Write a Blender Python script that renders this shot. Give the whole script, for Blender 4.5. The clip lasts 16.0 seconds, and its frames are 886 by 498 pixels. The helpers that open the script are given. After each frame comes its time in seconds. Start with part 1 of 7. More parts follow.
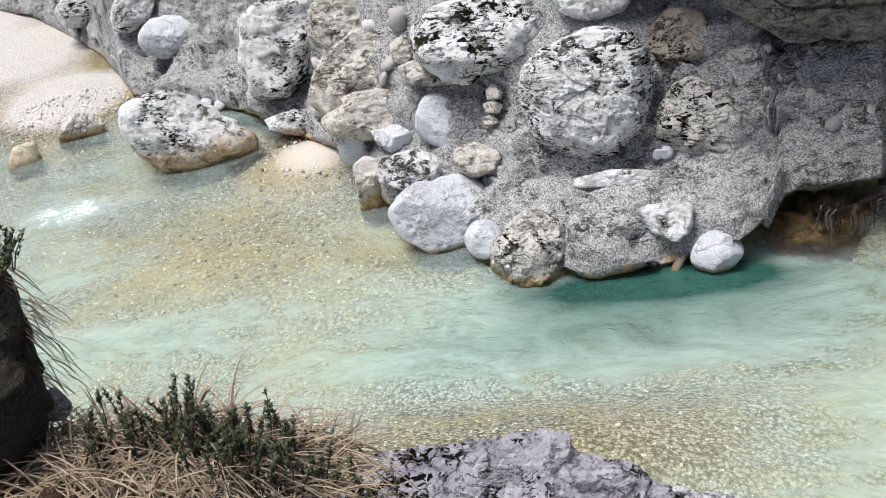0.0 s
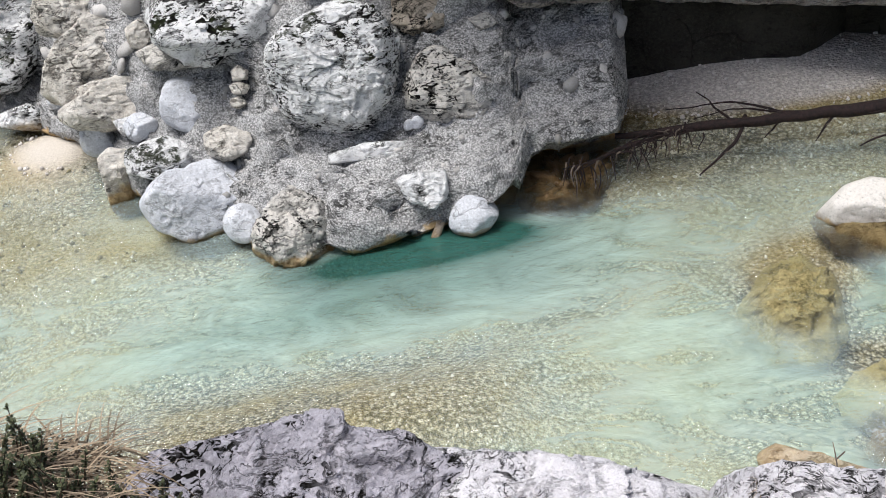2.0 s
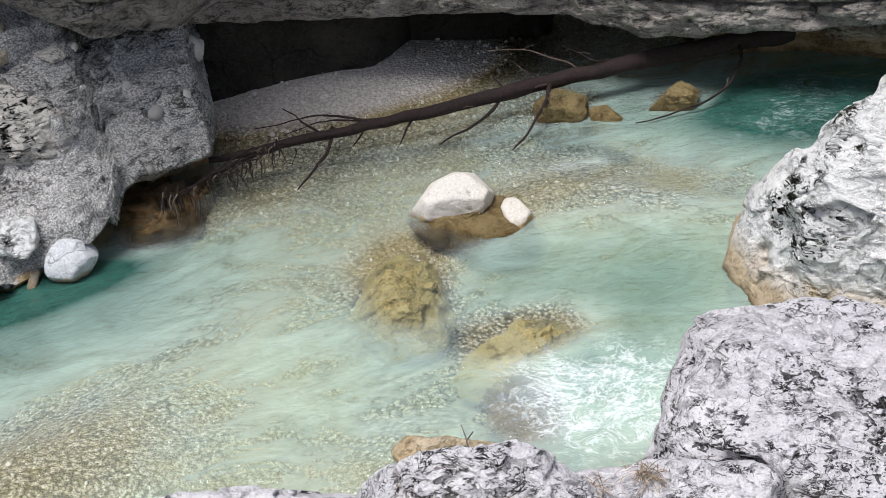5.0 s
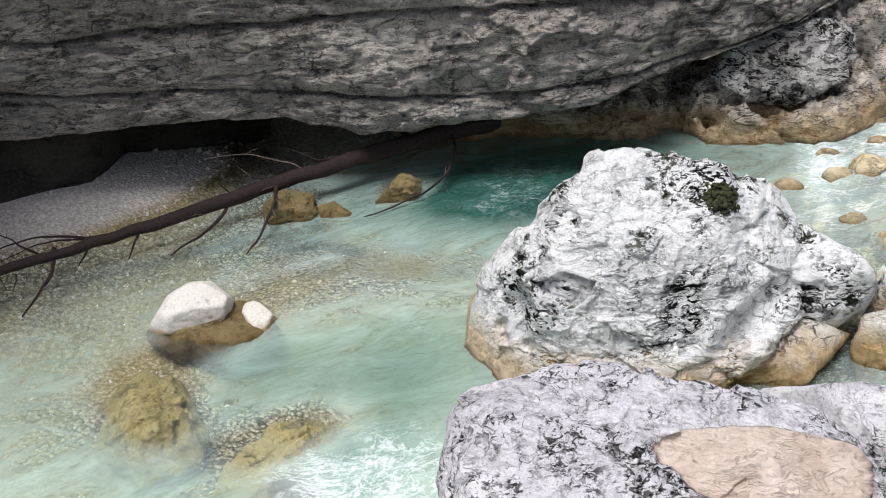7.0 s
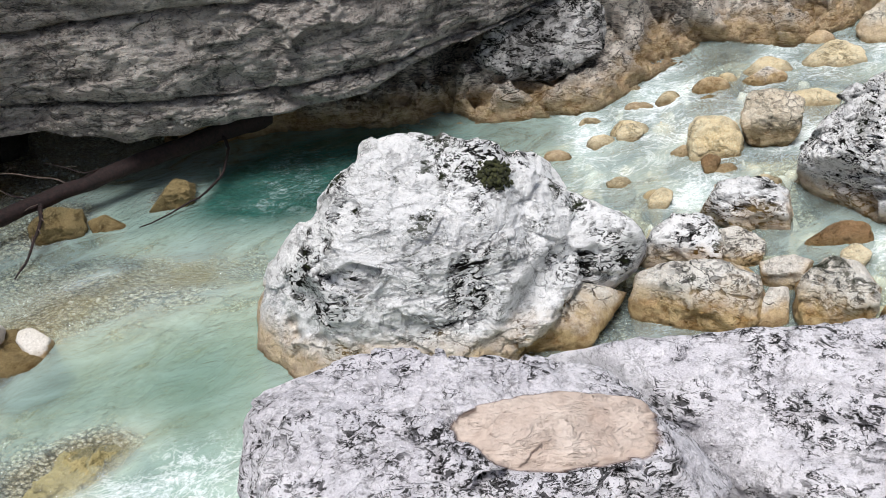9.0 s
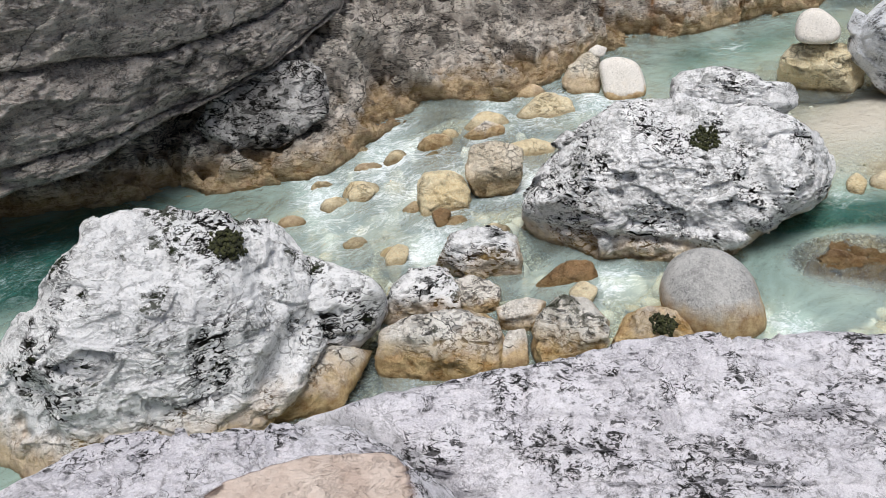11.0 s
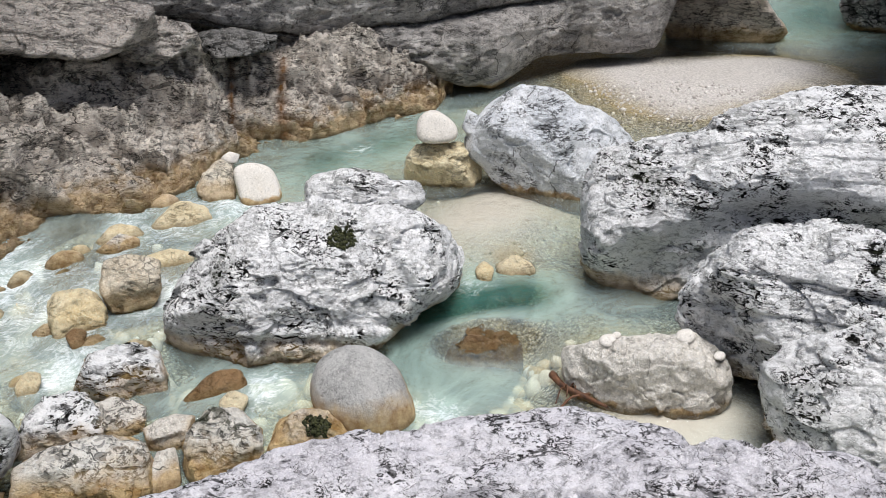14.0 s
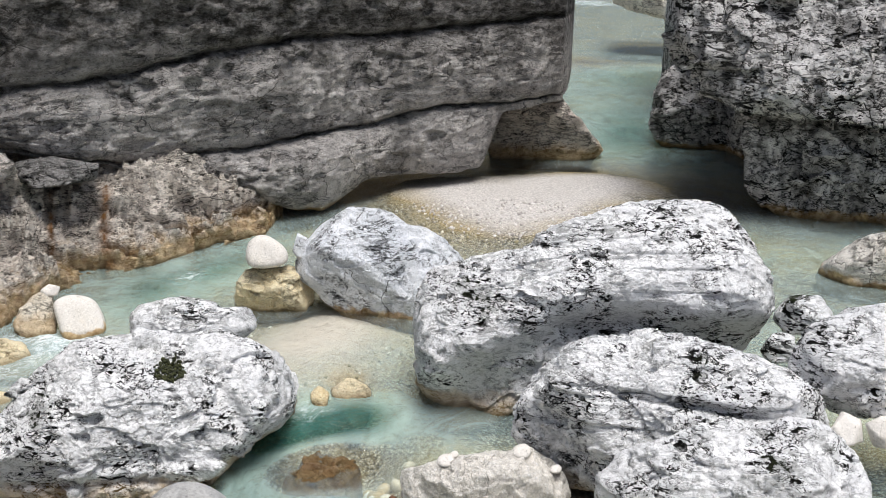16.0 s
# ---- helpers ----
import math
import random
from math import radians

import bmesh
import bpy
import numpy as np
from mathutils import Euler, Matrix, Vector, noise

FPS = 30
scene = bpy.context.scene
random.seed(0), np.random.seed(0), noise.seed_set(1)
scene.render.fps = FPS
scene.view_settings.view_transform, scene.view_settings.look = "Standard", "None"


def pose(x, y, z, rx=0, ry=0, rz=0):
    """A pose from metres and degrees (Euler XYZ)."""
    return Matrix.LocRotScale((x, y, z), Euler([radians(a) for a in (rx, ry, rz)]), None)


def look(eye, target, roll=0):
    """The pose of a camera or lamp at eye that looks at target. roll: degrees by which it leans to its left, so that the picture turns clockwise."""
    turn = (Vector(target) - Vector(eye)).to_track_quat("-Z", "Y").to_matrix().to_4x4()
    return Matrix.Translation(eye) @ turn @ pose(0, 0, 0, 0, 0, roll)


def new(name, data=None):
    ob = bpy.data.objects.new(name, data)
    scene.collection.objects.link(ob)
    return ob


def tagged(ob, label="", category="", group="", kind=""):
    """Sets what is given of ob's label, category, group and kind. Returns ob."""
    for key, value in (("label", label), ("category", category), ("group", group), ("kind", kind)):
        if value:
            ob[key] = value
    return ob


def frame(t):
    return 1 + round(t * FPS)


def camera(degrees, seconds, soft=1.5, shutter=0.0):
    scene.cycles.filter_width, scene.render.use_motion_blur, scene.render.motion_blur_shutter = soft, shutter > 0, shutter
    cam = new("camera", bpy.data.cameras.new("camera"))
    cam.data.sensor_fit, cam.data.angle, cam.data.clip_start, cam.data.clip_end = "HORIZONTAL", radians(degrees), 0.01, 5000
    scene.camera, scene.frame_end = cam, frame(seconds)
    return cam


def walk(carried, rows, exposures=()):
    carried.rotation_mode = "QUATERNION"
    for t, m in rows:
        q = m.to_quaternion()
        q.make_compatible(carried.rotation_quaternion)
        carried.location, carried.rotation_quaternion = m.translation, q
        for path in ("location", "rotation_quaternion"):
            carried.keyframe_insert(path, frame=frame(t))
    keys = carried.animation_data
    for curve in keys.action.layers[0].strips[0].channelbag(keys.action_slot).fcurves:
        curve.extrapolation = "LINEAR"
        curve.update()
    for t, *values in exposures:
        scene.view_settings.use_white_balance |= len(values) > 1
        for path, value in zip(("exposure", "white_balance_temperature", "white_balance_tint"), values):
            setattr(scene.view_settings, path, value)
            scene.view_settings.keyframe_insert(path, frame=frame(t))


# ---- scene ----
cam = camera(44.41, 16.0, soft=0.7)
PATH = [
    (0, (0.003, -0.003, 6.002), (-0.0426, 1.7920, 5.1209), -11.31),
    (0.5, (0.012, 0.002, 6.002), (0.0483, 1.7710, 5.0705), -11.65),
    (1, (0.020, 0.005, 5.996), (0.1624, 1.7514, 5.0316), -11.35),
    (1.5, (0.032, 0.016, 5.982), (0.2807, 1.7434, 5.0045), -10.93),
    (2, (0.043, 0.032, 5.970), (0.4046, 1.7324, 4.9816), -10.25),
    (2.5, (0.049, 0.028, 5.966), (0.5009, 1.6960, 4.9583), -9.96),
    (3, (0.061, 0.039, 5.959), (0.6070, 1.6576, 4.9180), -9.56),
    (3.5, (0.076, 0.041, 5.953), (0.7354, 1.6025, 4.8914), -8.82),
    (4, (0.091, 0.038, 5.949), (0.8661, 1.5450, 4.8861), -8.03),
    (4.2, (0.092, 0.038, 5.951), (0.9140, 1.5210, 4.8897), -7.60),
    (6.3, (-0.158, 0.110, 6.042), (1.1161, 1.2970, 5.0590), -4.48),
    (6.5, (-0.162, 0.108, 6.048), (1.1565, 1.2621, 5.0831), -4.24),
    (7, (-0.150, 0.099, 6.051), (1.2599, 1.1697, 5.1201), -3.91),
    (7.5, (-0.147, 0.091, 6.052), (1.3304, 1.0743, 5.1310), -3.59),
    (8, (-0.142, 0.082, 6.056), (1.3801, 0.9872, 5.1273), -3.71),
    (8.5, (-0.126, 0.082, 6.046), (1.4292, 0.9058, 5.0958), -3.90),
    (8.7, (-0.114, 0.084, 6.041), (1.4543, 0.8718, 5.0808), -3.93),
    (10.8, (-0.032, 0.054, 5.965), (1.7271, 0.3882, 5.0750), -2.20),
    (11, (-0.030, 0.051, 5.961), (1.7430, 0.3414, 5.0814), -2.04),
    (11.5, (-0.020, 0.041, 5.949), (1.7809, 0.2150, 5.0972), -1.36),
    (12, (-0.011, 0.035, 5.940), (1.8083, 0.0875, 5.1107), -0.40),
    (12.5, (0.006, 0.028, 5.932), (1.8352, -0.0279, 5.1251), 0.30),
    (13, (0.025, 0.018, 5.925), (1.8599, -0.1314, 5.1444), 0.51),
    (13.5, (0.029, 0.010, 5.935), (1.8665, -0.2443, 5.1876), 0.81),
    (14, (0.039, -0.004, 5.946), (1.8762, -0.3537, 5.2379), 1.29),
    (14.5, (0.046, -0.025, 5.960), (1.8811, -0.4671, 5.3000), 1.67),
    (15, (0.046, -0.044, 5.975), (1.8833, -0.5586, 5.3751), 1.76),
    (15.5, (0.046, -0.051, 5.978), (1.8791, -0.6344, 5.4312), 1.68),
    (16, (0.055, -0.058, 5.985), (1.8804, -0.7098, 5.4918), 1.59),
]
walk(cam, [(t, look(eye, target, roll)) for t, eye, target, roll in PATH],
     exposures=((0, 0.22), (4, 0.12), (8, 0.1), (11, -0.12), (13, -0.14), (14.5, -0.02), (16, 0.07)))
SKY_POWER, SUN_POWER = 0.095, 3.6

# ---- light ----
world = bpy.data.worlds.new("sky")
scene.world = world
world.use_nodes = True
wn = world.node_tree.nodes
sky = wn.new("ShaderNodeTexSky")
sky.sky_type = "NISHITA"
sky.sun_disc = False
sky.sun_elevation, sky.sun_rotation = radians(74), radians(250)
sky.air_density, sky.dust_density, sky.ozone_density = 1.0, 4.0, 1.0
world.node_tree.links.new(sky.outputs[0], wn["Background"].inputs[0])
wn["Background"].inputs[1].default_value = SKY_POWER
sun = new("sun", bpy.data.lights.new("sun", "SUN"))
sun.data.energy, sun.data.angle, sun.data.color = SUN_POWER, radians(30), (1.0, 0.99, 0.98)
sun.matrix_world = look((-9, 0, 31), (0, 0, 0))


# ---- noise and shapes ----
def hash3(ix, iy, iz, seed):
    h = (ix * 374761393 + iy * 668265263 + iz * 2147483647 + seed * 1274126177) & 0xFFFFFFFF
    h = ((h ^ (h >> 13)) * 1103515245) & 0xFFFFFFFF
    h = ((h ^ (h >> 16)) * 2246822519) & 0xFFFFFFFF
    return ((h ^ (h >> 15)) & 0xFFFFFF) / float(0x1000000)


def value_noise(p, seed=0):
    """Smooth noise in -1..1 at the rows of p."""
    i = np.floor(p).astype(np.int64)
    f = p - i
    f = f * f * f * (f * (f * 6 - 15) + 10)
    out = np.zeros(len(p))
    for c in range(8):
        o = np.array([c & 1, c >> 1 & 1, c >> 2 & 1])
        w = np.prod(np.where(o, f, 1 - f), axis=1)
        k = i + o
        out += w * hash3(k[:, 0], k[:, 1], k[:, 2], seed)
    return out * 2 - 1


def fbm(p, octaves=4, seed=0, gain=0.5, ridged=False):
    out, amp, total = np.zeros(len(p)), 1.0, 0.0
    for o in range(octaves):
        n = value_noise(p * 2.03**o + o * 17.3, seed + o)
        out += amp * (1 - 2 * np.abs(n) if ridged else n)
        total += amp
        amp *= gain
    return out / total


def chips(p, seed=0, jitter=0.35):
    """Flat chips: a slope of its own in each cell, broken off sharply at the borders."""
    q = p + jitter * np.stack([value_noise(p * 1.9 + k * 7.7, seed + 90 + k) for k in range(3)], 1)
    i = np.floor(q).astype(np.int64)
    best, off, rnd = np.full(len(p), 9.0), np.zeros((len(p), 3)), np.zeros(len(p))
    for dx in (-1, 0, 1):
        for dy in (-1, 0, 1):
            for dz in (-1, 0, 1):
                k = i + (dx, dy, dz)
                h = [hash3(k[:, 0], k[:, 1], k[:, 2], seed + s) for s in (11, 23, 37, 51)]
                v = q - k - np.stack(h[:3], 1)
                d = (v * v).sum(1)
                near = d < best
                best, off, rnd = np.where(near, d, best), np.where(near[:, None], v, off), np.where(near, h[3], rnd)
    a, c = rnd * 43.0, np.cos(rnd * 71.0)
    way = np.stack([np.cos(a) * np.sqrt(1 - c * c), np.sin(a) * np.sqrt(1 - c * c), c], 1)
    return (off * way).sum(1)


def smooth(a, b, x):
    t = np.clip((x - a) / (b - a), 0, 1)
    return t * t * (3 - 2 * t)


def mesh_from(name, verts, faces, material, attrs=None, flat=False):
    me = bpy.data.meshes.new(name)
    me.vertices.add(len(verts))
    me.vertices.foreach_set("co", np.asarray(verts, np.float32).ravel())
    faces = np.asarray(faces, np.int32)
    n = faces.shape[1]
    me.loops.add(faces.size)
    me.loops.foreach_set("vertex_index", faces.ravel())
    me.polygons.add(len(faces))
    me.polygons.foreach_set("loop_start", np.arange(0, faces.size, n, dtype=np.int32))
    me.update(calc_edges=True)
    me.polygons.foreach_set("use_smooth", np.full(len(faces), not flat))
    for key, values in (attrs or {}).items():
        me.attributes.new(key, "FLOAT", "POINT").data.foreach_set("value", np.asarray(values, np.float32))
    me.materials.append(material)
    me.validate()
    return me


ICO = {}


def ico(level):
    if level not in ICO:
        bm = bmesh.new()
        bmesh.ops.create_icosphere(bm, subdivisions=level, radius=1)
        bm.verts.ensure_lookup_table()
        v = np.array([x.co[:] for x in bm.verts])
        f = np.array([[x.index for x in q.verts] for q in bm.faces])
        bm.free()
        ICO[level] = (v / np.linalg.norm(v, axis=1)[:, None], f)
    return ICO[level]


# ---- the stream: water level, bed and foam ----
LEVEL_S = (-60, 4.5, 6, 8, 10.5, 16, 22, 32, 60, 130)
LEVEL_Z = (-0.2, 0, 0.08, 0.36, 0.58, 0.75, 1.0, 1.3, 2.3, 4.2)


def water_level(x, y):
    return np.interp((x - 6) * 0.6 + (6 - y) * 0.8, LEVEL_S, LEVEL_Z)


def hump(x, y, spots):
    out = np.zeros_like(x)
    for cx, cy, rx, ry, turn, amp in spots:
        c, s = math.cos(radians(turn)), math.sin(radians(turn))
        u, v = ((x - cx) * c + (y - cy) * s) / rx, ((y - cy) * c - (x - cx) * s) / ry
        out += amp * np.exp(-(u * u + v * v))
    return out


def bed_height(x, y):
    p = np.stack([x, y, 0 * x], 1)
    depth = 0.34 + hump(x, y, POOLS) - hump(x, y, BARS) - hump(x, y, BEACHES)
    depth += 0.05 * fbm(p * 0.8, 3, 5) + 0.018 * fbm(p * 4, 2, 9)
    depth = np.where(depth < 0, depth * 0.4, depth)
    bed = water_level(x, y) - depth
    r = np.hypot(x, y)
    # the near bank: a shelf at the viewer's feet that falls steeply to the stream and runs on behind
    side = np.maximum(0, -(0.75 * x + 0.66 * y)) * 0.9
    near = 4.35 - np.maximum(0, r - 1.6 - side) * 1.25 + 0.25 * fbm(p * 1.3, 3, 21)
    return np.maximum(bed, np.minimum(near, 4.4 + 0.25 * side))

# pools, bars and beaches: x, y, radii, turn, size
POOLS = (
    # ledge pool: its depth darkens the water, partly for the ledge's shade
    (1.99, 10.55, 1.7, 0.4, -8, 0.8),
    (2.93, 10.37, 1.1, 0.6, -20, 0.15),
    (2.18, 9.35, 2.4, 0.8, 0, 0.3),
    (3.31, 7.73, 1.8, 0.6, 0, 0.2),
    (3.67, 6.80, 1.4, 0.6, 0, 0.16),
    (-4.05, 11.43, 2.4, 0.6, 0, 0.2),
    (0.26, 9.99, 2.2, 0.6, 0, 0.28),
    (-6.01, 13.69, 1.2, 0.5, 0, 0.2),
    (5.83, 7.31, 1.2, 0.8, 0, 0.15),
    (6.39, 6.21, 1.5, 1.3, 0, 0.2),
    (6.96, 5.84, 1.4, 1.1, 0, 0.25),
    # deepened to darken the water for the overhang's shade and reflection
    (11.25, 7.10, 2.6, 1.6, -30, 0.85),
    (5.00, 5.30, 1.3, 0.9, 0, 0.25),
    (11.65, -2.27, 1.1, 0.7, -20, 0.8),
    (12.18, -3.38, 0.8, 0.5, -20, 0.6),
    (11.10, -2.56, 1.2, 0.7, 0, 0.35),
    (19.21, -2.74, 1.6, 0.6, -30, 0.4),
    (18.65, -1.68, 1.5, 0.5, -30, 0.25),
    (33.21, -19.38, 2.5, 5, -60, 0.1),
    (17.64, -14.00, 2.5, 2, -60, 0.08),
    (18.30, -1.16, 1.5, 0.6, 0, 0.25),
    (29.20, -16.50, 5.0, 1.7, -30, 0.5),
    (42.00, -24.00, 9.0, 3.0, -30, 0.4),
)
BARS = (
    (-3.10, 13.52, 2.6, 1.6, -30, 0.2),
    (-0.22, 8.11, 3.0, 0.8, -15, 0.17),
    (1.41, 7.51, 2.0, 0.6, 0, 0.15),
    (0.68, 8.26, 2, 0.6, 0, 0.12),
    (5.22, 10.59, 1.6, 0.8, -15, 0.18),
    (8.49, 7.21, 1.2, 0.9, -30, 0.28),
    (7.73, 8.31, 1.0, 0.7, 0, 0.15),
    (15.20, -3.60, 1.9, 1.1, -30, 0.2),
    (21.20, -14.30, 3.0, 1.6, 15, 0.26),
    (23.40, -12.70, 2.6, 1.6, -30, 0.2),
    (10.29, -3.28, 1.2, 0.5, 0, 0.15),
    (13.83, 1.80, 2.0, 2.0, 0, 0.12),
    (8.79, 2.02, 0.9, 0.5, 0, 0.1),
)
BEACHES = (
    (-15.34, 34.83, 4, 5, 0, 0.8),
    (-10.25, 28.05, 2.6, 4.5, 0, 0.6),
    (-7.44, 22.60, 1.3, 2.4, 0, 0.48),
    (-8.26, 22.90, 1.5, 2.0, 0, 0.36),
    (-2.18, 16.61, 1.0, 1.4, 20, 0.47),
    (7.62, 12.72, 2.6, 1.6, -20, 0.75),
    (7.94, 13.07, 1.8, 1.3, -20, 0.5),
    (23.99, -8.23, 2.2, 2.6, -60, 0.36),
    (20.63, -9.12, 3.2, 2.2, -60, 0.42),
    (24.02, -11.47, 2.6, 2.2, -60, 0.3),
    (9.07, -3.57, 1.0, 0.8, -30, 0.2),
    (9.16, -4.77, 1.0, 0.8, -30, 0.22),
    (15.57, -3.63, 1.8, 0.8, -40, 0.12),
    (48.72, -23.51, 2.5, 7, -30, 0.36),
)
SUNKEN = (
    (5.03, 7.77, 0.42, 0.8, -27.6, 1),
    (5.30, 6.26, 0.6, 0.36, -27.6, 1),
    (4.59, 5.47, 0.32, 0.42, -27.6, 1),
    (3.90, 10.69, 0.5, 0.4, 0, 1),
    (11.08, -2.65, 0.6, 0.7, 0, 1),
    (13.38, -3.54, 0.4, 0.3, 0, 0.8),
    (8.97, 9.54, 0.5, 0.3, 0, 0.8),
    (10.17, 8.58, 0.4, 0.3, 0, 0.7),
    (6.28, 8.16, 0.9, 0.4, 0, 0.8),
)
FOAM = (
    (5.17, 4.76, 0.75, 0.6, 0, 0.62),
    (4.89, 5.68, 0.5, 0.3, 0, 0.5),
    (5.21, 5.22, 0.7, 0.4, 0, 0.5),
    (13.45, 4.02, 0.9, 0.3, 20, 0.81),
    (14.37, 3.23, 0.7, 0.5, 0, 0.81),
    (15.94, 1.83, 1.2, 0.3, 0, 0.81),
    (11.69, 2.14, 0.5, 0.35, 0, 1),
    (13.15, 0.94, 0.4, 0.6, 0, 0.94),
    (16.09, 0.19, 0.7, 0.4, 0, 1),
    (10.68, -0.11, 0.4, 0.3, 0, 0.94),
    (8.28, 1.93, 0.6, 0.2, 0, 0.68),
    (9.70, -1.83, 0.4, 0.25, 0, 0.81),
    (-6.17, 16.20, 0.8, 0.4, 0, 0.8),
    (13.45, 4.04, 1.0, 0.25, 20, 0.5),
    (12.50, -2.73, 0.4, 0.4, 0, 0.3),
    (19.00, -1.99, 1.0, 0.35, 0, 0.4),
    (100.98, -50.85, 6, 3, 0, 0.8),
    (10.92, 7.34, 1.2, 0.7, 0, 0.3),
    (7.87, 8.37, 1.0, 0.12, -30, 0.25),
    (12.40, 3.30, 1.3, 0.7, 0, 0.38),
    (13.30, 2.08, 1.1, 1.0, 0, 0.41),
    (15.34, 3.24, 1.4, 0.5, 0, 0.38),
    (15.72, 1.03, 1.3, 0.5, 0, 0.47),
)
SAND = (
    (15.57, -3.63, 1.8, 1.0, -40, 1.3),
    (8.89, -4.22, 1.3, 0.9, -30, 1.3),
    (-2.13, 16.59, 0.8, 1.0, 20, 0.9),
    (18.12, -2.88, 0.8, 0.6, 0, 0.6),
)
OLIVE = (
    (-2.85, 13.42, 2.8, 1.5, -30, 1),
    (1.60, 7.65, 3.0, 0.8, 0, 0.4),
    (-5.01, 11.13, 1.0, 0.8, 0, 0.8),
    (5.55, 10.10, 1.6, 1.0, 0, 0.6),
    (2.37, 7.01, 2, 0.6, 0, 0.25),
)
COBBLES = (
    (10.23, -2.63, 0.5, 0.35, 0, 26),
    (9.95, -1.96, 0.5, 0.3, 0, 20),
    (10.83, -3.17, 0.4, 0.3, 0, 14),
    (10.63, -1.21, 0.5, 0.4, 0, 22),
    (10.47, 0.07, 0.35, 0.3, 0, 12),
)
RAPID_STONES = ((14.68, 2.51, 0.25), (15.33, 1.87, 0.34), (13.35, 3.28, 0.26), (14.07, 3.42, 0.19), (14.35, 3.03, 0.18), (12.97, 3.59, 0.2), (12.47, 4.1, 0.15), (11.62, 2.55, 0.17), (12.03, 1.31, 0.15), (16.51, 1.25, 0.27), (13.6, 3.95, 0.16), (14.98, 2.32, 0.15), (12.75, 2.48, 0.2), (14.69, 3.7, 0.17), (11.9, 3.1, 0.17), (12.3, 1.9, 0.14))
BANK_EDGE = ((-24.04, 52.51), (-15.01, 37.2), (-11.42, 32.8), (-7.87, 26.3), (-6.27, 22.15), (-4.83, 21.0), (-3.63, 19.48), (-2.34, 17.37), (-1.58, 16.06), (-1.33, 14.83), (-0.93, 13.67), (-0.27, 12.7), (0.31, 11.91), (0.73, 11.32), (1.31, 10.67), (1.83, 10.67), (2.49, 10.75), (2.94, 10.51), (3.27, 10.56), (3.67, 11.14), (4.13, 11.04), (4.72, 11.01), (5.31, 11.95))
BANK_LIFT = (0.0, 0.0, 0.0, 0.0, 0.0, 0.0, 0.0, 0.0, 0.0, 0.0, 0.0, 0.0, 0.0, 0.0, 0.0, 0.0, 0.0, 0.16, 0.29, 0.38, 0.38, 0.38, 0.38)
BANK_RISE = ((1.2, -0.6), (0.8, -0.12), (0.1, 0.03), (0, 0.13), (0.12, 0.32), (0.5, 0.45), (1.2, 0.62), (1.7, 0.95), (3, 2.3), (5.5, 5), (9, 10))
WALL_EDGE = ((11.57, 9.74), (12.56, 8.38), (13.35, 6.46), (13.67, 5.31), (14.17, 4.05), (14.83, 3.66), (15.98, 3.09), (16.51, 2.53), (16.46, 1.61), (17.65, 0.68), (18.74, 0.24), (19.7, -1.25), (20.68, -2.51), (21.44, -3.86), (22.94, -4.51))
WALL_RISE = ((-0.3, -0.8), (-0.1, -0.12), (0, 0.03), (0.3, 0.16), (0.9, 0.42), (1.5, 0.85), (2.2, 1.25), (3.0, 1.5), (6, 1.7))
LOG_LINE = ((4.83, 11.36, 0.24), (6.65, 10.50, 0.30), (8.83, 9.65, 0.36), (10.51, 8.89, 0.42), (11.81, 8.07, 0.50))
BRANCHES = (
    (0.028, ((6.33, 10.87, 0.28), (6.03, 10.56, 0.20), (5.74, 10.42, 0.08), (5.37, 10.30, 0.00))),
    (0.017, ((6.72, 10.62, 0.28), (6.52, 10.58, 0.15), (6.44, 10.67, 0.03))),
    (0.021, ((7.25, 10.31, 0.31), (7.02, 10.23, 0.20), (6.87, 10.25, 0.03))),
    (0.025, ((8.34, 9.93, 0.34), (8.12, 9.79, 0.25), (7.64, 9.81, 0.10), (7.21, 9.86, 0.01))),
    (0.028, ((8.84, 9.55, 0.36), (8.54, 9.30, 0.30), (8.14, 9.13, 0.12), (7.75, 9.04, 0.01))),
    (0.022, ((11.15, 8.39, 0.46), (10.89, 8.14, 0.38), (10.45, 8.01, 0.20), (9.99, 8.11, 0.08), (9.23, 8.41, 0.01))),
    (0.014, ((8.34, 9.95, 0.36), (8.36, 10.12, 0.50))),
    (0.014, ((8.88, 9.79, 0.36), (8.72, 10.10, 0.60))),
    (0.010, ((9.42, 9.52, 0.38), (8.90, 10.05, 0.70), (8.43, 10.39, 0.75))),
    (0.017, ((6.76, 10.61, 0.30), (6.37, 10.93, 0.42), (6.15, 11.18, 0.40), (5.68, 11.71, 0.25))),
    (0.014, ((6.75, 10.63, 0.30), (6.35, 10.80, 0.40), (5.88, 11.34, 0.20))),
    (0.014, ((10.14, 9.19, 0.40), (9.42, 9.35, 0.52), (9.25, 9.78, 0.70))),
    (0.017, ((6.20, 10.85, 0.27), (6.01, 11.10, 0.45), (5.94, 11.38, 0.50))),
    (0.022, ((5.72, 10.94, 0.24), (4.92, 10.93, 0.28), (3.92, 10.83, 0.26))),
    (0.017, ((5.67, 11.00, 0.25), (4.81, 11.04, 0.24), (4.10, 10.85, 0.20))),
    (0.017, ((8.93, 9.53, 0.37), (8.23, 9.88, 0.30), (7.42, 10.04, 0.30))),
)
ROOT_LINE = ((3.93, 10.76, 0.28), (5.70, 10.90, 0.26))
DRIFTWOOD = ((10.07, -3.15, 0.57), (9.75, -3.21, 0.56), (9.54, -3.37, 0.56), (9.33, -3.51, 0.56))
DRIFT_TWIG = ((9.43, -3.03, 0.52), (9.60, -3.23, 0.55), (9.62, -3.45, 0.56))
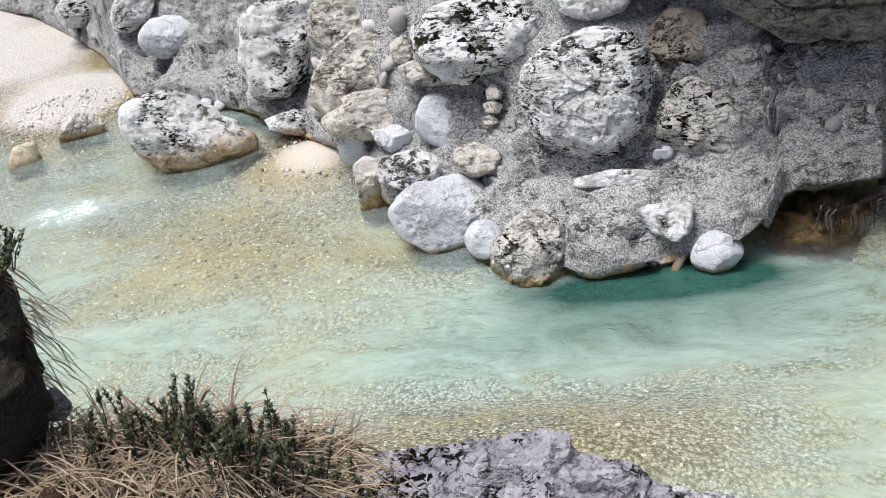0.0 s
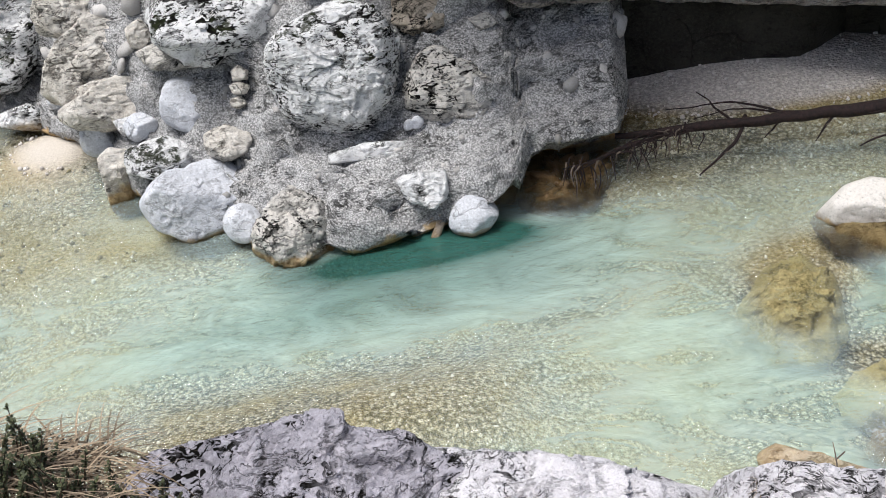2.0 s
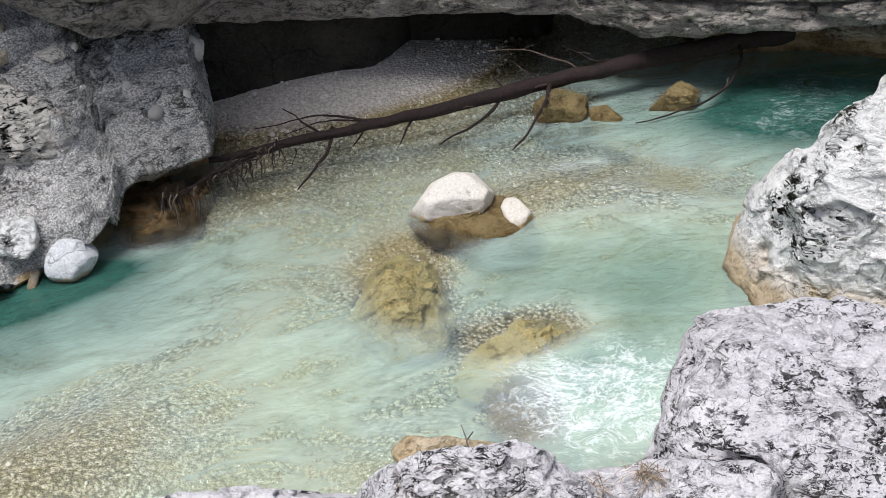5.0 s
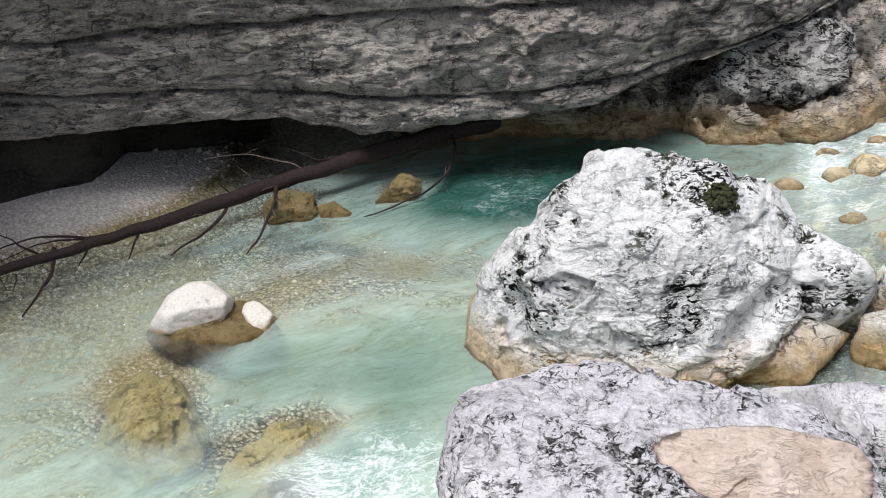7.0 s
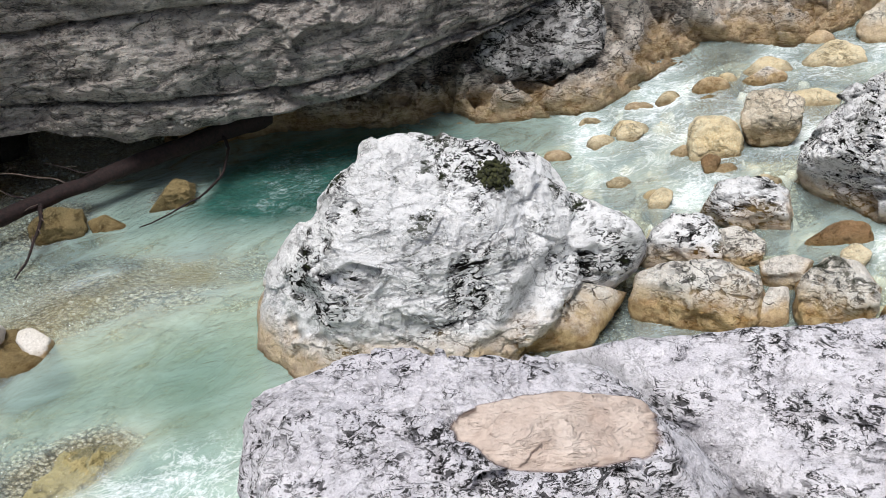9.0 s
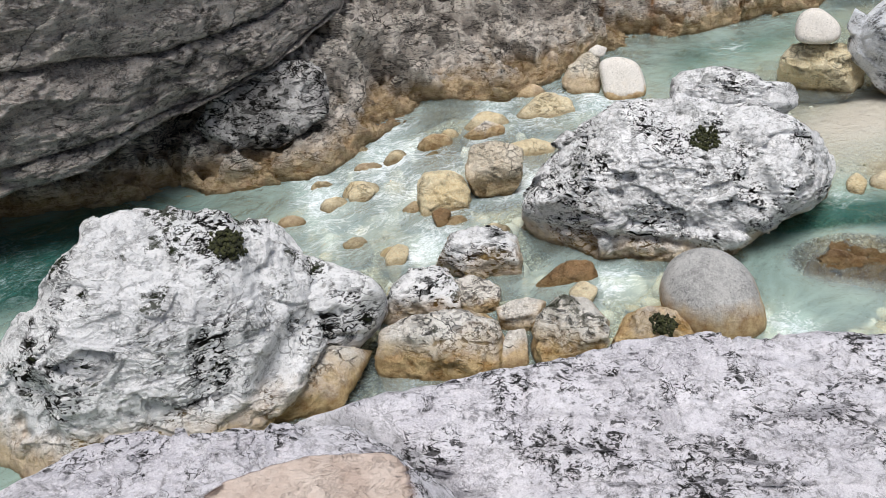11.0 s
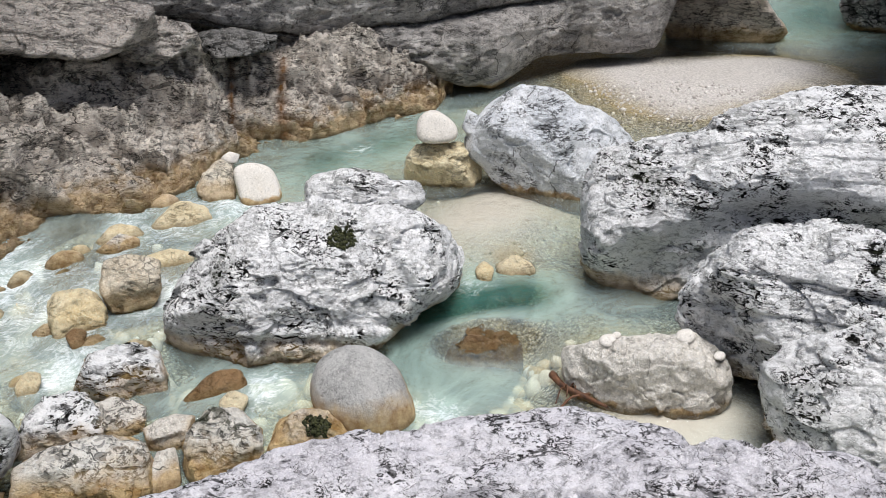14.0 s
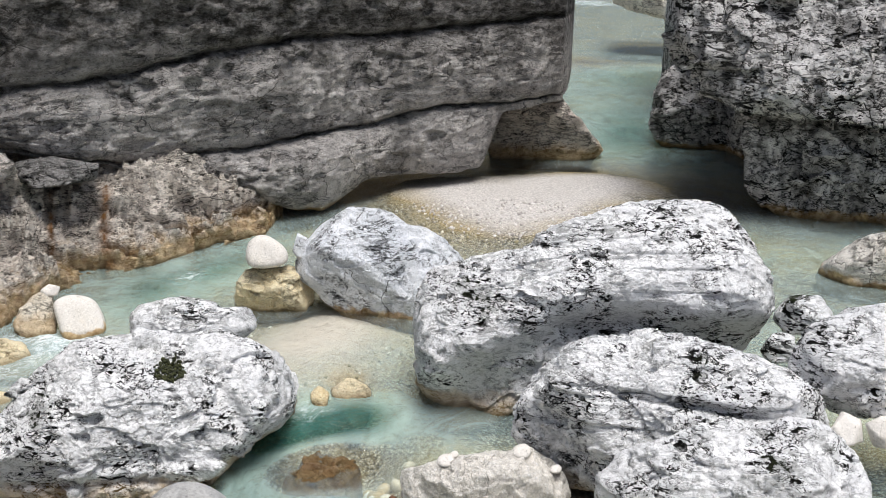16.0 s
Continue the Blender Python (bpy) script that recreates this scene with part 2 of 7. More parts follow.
SHOOT = ((2.032, 2.813, 2.847), (2.052, 2.856, 2.898), (2.067, 2.901, 2.950))
TUFTS = ((1.73, 2.78, 3.00), (1.93, 2.45, 2.91), (2.46, 2.22, 2.89), (1.50, 2.79, 2.90), (2.25, 2.32, 2.88))
GRASS_AT, GRASS_ALONG = (-1.014, 2.304, 4.375), (0.998, -0.063)
STUMP_TOP = (-1.241, 2.717, 4.863)
RUST = ((19.6, 0.2, 0.06), (20.3, -0.74, 0.1))
CLIFF_PLAN = ((18.2, 6.4), (19.69, 3.41), (20.55, 1.82), (20.94, 0.92), (21.44, -0.03), (21.89, -1.05), (22.26, -2.04), (22.64, -3.09), (22.87, -3.81), (23.13, -4.57), (23.45, -5.5), (23.61, -6.04), (23.76, -6.6), (23.93, -7.3), (24.2, -8.75), (24.32, -9.64), (24.36, -10.16), (24.38, -11.11), (24.88, -11.95), (26.9, -13.1), (30.2, -14.8))
CLIFF_SEAMS = (
    (3.1, 2.98, 2.84, 2.66, 2.35, 2.14, 1.95, 1.59, 1.28, 0.95, 0.72, 0.97, 1.29, 1.36, 1.27, 1.38, 2.74, 2.92, 2.96, 3.0, 3.1),
    (3.18, 3.05, 2.92, 2.72, 2.42, 2.2, 2.25, 2.28, 2.29, 2.37, 2.48, 2.53, 2.62, 2.77, 3.01, 2.98, 2.97, 3.03, 3.07, 3.1, 3.2),
    (3.6, 3.55, 3.65, 3.77, 3.81, 3.9, 4.13, 4.28, 4.38, 4.5, 4.57, 4.6, 4.62, 4.65, 4.81, 4.88, 4.91, 4.99, 5.01, 5.1, 5.2),
)
CLIFF_BULGE = ((0.0, 0.0, 0.0, 0.0, 0.02, 0.05, 0.2, 0.5, 0.85, 1.15, 1.2, 0.9, 0.45, 0.15, 0.35, 0.3, 0.0, 0.0, 0.0, 0.0, 0.0), 0.35, 0.3)
OVERHANG_PLAN = ((2.0, 13.6), (2.7, 13.3), (3.3, 12.9), (4.2, 12.55), (5.3, 12.6), (6.25, 13.19), (7.28, 12.19), (8.39, 11.21), (9.51, 10.0), (10.01, 9.06), (10.6, 8.19), (11.05, 7.4), (11.63, 6.45), (12.4, 6.1), (13.05, 5.84), (13.82, 5.29), (14.52, 4.83), (15.87, 4.12), (18.2, 4.0))
OVERHANG_SEAMS = (
    (3.6, 2.95, 2.4, 1.72, 1.5, 1.15, 1.07, 1.08, 0.98, 0.75, 0.81, 0.92, 1.03, 1.2, 1.24, 1.38, 1.54, 2.02, 2.6),
    (4.1, 3.5, 2.9, 2.2, 2.0, 1.92, 1.72, 1.58, 1.36, 1.25, 1.21, 1.27, 1.33, 1.36, 1.4, 1.5, 1.62, 2.1, 2.65),
    (4.8, 4.2, 3.6, 2.9, 2.7, 2.5, 2.4, 2.38, 2.3, 2.32, 2.34, 2.4, 2.42, 2.3, 2.2, 2.25, 2.35, 2.75, 3.1),
    (5.8, 5.3, 4.8, 4.2, 4.1, 3.9, 3.8, 3.8, 3.75, 3.8, 3.8, 3.9, 3.9, 3.8, 3.7, 3.7, 3.7, 3.9, 4.0),
)
# first stations lean out furthest, above view, added to shade the bank
OVERHANG_LEAN = (0.45, 0.45, 0.45, 0.42, 0.35, 0.25, 0.16, 0.1, 0.08, 0.06, 0.06, 0.05, 0.05, 0.05, 0.05, 0.05, 0.05, 0.05, 0.05)
OVERHANG_BULGE = (0.08, 0.12, 0.16, 0.18)
RIGHT_EDGE = ((41.39, -25.00), (33.70, -20.00), (27.55, -17.67), (24.11, -16.91), (21.79, -17.12), (18.69, -15.66), (17.58, -16.02), (14.92, -16.06), (13.00, -16.58))
RIGHT_RISE = ((1.7, -0.6), (1.4, -0.1), (1.3, 0.1), (1.4, 0.5), (1.8, 1.0), (2.1, 1.3), (1.6, 1.5), (1.6, 2.2), (1.8, 2.6), (1.6, 2.8), (1.8, 4.0), (2.2, 5.0))


# ---- materials ----
def nodes_for(name):
    m = bpy.data.materials.new(name)
    m.use_nodes = True
    t = m.node_tree
    return m, t, t.nodes["Principled BSDF"]


def node(t, kind, **values):
    n = t.nodes.new(kind)
    for key, value in values.items():
        if key in n.inputs:
            n.inputs[key].default_value = value
        elif key == "operation":
            n.operation = value
        elif key == "feature":
            n.feature = value
    return n


def noise_node(t, vec, scale, detail=6, rough=0.6, distort=0.0):
    n = node(t, "ShaderNodeTexNoise", Scale=scale, Detail=detail, Roughness=rough, Distortion=distort)
    t.links.new(vec, n.inputs["Vector"])
    return n.outputs["Fac"]


def ramp(t, fac, stops):
    n = t.nodes.new("ShaderNodeValToRGB")
    e = n.color_ramp.elements
    while len(e) < len(stops):
        e.new(0.5)
    for el, (pos, col) in zip(e, stops):
        el.position = pos
        el.color = (*col, 1) if len(col) == 3 else col
    t.links.new(fac, n.inputs[0])
    return n.outputs[0]


def grey(a, b, lo=0.0, hi=1.0):
    return [(a, (lo,) * 3), (b, (hi,) * 3)]


def mix(t, fac, a, b, blend="MIX"):
    n = t.nodes.new("ShaderNodeMix")
    n.data_type, n.blend_type = "RGBA", blend
    for sock, value in ((n.inputs[0], fac), (n.inputs[6], a), (n.inputs[7], b)):
        if isinstance(value, bpy.types.NodeSocket):
            t.links.new(value, sock)
        else:
            sock.default_value = value if isinstance(value, (int, float)) else (*value, 1)
    return n.outputs[2]


def calc(t, op, a, b=0.0, clamp=False):
    n = t.nodes.new("ShaderNodeMath")
    n.operation, n.use_clamp = op, clamp
    for sock, value in zip(n.inputs, (a, b)):
        if isinstance(value, bpy.types.NodeSocket):
            t.links.new(value, sock)
        else:
            sock.default_value = value
    return n.outputs[0]


def place(t, stretch=(1, 1, 1), turn=(0, 0, 0)):
    """World position, stretched, so that neighbouring rocks do not repeat."""
    g = t.nodes.new("ShaderNodeNewGeometry")
    m = t.nodes.new("ShaderNodeMapping")
    m.inputs["Scale"].default_value, m.inputs["Rotation"].default_value = stretch, turn
    t.links.new(g.outputs["Position"], m.inputs["Vector"])
    return m.outputs[0]


def along_flow(t, degrees, squeeze):
    """World position with features drawn out along a direction of the plan."""
    g = t.nodes.new("ShaderNodeNewGeometry")
    a, b = t.nodes.new("ShaderNodeMapping"), t.nodes.new("ShaderNodeMapping")
    a.inputs["Rotation"].default_value = (0, 0, radians(-degrees))
    b.inputs["Scale"].default_value = (1, squeeze, 1)
    t.links.new(g.outputs["Position"], a.inputs["Vector"])
    t.links.new(a.outputs[0], b.inputs["Vector"])
    return b.outputs[0]


def attr(t, name):
    n = t.nodes.new("ShaderNodeAttribute")
    n.attribute_name = name
    return n.outputs["Fac"]


def rock_material(name, light, mid, dark, lichen=0.5, pits=0.5, cracks=0.6, stain=1.0, stain_height=0.45, gravel=0.0,
                  rough=0.85, scale=1.0, bump=0.8, moss=0.0, strata=(1, 1, 1), speck=0.0, seam=0.0, flood=0.0, scar=False, rust=False, streak=0.0, spread=0.04, strokes=(0.35, 0.6, 0.3), long=2.6, pebble=(40, 14), web=0.12, grit=1.0):
    """Limestone: pale ground, dark pits and fissures, lichen, and an ochre band near the water.
    flood: height over the water from which a dark coat of lichen covers it."""
    m, t, b = nodes_for(name)
    pos = place(t, strata)
    straight = place(t)
    broad = noise_node(t, straight, 1.1 * scale, 6, 0.65)
    grain = noise_node(t, pos, 7 * scale, 12, 0.72)
    fine = noise_node(t, straight, 38 * scale, 8, 0.75)
    col = mix(t, ramp(t, broad, grey(0.36, 0.6)), mid, light)
    # cavity darkening in the colour: low grain, cracks and pits go dark
    col = mix(t, ramp(t, grain, grey(0.3, 0.415, 0.6 * grit, 0.0)), col, [c * 0.28 for c in mid])
    col = mix(t, ramp(t, fine, grey(0.31, 0.43, 0.8 * grit, 0.0)), col, [c * 0.22 for c in mid])
    col = mix(t, ramp(t, fine, grey(0.5, 0.64, 0.0, 0.8)), col, [min(0.9, c * 1.2) for c in light])
    heights = [grain, calc(t, "MULTIPLY", fine, 0.5)]
    if gravel:
        for size, power in ((pebble[0], 0.6), (pebble[1], 0.7)):
            v = node(t, "ShaderNodeTexVoronoi", Scale=size * scale, Randomness=1.0)
            t.links.new(straight, v.inputs["Vector"])
            tone = ramp(t, v.outputs["Color"], [(0.1, [c * 0.5 for c in mid]), (0.5, mid), (0.9, light)])
            col = mix(t, gravel * 0.45, col, tone)
            gap = ramp(t, v.outputs["Distance"], grey(0.44, 0.66))
            col = mix(t, calc(t, "MULTIPLY", gap, gravel * 0.9), col, dark)
            heights.append(calc(t, "MULTIPLY", calc(t, "SUBTRACT", 0.6, v.outputs["Distance"]), power * gravel))
    if grit > 1.3:
        mottle = noise_node(t, pos, 2.6, 12, 0.8)
        col = mix(t, ramp(t, mottle, grey(0.36, 0.5, 0.55, 0.0)), col, [c * 0.3 for c in mid])
        heights.append(calc(t, "MULTIPLY", mottle, 1.6))
    if cracks:
        for size, wide, amount in ((1.1, 0.016, 1.0), (4.2, 0.03, web)):
            wn_ = node(t, "ShaderNodeTexNoise", Scale=size * 1.2 * scale, Detail=5.0)
            t.links.new(pos, wn_.inputs["Vector"])
            warp = node(t, "ShaderNodeVectorMath", operation="MULTIPLY_ADD")
            t.links.new(wn_.outputs["Color"], warp.inputs[0])
            warp.inputs[1].default_value = (1.6 / size,) * 3
            t.links.new(pos, warp.inputs[2])
            v = node(t, "ShaderNodeTexVoronoi", Scale=size * scale, feature="DISTANCE_TO_EDGE")
            t.links.new(warp.outputs[0], v.inputs["Vector"])
            line = ramp(t, v.outputs["Distance"], grey(0.006, wide, 1.0, 0.0))
            broken = calc(t, "MULTIPLY", line, ramp(t, noise_node(t, straight, 1.1 * size * scale, 5), grey(0.5, 0.56)))
            col = mix(t, calc(t, "MULTIPLY", broken, min(1.0, cracks * amount)), col, dark)
            heights.append(calc(t, "MULTIPLY", broken, -1.0 * cracks * amount))
    if seam:
        w = node(t, "ShaderNodeTexWave", Scale=0.3 * scale, Distortion=9.0, Detail=5.0)
        w.inputs["Detail Scale"].default_value = 0.6
        w.bands_direction = "Z"
        t.links.new(straight, w.inputs["Vector"])
        line = ramp(t, w.outputs["Fac"], grey(0.0, 0.007, 1.0, 0.0))
        line = calc(t, "MULTIPLY", line, ramp(t, noise_node(t, straight, 0.5, 4), grey(0.4, 0.46)))
        col = mix(t, calc(t, "MULTIPLY", line, seam), col, dark)
        heights.append(calc(t, "MULTIPLY", line, -2.0 * seam))
    if lichen:
        n1 = noise_node(t, straight, 6.0 * scale, 12, 0.82)
        clump = ramp(t, noise_node(t, straight, 0.8 * scale, 5), grey(0.5, 0.6, 0.1, 1.0))
        col = mix(t, calc(t, "MULTIPLY", calc(t, "MULTIPLY", ramp(t, n1, grey(0.52, 0.6)), clump), lichen), col, [min(1, c * 3.2) for c in dark])
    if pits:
        # elongated solution pits, in clusters, all lying the same way, their hollows coloured black
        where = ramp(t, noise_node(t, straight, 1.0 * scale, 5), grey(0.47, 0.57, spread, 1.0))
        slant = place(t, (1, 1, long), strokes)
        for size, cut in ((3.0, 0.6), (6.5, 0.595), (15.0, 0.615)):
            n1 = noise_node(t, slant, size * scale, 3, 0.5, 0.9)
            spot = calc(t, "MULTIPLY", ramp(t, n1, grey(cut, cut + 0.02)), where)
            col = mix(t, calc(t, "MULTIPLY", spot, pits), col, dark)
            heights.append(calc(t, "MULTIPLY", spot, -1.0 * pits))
        # thin crooked strokes: short broken lines of black lichen and solution grooves
        for size, wide, cut in ((2.0, 0.014, 0.515), (4.6, 0.024, 0.52)):
            n1 = noise_node(t, slant, size * scale, 4, 0.6, 1.4)
            off = calc(t, "ABSOLUTE", calc(t, "SUBTRACT", n1, 0.5))
            line = ramp(t, off, grey(0.8 * wide, 1.9 * wide, 1.0, 0.0))
            here = ramp(t, noise_node(t, straight, 1.3 * size * scale, 4, 0.6), grey(cut, cut + 0.05))
            line = calc(t, "MULTIPLY", calc(t, "MULTIPLY", line, here), ramp(t, where, grey(0.1, 0.6, 0.3, 1.0)))
            col = mix(t, calc(t, "MULTIPLY", line, min(1.0, 1.1 * pits)), col, dark)
            heights.append(calc(t, "MULTIPLY", line, -1.2 * pits))
    if speck:
        v = node(t, "ShaderNodeTexVoronoi", Scale=55 * scale)
        t.links.new(straight, v.inputs["Vector"])
        chance = ramp(t, v.outputs["Color"], grey(0.3, 0.8))
        col = mix(t, calc(t, "MULTIPLY", calc(t, "MULTIPLY", chance, ramp(t, v.outputs["Distance"], grey(0.2, 0.4, 1.0, 0.0))), speck), col, (0.7, 0.7, 0.67))
    if flood:
        h = calc(t, "ADD", attr(t, "above"), calc(t, "MULTIPLY", noise_node(t, straight, 0.9, 6, 0.7), 2.4))
        coat = ramp(t, calc(t, "DIVIDE", h, flood + 1.2), grey(0.8, 1.2))
        patchy = ramp(t, noise_node(t, pos, 3.0, 10, 0.75), grey(0.4, 0.62, 0.95, 0.25))
        col = mix(t, calc(t, "MULTIPLY", coat, patchy), col, [min(1, c * 6.0) for c in dark])
    if streak:
        run = noise_node(t, place(t, (1, 1, 0.13)), 1.5, 6, 0.6, 0.4)
        col = mix(t, calc(t, "MULTIPLY", ramp(t, run, grey(0.48, 0.6)), streak), col, [min(1, c * 2.5) for c in dark])
        col = mix(t, calc(t, "MULTIPLY", ramp(t, run, grey(0.3, 0.4, 1.0, 0.0)), 0.6 * streak), col, (0.62, 0.6, 0.58))
    if moss:
        n1 = noise_node(t, straight, 2.0, 8, 0.75)
        up = node(t, "ShaderNodeSeparateXYZ")
        g = t.nodes.new("ShaderNodeNewGeometry")
        t.links.new(g.outputs["Normal"], up.inputs[0])
        patch = calc(t, "MULTIPLY", ramp(t, n1, grey(0.56, 0.59)), ramp(t, up.outputs[2], grey(0.35, 0.75)))
        col = mix(t, calc(t, "MULTIPLY", patch, moss), col, (0.022, 0.028, 0.01))
    if stain:
        h = calc(t, "ADD", attr(t, "above"), calc(t, "MULTIPLY", calc(t, "SUBTRACT", noise_node(t, straight, 2.4, 6), 0.5), 0.6))
        band = ramp(t, calc(t, "DIVIDE", h, max(stain_height, 0.05)), grey(0.45, 1.0, 1.0, 0.0))
        ochre = mix(t, ramp(t, noise_node(t, straight, 7, 8, 0.7), grey(0.38, 0.62)), (0.36, 0.2, 0.06), (0.66, 0.48, 0.23))
        col = mix(t, calc(t, "MULTIPLY", band, 0.8 * stain), col, ochre)
        # wet band at the waterline, darkened further to paint in contact shade
        wet = ramp(t, calc(t, "ADD", attr(t, "above"), calc(t, "MULTIPLY", grain, 0.08)), grey(0.03, 0.13, 1.0, 0.0))
        col = mix(t, calc(t, "MULTIPLY", wet, 0.85), col, mix(t, 0.75, ochre, (0.03, 0.022, 0.01)))
        t.links.new(calc(t, "SUBTRACT", rough, calc(t, "MULTIPLY", wet, 0.45)), b.inputs["Roughness"])
    else:
        b.inputs["Roughness"].default_value = rough
    if scar:
        fresh = mix(t, ramp(t, noise_node(t, straight, 5, 8, 0.7), grey(0.35, 0.65)), (0.58, 0.46, 0.39), (0.78, 0.67, 0.59))
        edge = ramp(t, attr(t, "scar"), [(0.0, (0, 0, 0)), (0.35, (1, 1, 1)), (0.8, (0, 0, 0))])
        col = mix(t, ramp(t, attr(t, "scar"), grey(0.3, 0.6)), col, fresh)
        col = mix(t, calc(t, "MULTIPLY", edge, 0.6), col, (0.2, 0.1, 0.06))
    if rust:
        col = mix(t, calc(t, "MULTIPLY", attr(t, "rust"), ramp(t, noise_node(t, straight, 5, 5), grey(0.3, 0.6, 0.3, 1.0))), col, (0.22, 0.1, 0.03))
    t.links.new(col, b.inputs["Base Color"])
    b.inputs["Specular IOR Level"].default_value = 0.12
    total = heights[0]
    for h in heights[1:]:
        total = calc(t, "ADD", total, h)
    bp = node(t, "ShaderNodeBump", Strength=bump, Distance=0.09 / scale)
    t.links.new(total, bp.inputs["Height"])
    t.links.new(bp.outputs[0], b.inputs["Normal"])
    return m


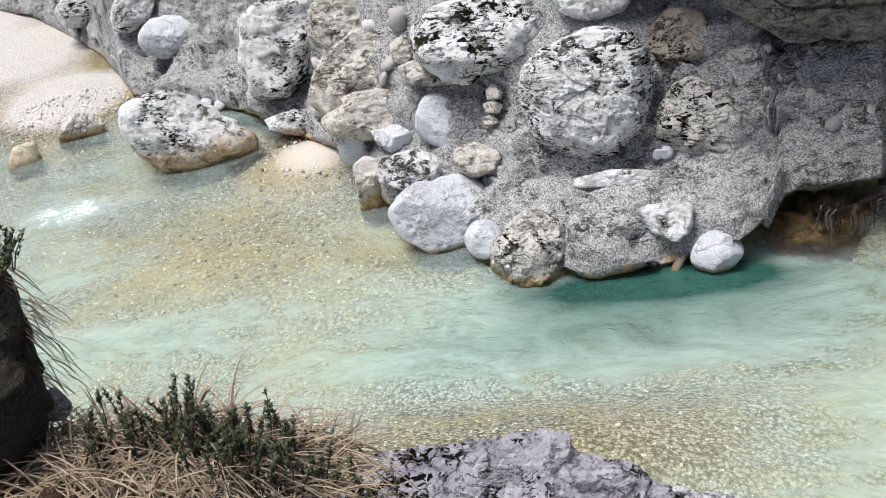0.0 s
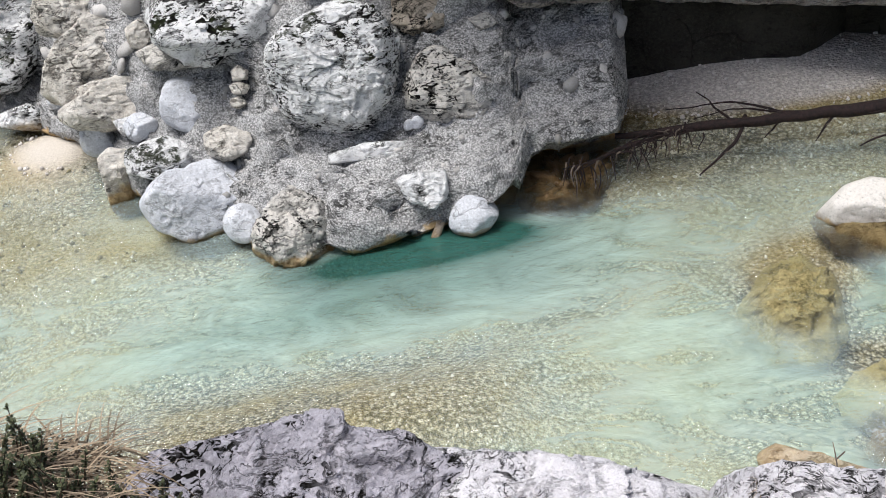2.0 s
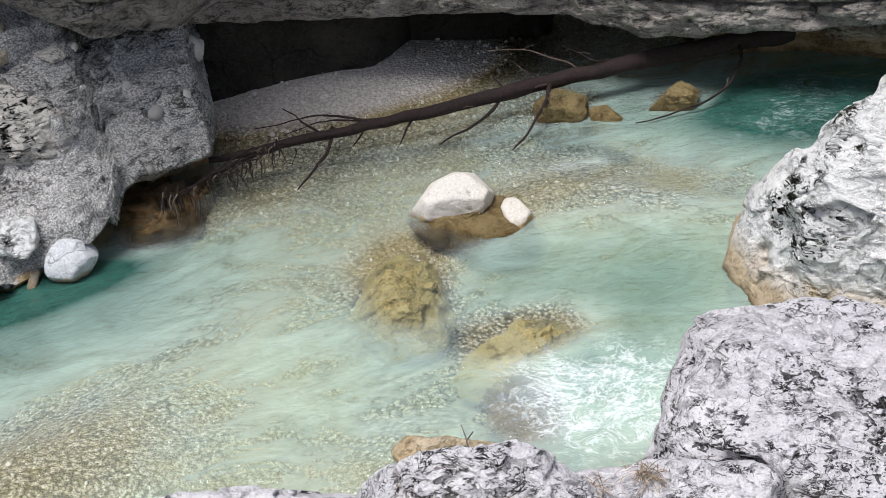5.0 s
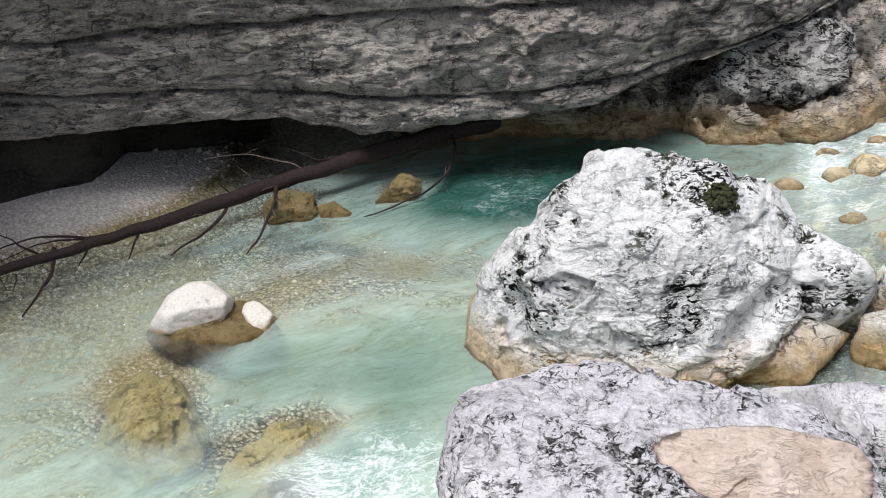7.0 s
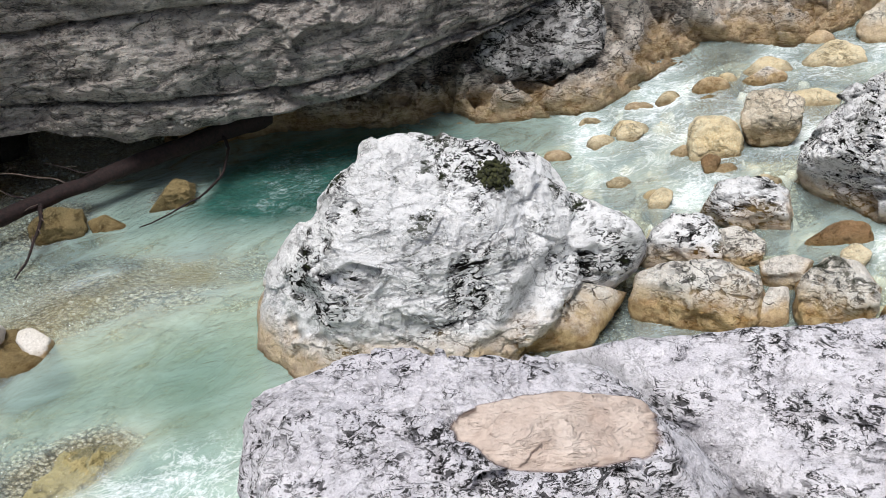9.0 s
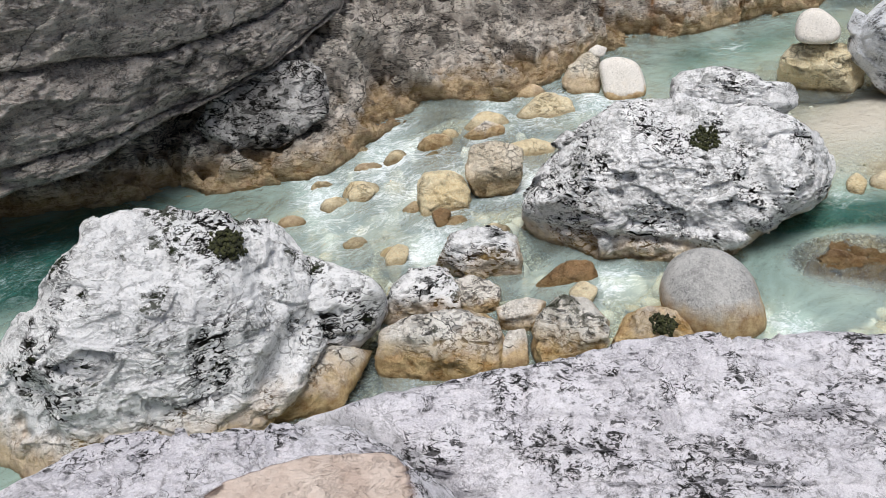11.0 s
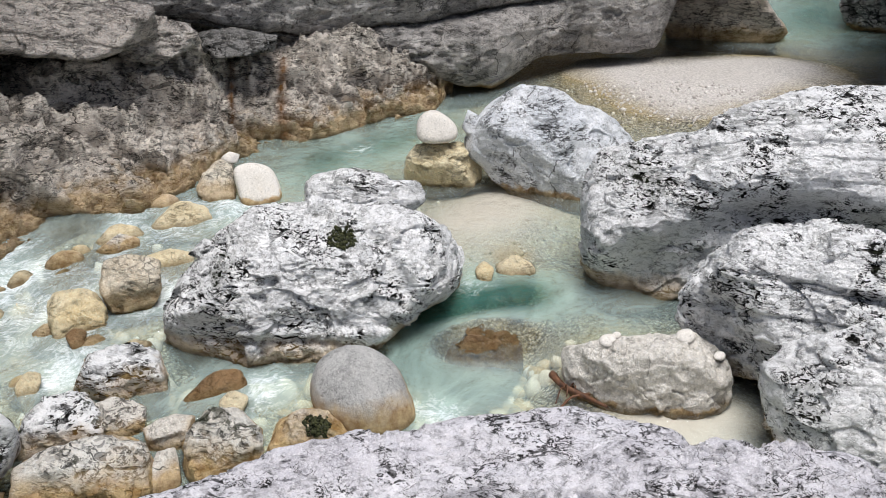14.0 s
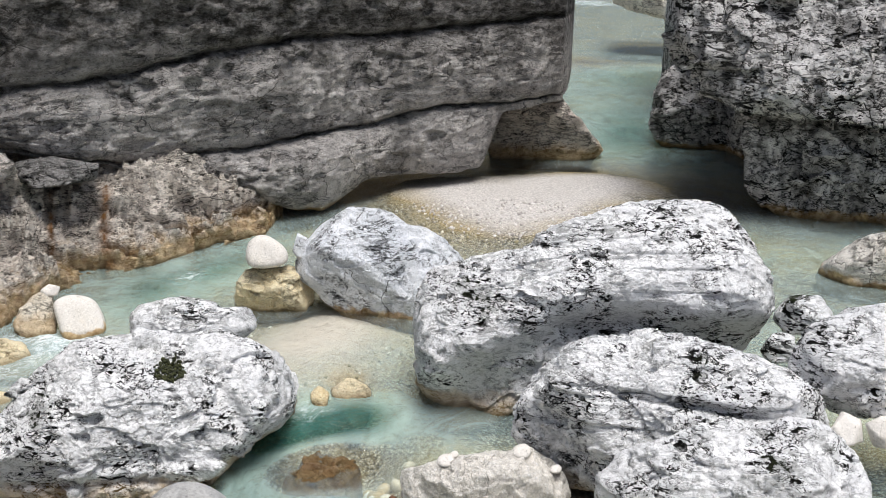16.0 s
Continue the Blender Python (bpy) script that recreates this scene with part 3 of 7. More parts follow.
BLACK = (0.006, 0.0055, 0.0045)
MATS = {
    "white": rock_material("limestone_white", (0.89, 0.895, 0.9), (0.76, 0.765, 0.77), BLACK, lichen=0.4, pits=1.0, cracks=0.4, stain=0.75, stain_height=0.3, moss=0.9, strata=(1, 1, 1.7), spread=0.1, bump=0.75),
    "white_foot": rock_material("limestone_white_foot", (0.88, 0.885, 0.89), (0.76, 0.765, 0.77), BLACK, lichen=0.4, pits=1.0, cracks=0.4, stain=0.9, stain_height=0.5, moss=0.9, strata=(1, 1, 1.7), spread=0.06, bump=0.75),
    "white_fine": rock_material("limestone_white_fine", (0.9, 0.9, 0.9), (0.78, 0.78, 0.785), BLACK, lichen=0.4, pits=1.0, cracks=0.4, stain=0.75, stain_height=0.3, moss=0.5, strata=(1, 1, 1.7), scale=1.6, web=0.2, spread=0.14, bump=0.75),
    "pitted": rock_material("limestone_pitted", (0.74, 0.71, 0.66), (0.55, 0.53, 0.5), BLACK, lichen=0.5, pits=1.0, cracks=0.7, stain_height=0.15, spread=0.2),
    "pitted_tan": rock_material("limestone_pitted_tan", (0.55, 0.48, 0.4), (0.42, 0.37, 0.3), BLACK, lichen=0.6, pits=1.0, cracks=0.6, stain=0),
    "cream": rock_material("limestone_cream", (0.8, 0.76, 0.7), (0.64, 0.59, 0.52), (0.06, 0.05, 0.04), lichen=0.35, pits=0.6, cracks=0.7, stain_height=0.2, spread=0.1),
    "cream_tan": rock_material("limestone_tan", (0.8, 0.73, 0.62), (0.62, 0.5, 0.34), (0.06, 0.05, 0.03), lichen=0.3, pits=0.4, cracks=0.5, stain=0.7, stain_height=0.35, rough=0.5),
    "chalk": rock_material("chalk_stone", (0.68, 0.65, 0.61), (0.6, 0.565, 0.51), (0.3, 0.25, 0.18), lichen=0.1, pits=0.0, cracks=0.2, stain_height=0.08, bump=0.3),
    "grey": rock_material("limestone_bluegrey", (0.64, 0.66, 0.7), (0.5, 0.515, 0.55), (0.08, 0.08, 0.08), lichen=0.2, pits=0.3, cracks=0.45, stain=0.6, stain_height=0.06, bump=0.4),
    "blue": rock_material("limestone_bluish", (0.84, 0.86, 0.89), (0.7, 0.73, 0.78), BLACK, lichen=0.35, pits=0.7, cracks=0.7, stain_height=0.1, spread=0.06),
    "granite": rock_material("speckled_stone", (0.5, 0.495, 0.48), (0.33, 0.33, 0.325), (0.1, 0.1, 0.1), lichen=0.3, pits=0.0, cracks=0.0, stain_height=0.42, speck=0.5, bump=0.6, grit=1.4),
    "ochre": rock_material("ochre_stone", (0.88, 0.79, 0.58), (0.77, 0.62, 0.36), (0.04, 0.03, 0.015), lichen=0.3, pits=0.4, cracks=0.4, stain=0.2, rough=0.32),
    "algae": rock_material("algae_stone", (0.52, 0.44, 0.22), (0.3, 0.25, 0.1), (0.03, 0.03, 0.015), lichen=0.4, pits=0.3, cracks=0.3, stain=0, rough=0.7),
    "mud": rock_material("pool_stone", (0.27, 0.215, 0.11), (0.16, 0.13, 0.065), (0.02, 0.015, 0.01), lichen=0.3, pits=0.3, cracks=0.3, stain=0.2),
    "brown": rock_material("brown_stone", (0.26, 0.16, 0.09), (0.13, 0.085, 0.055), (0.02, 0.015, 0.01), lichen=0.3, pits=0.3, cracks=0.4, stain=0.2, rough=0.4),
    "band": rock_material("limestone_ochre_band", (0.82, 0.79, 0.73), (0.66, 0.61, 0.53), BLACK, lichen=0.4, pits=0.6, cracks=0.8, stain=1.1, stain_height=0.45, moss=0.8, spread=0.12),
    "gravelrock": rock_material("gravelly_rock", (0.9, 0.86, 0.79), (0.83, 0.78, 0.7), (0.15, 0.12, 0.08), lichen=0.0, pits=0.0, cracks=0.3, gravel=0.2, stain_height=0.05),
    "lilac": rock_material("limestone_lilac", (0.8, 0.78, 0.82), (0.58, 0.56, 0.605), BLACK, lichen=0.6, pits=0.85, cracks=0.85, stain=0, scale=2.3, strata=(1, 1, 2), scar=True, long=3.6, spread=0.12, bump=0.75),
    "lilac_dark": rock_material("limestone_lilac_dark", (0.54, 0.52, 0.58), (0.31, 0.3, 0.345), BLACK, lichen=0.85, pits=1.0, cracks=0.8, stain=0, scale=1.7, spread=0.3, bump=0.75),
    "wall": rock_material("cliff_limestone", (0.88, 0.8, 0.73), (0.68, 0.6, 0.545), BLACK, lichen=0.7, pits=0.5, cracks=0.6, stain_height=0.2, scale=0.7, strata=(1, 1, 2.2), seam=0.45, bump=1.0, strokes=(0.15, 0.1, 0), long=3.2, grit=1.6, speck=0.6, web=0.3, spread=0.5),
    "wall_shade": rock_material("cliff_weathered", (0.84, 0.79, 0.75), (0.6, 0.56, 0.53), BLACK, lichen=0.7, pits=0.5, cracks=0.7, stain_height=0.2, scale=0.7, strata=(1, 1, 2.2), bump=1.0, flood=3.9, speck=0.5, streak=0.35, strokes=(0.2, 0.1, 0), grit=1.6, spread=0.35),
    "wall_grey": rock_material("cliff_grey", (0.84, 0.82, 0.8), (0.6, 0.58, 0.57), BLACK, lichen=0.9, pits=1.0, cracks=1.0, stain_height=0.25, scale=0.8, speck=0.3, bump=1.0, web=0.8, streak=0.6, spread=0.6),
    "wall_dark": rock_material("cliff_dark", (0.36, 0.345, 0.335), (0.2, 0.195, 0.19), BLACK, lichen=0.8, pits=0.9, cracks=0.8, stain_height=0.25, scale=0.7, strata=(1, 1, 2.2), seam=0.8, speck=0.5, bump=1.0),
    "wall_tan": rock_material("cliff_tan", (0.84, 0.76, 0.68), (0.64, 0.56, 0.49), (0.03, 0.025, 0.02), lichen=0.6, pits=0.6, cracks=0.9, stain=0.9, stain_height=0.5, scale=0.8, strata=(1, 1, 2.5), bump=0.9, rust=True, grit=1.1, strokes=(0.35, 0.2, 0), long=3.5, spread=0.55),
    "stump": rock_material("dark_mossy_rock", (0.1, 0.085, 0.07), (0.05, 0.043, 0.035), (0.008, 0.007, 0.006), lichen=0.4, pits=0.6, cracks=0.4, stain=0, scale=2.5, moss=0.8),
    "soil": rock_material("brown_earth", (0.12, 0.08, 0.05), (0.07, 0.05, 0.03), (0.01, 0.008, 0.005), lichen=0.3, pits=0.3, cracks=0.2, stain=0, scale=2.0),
    # near-black base: the undercut's shade is put into the rock colour
    "cave": rock_material("cave_shade_rock", (0.07, 0.065, 0.055), (0.035, 0.033, 0.028), (0.008, 0.008, 0.007), lichen=0.3, pits=0.4, cracks=0.4, stain=0, scale=0.7),
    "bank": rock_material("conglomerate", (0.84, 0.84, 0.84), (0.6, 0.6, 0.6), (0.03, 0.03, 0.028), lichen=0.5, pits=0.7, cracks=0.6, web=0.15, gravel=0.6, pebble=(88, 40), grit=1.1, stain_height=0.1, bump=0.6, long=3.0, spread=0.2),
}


def bed_material():
    m, t, b = nodes_for("gravel_bed")
    pos = place(t)
    v = node(t, "ShaderNodeTexVoronoi", Scale=21.0)
    t.links.new(pos, v.inputs["Vector"])
    v2 = node(t, "ShaderNodeTexVoronoi", Scale=50.0)
    t.links.new(pos, v2.inputs["Vector"])
    col = ramp(t, v.outputs["Color"], [(0.15, (0.2, 0.16, 0.08)), (0.45, (0.56, 0.5, 0.33)), (0.85, (0.88, 0.84, 0.72))])
    col2 = ramp(t, v2.outputs["Color"], [(0.15, (0.24, 0.2, 0.11)), (0.5, (0.64, 0.57, 0.41)), (0.85, (0.9, 0.86, 0.76))])
    col = mix(t, 0.5, col, col2)
    for vv, amount in ((v, 0.9), (v2, 0.7)):
        col = mix(t, calc(t, "MULTIPLY", ramp(t, vv.outputs["Distance"], grey(0.38, 0.7)), amount), col, (0.03, 0.025, 0.012))
    col = mix(t, ramp(t, noise_node(t, pos, 0.5, 5), grey(0.42, 0.6, 0.0, 0.45)), col, (0.5, 0.37, 0.13))
    col = mix(t, calc(t, "MULTIPLY", attr(t, "algae"), 0.5), col, mix(t, v.outputs["Color"], (0.4, 0.345, 0.14), (0.56, 0.48, 0.23)))
    dry = ramp(t, attr(t, "above"), grey(-0.12, 0.06))
    pale = ramp(t, v2.outputs["Color"], [(0.0, (0.5, 0.47, 0.44)), (1.0, (0.8, 0.76, 0.72))])
    pale = mix(t, calc(t, "MULTIPLY", ramp(t, v.outputs["Distance"], grey(0.38, 0.7)), 0.5), pale, (0.3, 0.28, 0.26))
    col = mix(t, dry, col, pale)
    grit = mix(t, ramp(t, noise_node(t, pos, 90, 3, 0.7), grey(0.35, 0.65)), (0.46, 0.41, 0.35), (0.6, 0.55, 0.48))
    col = mix(t, attr(t, "sand"), col, grit)
    t.links.new(col, b.inputs["Base Color"])
    b.inputs["Roughness"].default_value = 0.8
    h = calc(t, "ADD", calc(t, "SUBTRACT", 0.6, v.outputs["Distance"]), calc(t, "MULTIPLY", calc(t, "SUBTRACT", 0.6, v2.outputs["Distance"]), 0.5))
    h = calc(t, "MULTIPLY", h, calc(t, "SUBTRACT", 1.0, attr(t, "sand")))
    bp = node(t, "ShaderNodeBump", Strength=0.9, Distance=0.04)
    t.links.new(h, bp.inputs["Height"])
    t.links.new(bp.outputs[0], b.inputs["Normal"])
    return m


def water_material():
    """Clear water, milky turquoise where it is deep, with strands of foam."""
    m = bpy.data.materials.new("stream_water")
    m.use_nodes = True
    t = m.node_tree
    t.nodes.clear()
    out = t.nodes.new("ShaderNodeOutputMaterial")
    pos = along_flow(t, 160, 1.5)
    flow = along_flow(t, 128, 1.25)
    fl = attr(t, "foam")
    depth = attr(t, "depth")
    calm = noise_node(t, pos, 2.6, 6, 0.6, 1.6)
    rip = noise_node(t, pos, 9, 5, 0.6, 1.0)
    h = calc(t, "ADD", calm, calc(t, "MULTIPLY", rip, 0.5))
    waves = node(t, "ShaderNodeBump", Strength=0.5, Distance=0.08)
    t.links.new(h, waves.inputs["Height"])
    clear = node(t, "ShaderNodeBsdfTransparent")
    t.links.new(ramp(t, depth, [(0.0, (0.97, 1, 1)), (0.35, (0.84, 0.95, 0.9)), (1.0, (0.3, 0.66, 0.6))]), clear.inputs[0])
    milk = node(t, "ShaderNodeBsdfDiffuse")
    # the dark deep end also carries shade and reflection beside the rock
    t.links.new(ramp(t, depth, [(0.0, (0.66, 0.77, 0.8)), (0.4, (0.55, 0.735, 0.675)), (1.0, (0.035, 0.12, 0.1))]), milk.inputs[0])
    t.links.new(waves.outputs[0], milk.inputs["Normal"])
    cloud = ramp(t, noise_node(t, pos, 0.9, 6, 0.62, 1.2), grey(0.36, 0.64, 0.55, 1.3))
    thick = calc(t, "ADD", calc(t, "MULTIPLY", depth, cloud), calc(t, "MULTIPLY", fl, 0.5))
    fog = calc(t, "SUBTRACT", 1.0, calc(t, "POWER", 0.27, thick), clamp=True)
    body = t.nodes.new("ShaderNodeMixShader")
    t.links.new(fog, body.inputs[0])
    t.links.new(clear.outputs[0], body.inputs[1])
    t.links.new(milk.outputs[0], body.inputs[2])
    gl = node(t, "ShaderNodeBsdfGlossy", Roughness=0.05)
    t.links.new(waves.outputs[0], gl.inputs["Normal"])
    fr = node(t, "ShaderNodeFresnel", IOR=1.33)
    t.links.new(waves.outputs[0], fr.inputs["Normal"])
    skin = t.nodes.new("ShaderNodeMixShader")
    t.links.new(fr.outputs[0], skin.inputs[0])
    t.links.new(body.outputs[0], skin.inputs[1])
    t.links.new(gl.outputs[0], skin.inputs[2])
    # foam: thin strands drawn out by the flow, closing up where the water breaks
    strands = None
    for size, power in ((2.2, 0.34), (6.0, 0.24)):
        n1 = noise_node(t, flow, size, 7, 0.68, 2.2)
        ridge = ramp(t, calc(t, "ABSOLUTE", calc(t, "SUBTRACT", n1, 0.5)), grey(0.0, 0.06, power, 0.0))
        strands = ridge if strands is None else calc(t, "ADD", strands, ridge)
    patch = noise_node(t, flow, 1.3, 8, 0.68, 1.2)
    value = calc(t, "ADD", calc(t, "ADD", strands, calc(t, "MULTIPLY", fl, 0.5)), calc(t, "MULTIPLY", patch, 1.5))
    fac = ramp(t, calc(t, "SUBTRACT", value, 1.17), grey(0.0, 0.62, 0.0, 0.86))
    fac = calc(t, "MULTIPLY", fac, ramp(t, fl, grey(0.03, 0.35)))
    foam = node(t, "ShaderNodeBsdfDiffuse")
    foam.inputs[0].default_value = (0.86, 0.92, 0.96, 1)
    froth = node(t, "ShaderNodeBump", Strength=0.6, Distance=0.1)
    t.links.new(calc(t, "ADD", patch, calc(t, "MULTIPLY", noise_node(t, flow, 14, 5, 0.65, 1.0), 0.25)), froth.inputs["Height"])
    t.links.new(froth.outputs[0], foam.inputs["Normal"])
    whole = t.nodes.new("ShaderNodeMixShader")
    t.links.new(fac, whole.inputs[0])
    t.links.new(skin.outputs[0], whole.inputs[1])
    t.links.new(foam.outputs[0], whole.inputs[2])
    t.links.new(whole.outputs[0], out.inputs[0])
    return m


# ---- ground, water and rock sheets ----
def polar_grid(radii, turns):
    a, r = np.meshgrid(turns, radii, indexing="ij")
    x, y = (r * np.sin(a)).ravel(), (r * np.cos(a)).ravel()
    n, k = len(turns), len(radii)
    i, j = np.meshgrid(np.arange(n - 1), np.arange(k - 1), indexing="ij")
    q = (i * k + j).ravel()
    return x, y, np.stack([q, q + 1, q + k + 1, q + k], 1)[:, ::-1]


def ground_and_water():
    dense = np.radians(np.arange(-36, 136, 0.48))
    turns = np.r_[np.radians(np.arange(-180, -36, 6)), dense, np.radians(np.arange(136, 181, 4)), np.pi]
    radii = np.r_[np.linspace(0.0, 4.2, 14)[:-1], np.geomspace(4.2, 36, 200), np.geomspace(37, 600, 40)]
    x, y, f = polar_grid(radii, turns)
    z = bed_height(x, y)
    me = mesh_from("ground", np.stack([x, y, z], 1), f, bed_material(), {"above": z - water_level(x, y), "sand": np.clip(hump(x, y, SAND), 0, 1), "algae": np.clip(hump(x, y, OLIVE), 0, 1)})
    tagged(new("ground", me), "pale gravel stream bed with beige pebbles and sand", "ground", kind="structure")
    radii = np.r_[np.geomspace(4.0, 40, 170), np.geomspace(41, 160, 30)]
    turns = np.radians(np.arange(-40, 138, 0.5))
    x, y, f = polar_grid(radii, turns)
    p = np.stack([x, y, 0 * x], 1)
    fo = np.clip(hump(x, y, FOAM), 0, 1)
    level = water_level(x, y)
    z = level + 0.012 * fbm(p * 1.5, 3, 77) + fo * 0.11 * fbm(p * 3.2, 4, 78)
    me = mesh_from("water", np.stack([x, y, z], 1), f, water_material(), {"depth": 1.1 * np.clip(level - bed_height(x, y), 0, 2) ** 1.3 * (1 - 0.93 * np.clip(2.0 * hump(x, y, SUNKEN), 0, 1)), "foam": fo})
    sheet = new("water", me)
    sheet.visible_shadow = False
    tagged(sheet, "clear turquoise stream water with white rapids", "water", kind="structure")


def rock_sheet(name, label, edge, rise, material, seed, along=260, up=150, rough=0.12, blocks=0.0, lift=None, beds=0.0, dip=(0, 0, 1)):
    """A rock slope that starts along an edge at the water and rises away from the stream."""
    e = np.array(edge)
    s = np.r_[0, np.cumsum(np.hypot(*np.diff(e, axis=0).T))]
    u = np.linspace(0, s[-1], along)
    ex, ey = np.interp(u, s, e[:, 0]), np.interp(u, s, e[:, 1])
    r = np.array(rise)
    q = np.r_[0, np.cumsum(np.hypot(*np.diff(r, axis=0).T))]
    v = q[-1] * np.linspace(0, 1, up) ** 1.5
    back, high = np.interp(v, q, r[:, 0]), np.interp(v, q, r[:, 1])
    rad = np.hypot(ex, ey)[:, None] + back[None]
    a = np.arctan2(ex, ey)[:, None] + 0 * back[None]
    lev = water_level(ex, ey)[:, None]
    if lift:
        lev = lev + np.interp(u, s, lift)[:, None] * smooth(-0.5, -0.12, high)[None]
    x, y, z = (rad * np.sin(a)).ravel(), (rad * np.cos(a)).ravel(), (lev + high[None]).ravel()
    p = np.stack([x, y, z], 1)
    n = rough * (fbm(p * 0.7, 4, seed) * 1.6 + 0.5 * fbm(p * 2.5, 3, seed + 9, ridged=True)) + 0.05 * fbm(p * (5, 5, 9), 4, seed + 19, ridged=True)
    if blocks:
        n += blocks * (1.0 * chips(p * (0.9, 0.9, 1.3), seed + 3) + 0.35 * chips(p * (2.6, 2.6, 3.6), seed + 4) + 0.2 * chips(p * 7, seed + 5))
    if beds:
        h = p @ np.array(dip) + 0.5 * fbm(p * 0.6, 3, seed + 51) + 0.12 * fbm(p * 3, 2, seed + 52)
        for k, size in ((1.0, 1.0), (2.7, 0.45)):
            s_ = (h * k) % 1.0
            n += beds * size * (smooth(0.0, 0.1, s_) * (1 - 0.85 * s_) - 0.4)
    fade = smooth(0.0, 0.5, np.tile(high, along) + 0.3)
    out = np.stack([-np.sin(a).ravel() * 0.6, -np.cos(a).ravel() * 0.6, 0 * x + 0.8], 1)
    p = p + out * (n * (0.25 + 0.75 * fade))[:, None]
    i, j = np.meshgrid(np.arange(along - 1), np.arange(up - 1), indexing="ij")
    k = (i * up + j).ravel()
    f = np.stack([k, k + up, k + up + 1, k + 1], 1)
    rust = np.zeros(len(p))
    for cx, cy, wide in RUST:
        across = (p[:, 0] * cy - p[:, 1] * cx) / math.hypot(cx, cy) + 0.08 * fbm(p * 1.5, 2, 5)
        near = np.abs(np.hypot(p[:, 0], p[:, 1]) - math.hypot(cx, cy))
        rust = np.maximum(rust, np.exp(-((across / wide) ** 2)) * smooth(1.3, 0.6, near))
    me = mesh_from(name, p, f, material, {"above": p[:, 2] - water_level(p[:, 0], p[:, 1]), "rust": rust})
    return tagged(new(name, me), label, "cliff", kind="structure")


def bedded_wall(name, label, plan, seams, bulge, material, seed, top=7.0, lean=0.1, roof=(3.0, 0.5), notch=0.3, along=460, rows=56, rough=0.1, blocks=0.1):
    """A cliff of thick rounded beds over stations of the plan. seams: heights of the joints at each station, lowest first."""
    e = np.array(plan)
    s = np.r_[0, np.cumsum(np.hypot(*np.diff(e, axis=0).T))]
    u = np.linspace(0, s[-1], along)
    wave = fbm(np.stack([u * 0.9, 0 * u, 0 * u + seed], 1), 4, seed)
    soft = np.array([1, 2, 3, 2, 1]) / 9.0

    def line(values):
        q = np.interp(u, s, values)
        return np.convolve(np.pad(q, 2, mode="edge"), soft, "valid")

    ex, ey = line(e[:, 0]), line(e[:, 1])
    joints = [line(q) + 0.09 * wave * (k > 0) + 0.05 * fbm(np.stack([u * 3, 0 * u, 0 * u + k], 1), 3, seed + k) for k, q in enumerate(seams)]
    joints.append(0 * u + top)
    tilt = line(lean) if isinstance(lean, tuple) else lean
    z, off = [joints[0] + roof[1], joints[0] + 0.5 * roof[1], joints[0] + 0.08], [0 * u - roof[0], 0 * u - 0.5 * roof[0], 0 * u - 0.35]
    for k in range(len(joints) - 1):
        swell = line(bulge[k]) if isinstance(bulge[k], tuple) else 0 * u + bulge[k]
        for w in np.linspace(0, 1, rows)[: None if k == len(joints) - 2 else -1]:
            f = (1 - abs(2 * w - 1) ** 2.8) ** 0.55
            z.append(joints[k] + (joints[k + 1] - joints[k]) * w)
            off.append(swell * f + tilt * (z[-1] - joints[0]) - notch * (1 - min(1, min(w, 1 - w) * 22)))
    z.append(z[-1] + 0.3)
    off.append(off[-1] - 4.0)
    z, off = np.stack(z, 1), np.stack(off, 1)
    a, rho = np.arctan2(ex, ey)[:, None] + 0 * z, np.hypot(ex, ey)[:, None] - off
    p = np.stack([(rho * np.sin(a)).ravel(), (rho * np.cos(a)).ravel(), z.ravel()], 1)
    n = rough * (1.8 * fbm(p * 0.6, 4, seed) + 0.6 * fbm(p * 2.2, 3, seed + 9, ridged=True)) + 0.045 * fbm(p * (5, 5, 8), 4, seed + 19, ridged=True)
    n += blocks * (chips(p * (0.8, 0.8, 1.2), seed + 3) + 0.4 * chips(p * (2.4, 2.4, 4.0), seed + 4) + 0.2 * chips(p * 7, seed + 5))
    n -= 0.12 * smooth(0.3, 0.45, fbm(p * (1.3, 1.3, 2.2) + 5, 3, seed + 33))
    p = p + np.stack([-np.sin(a).ravel(), -np.cos(a).ravel(), 0 * n + 0.25], 1) * n[:, None]
    rows_ = z.shape[1]
    i, j = np.meshgrid(np.arange(along - 1), np.arange(rows_ - 1), indexing="ij")
    k = (i * rows_ + j).ravel()
    me = mesh_from(name, p, np.stack([k, k + rows_, k + rows_ + 1, k + 1], 1), material, {"above": p[:, 2] - water_level(p[:, 0], p[:, 1]), "rust": 0 * n})
    return tagged(new(name, me), label, "cliff", kind="structure")


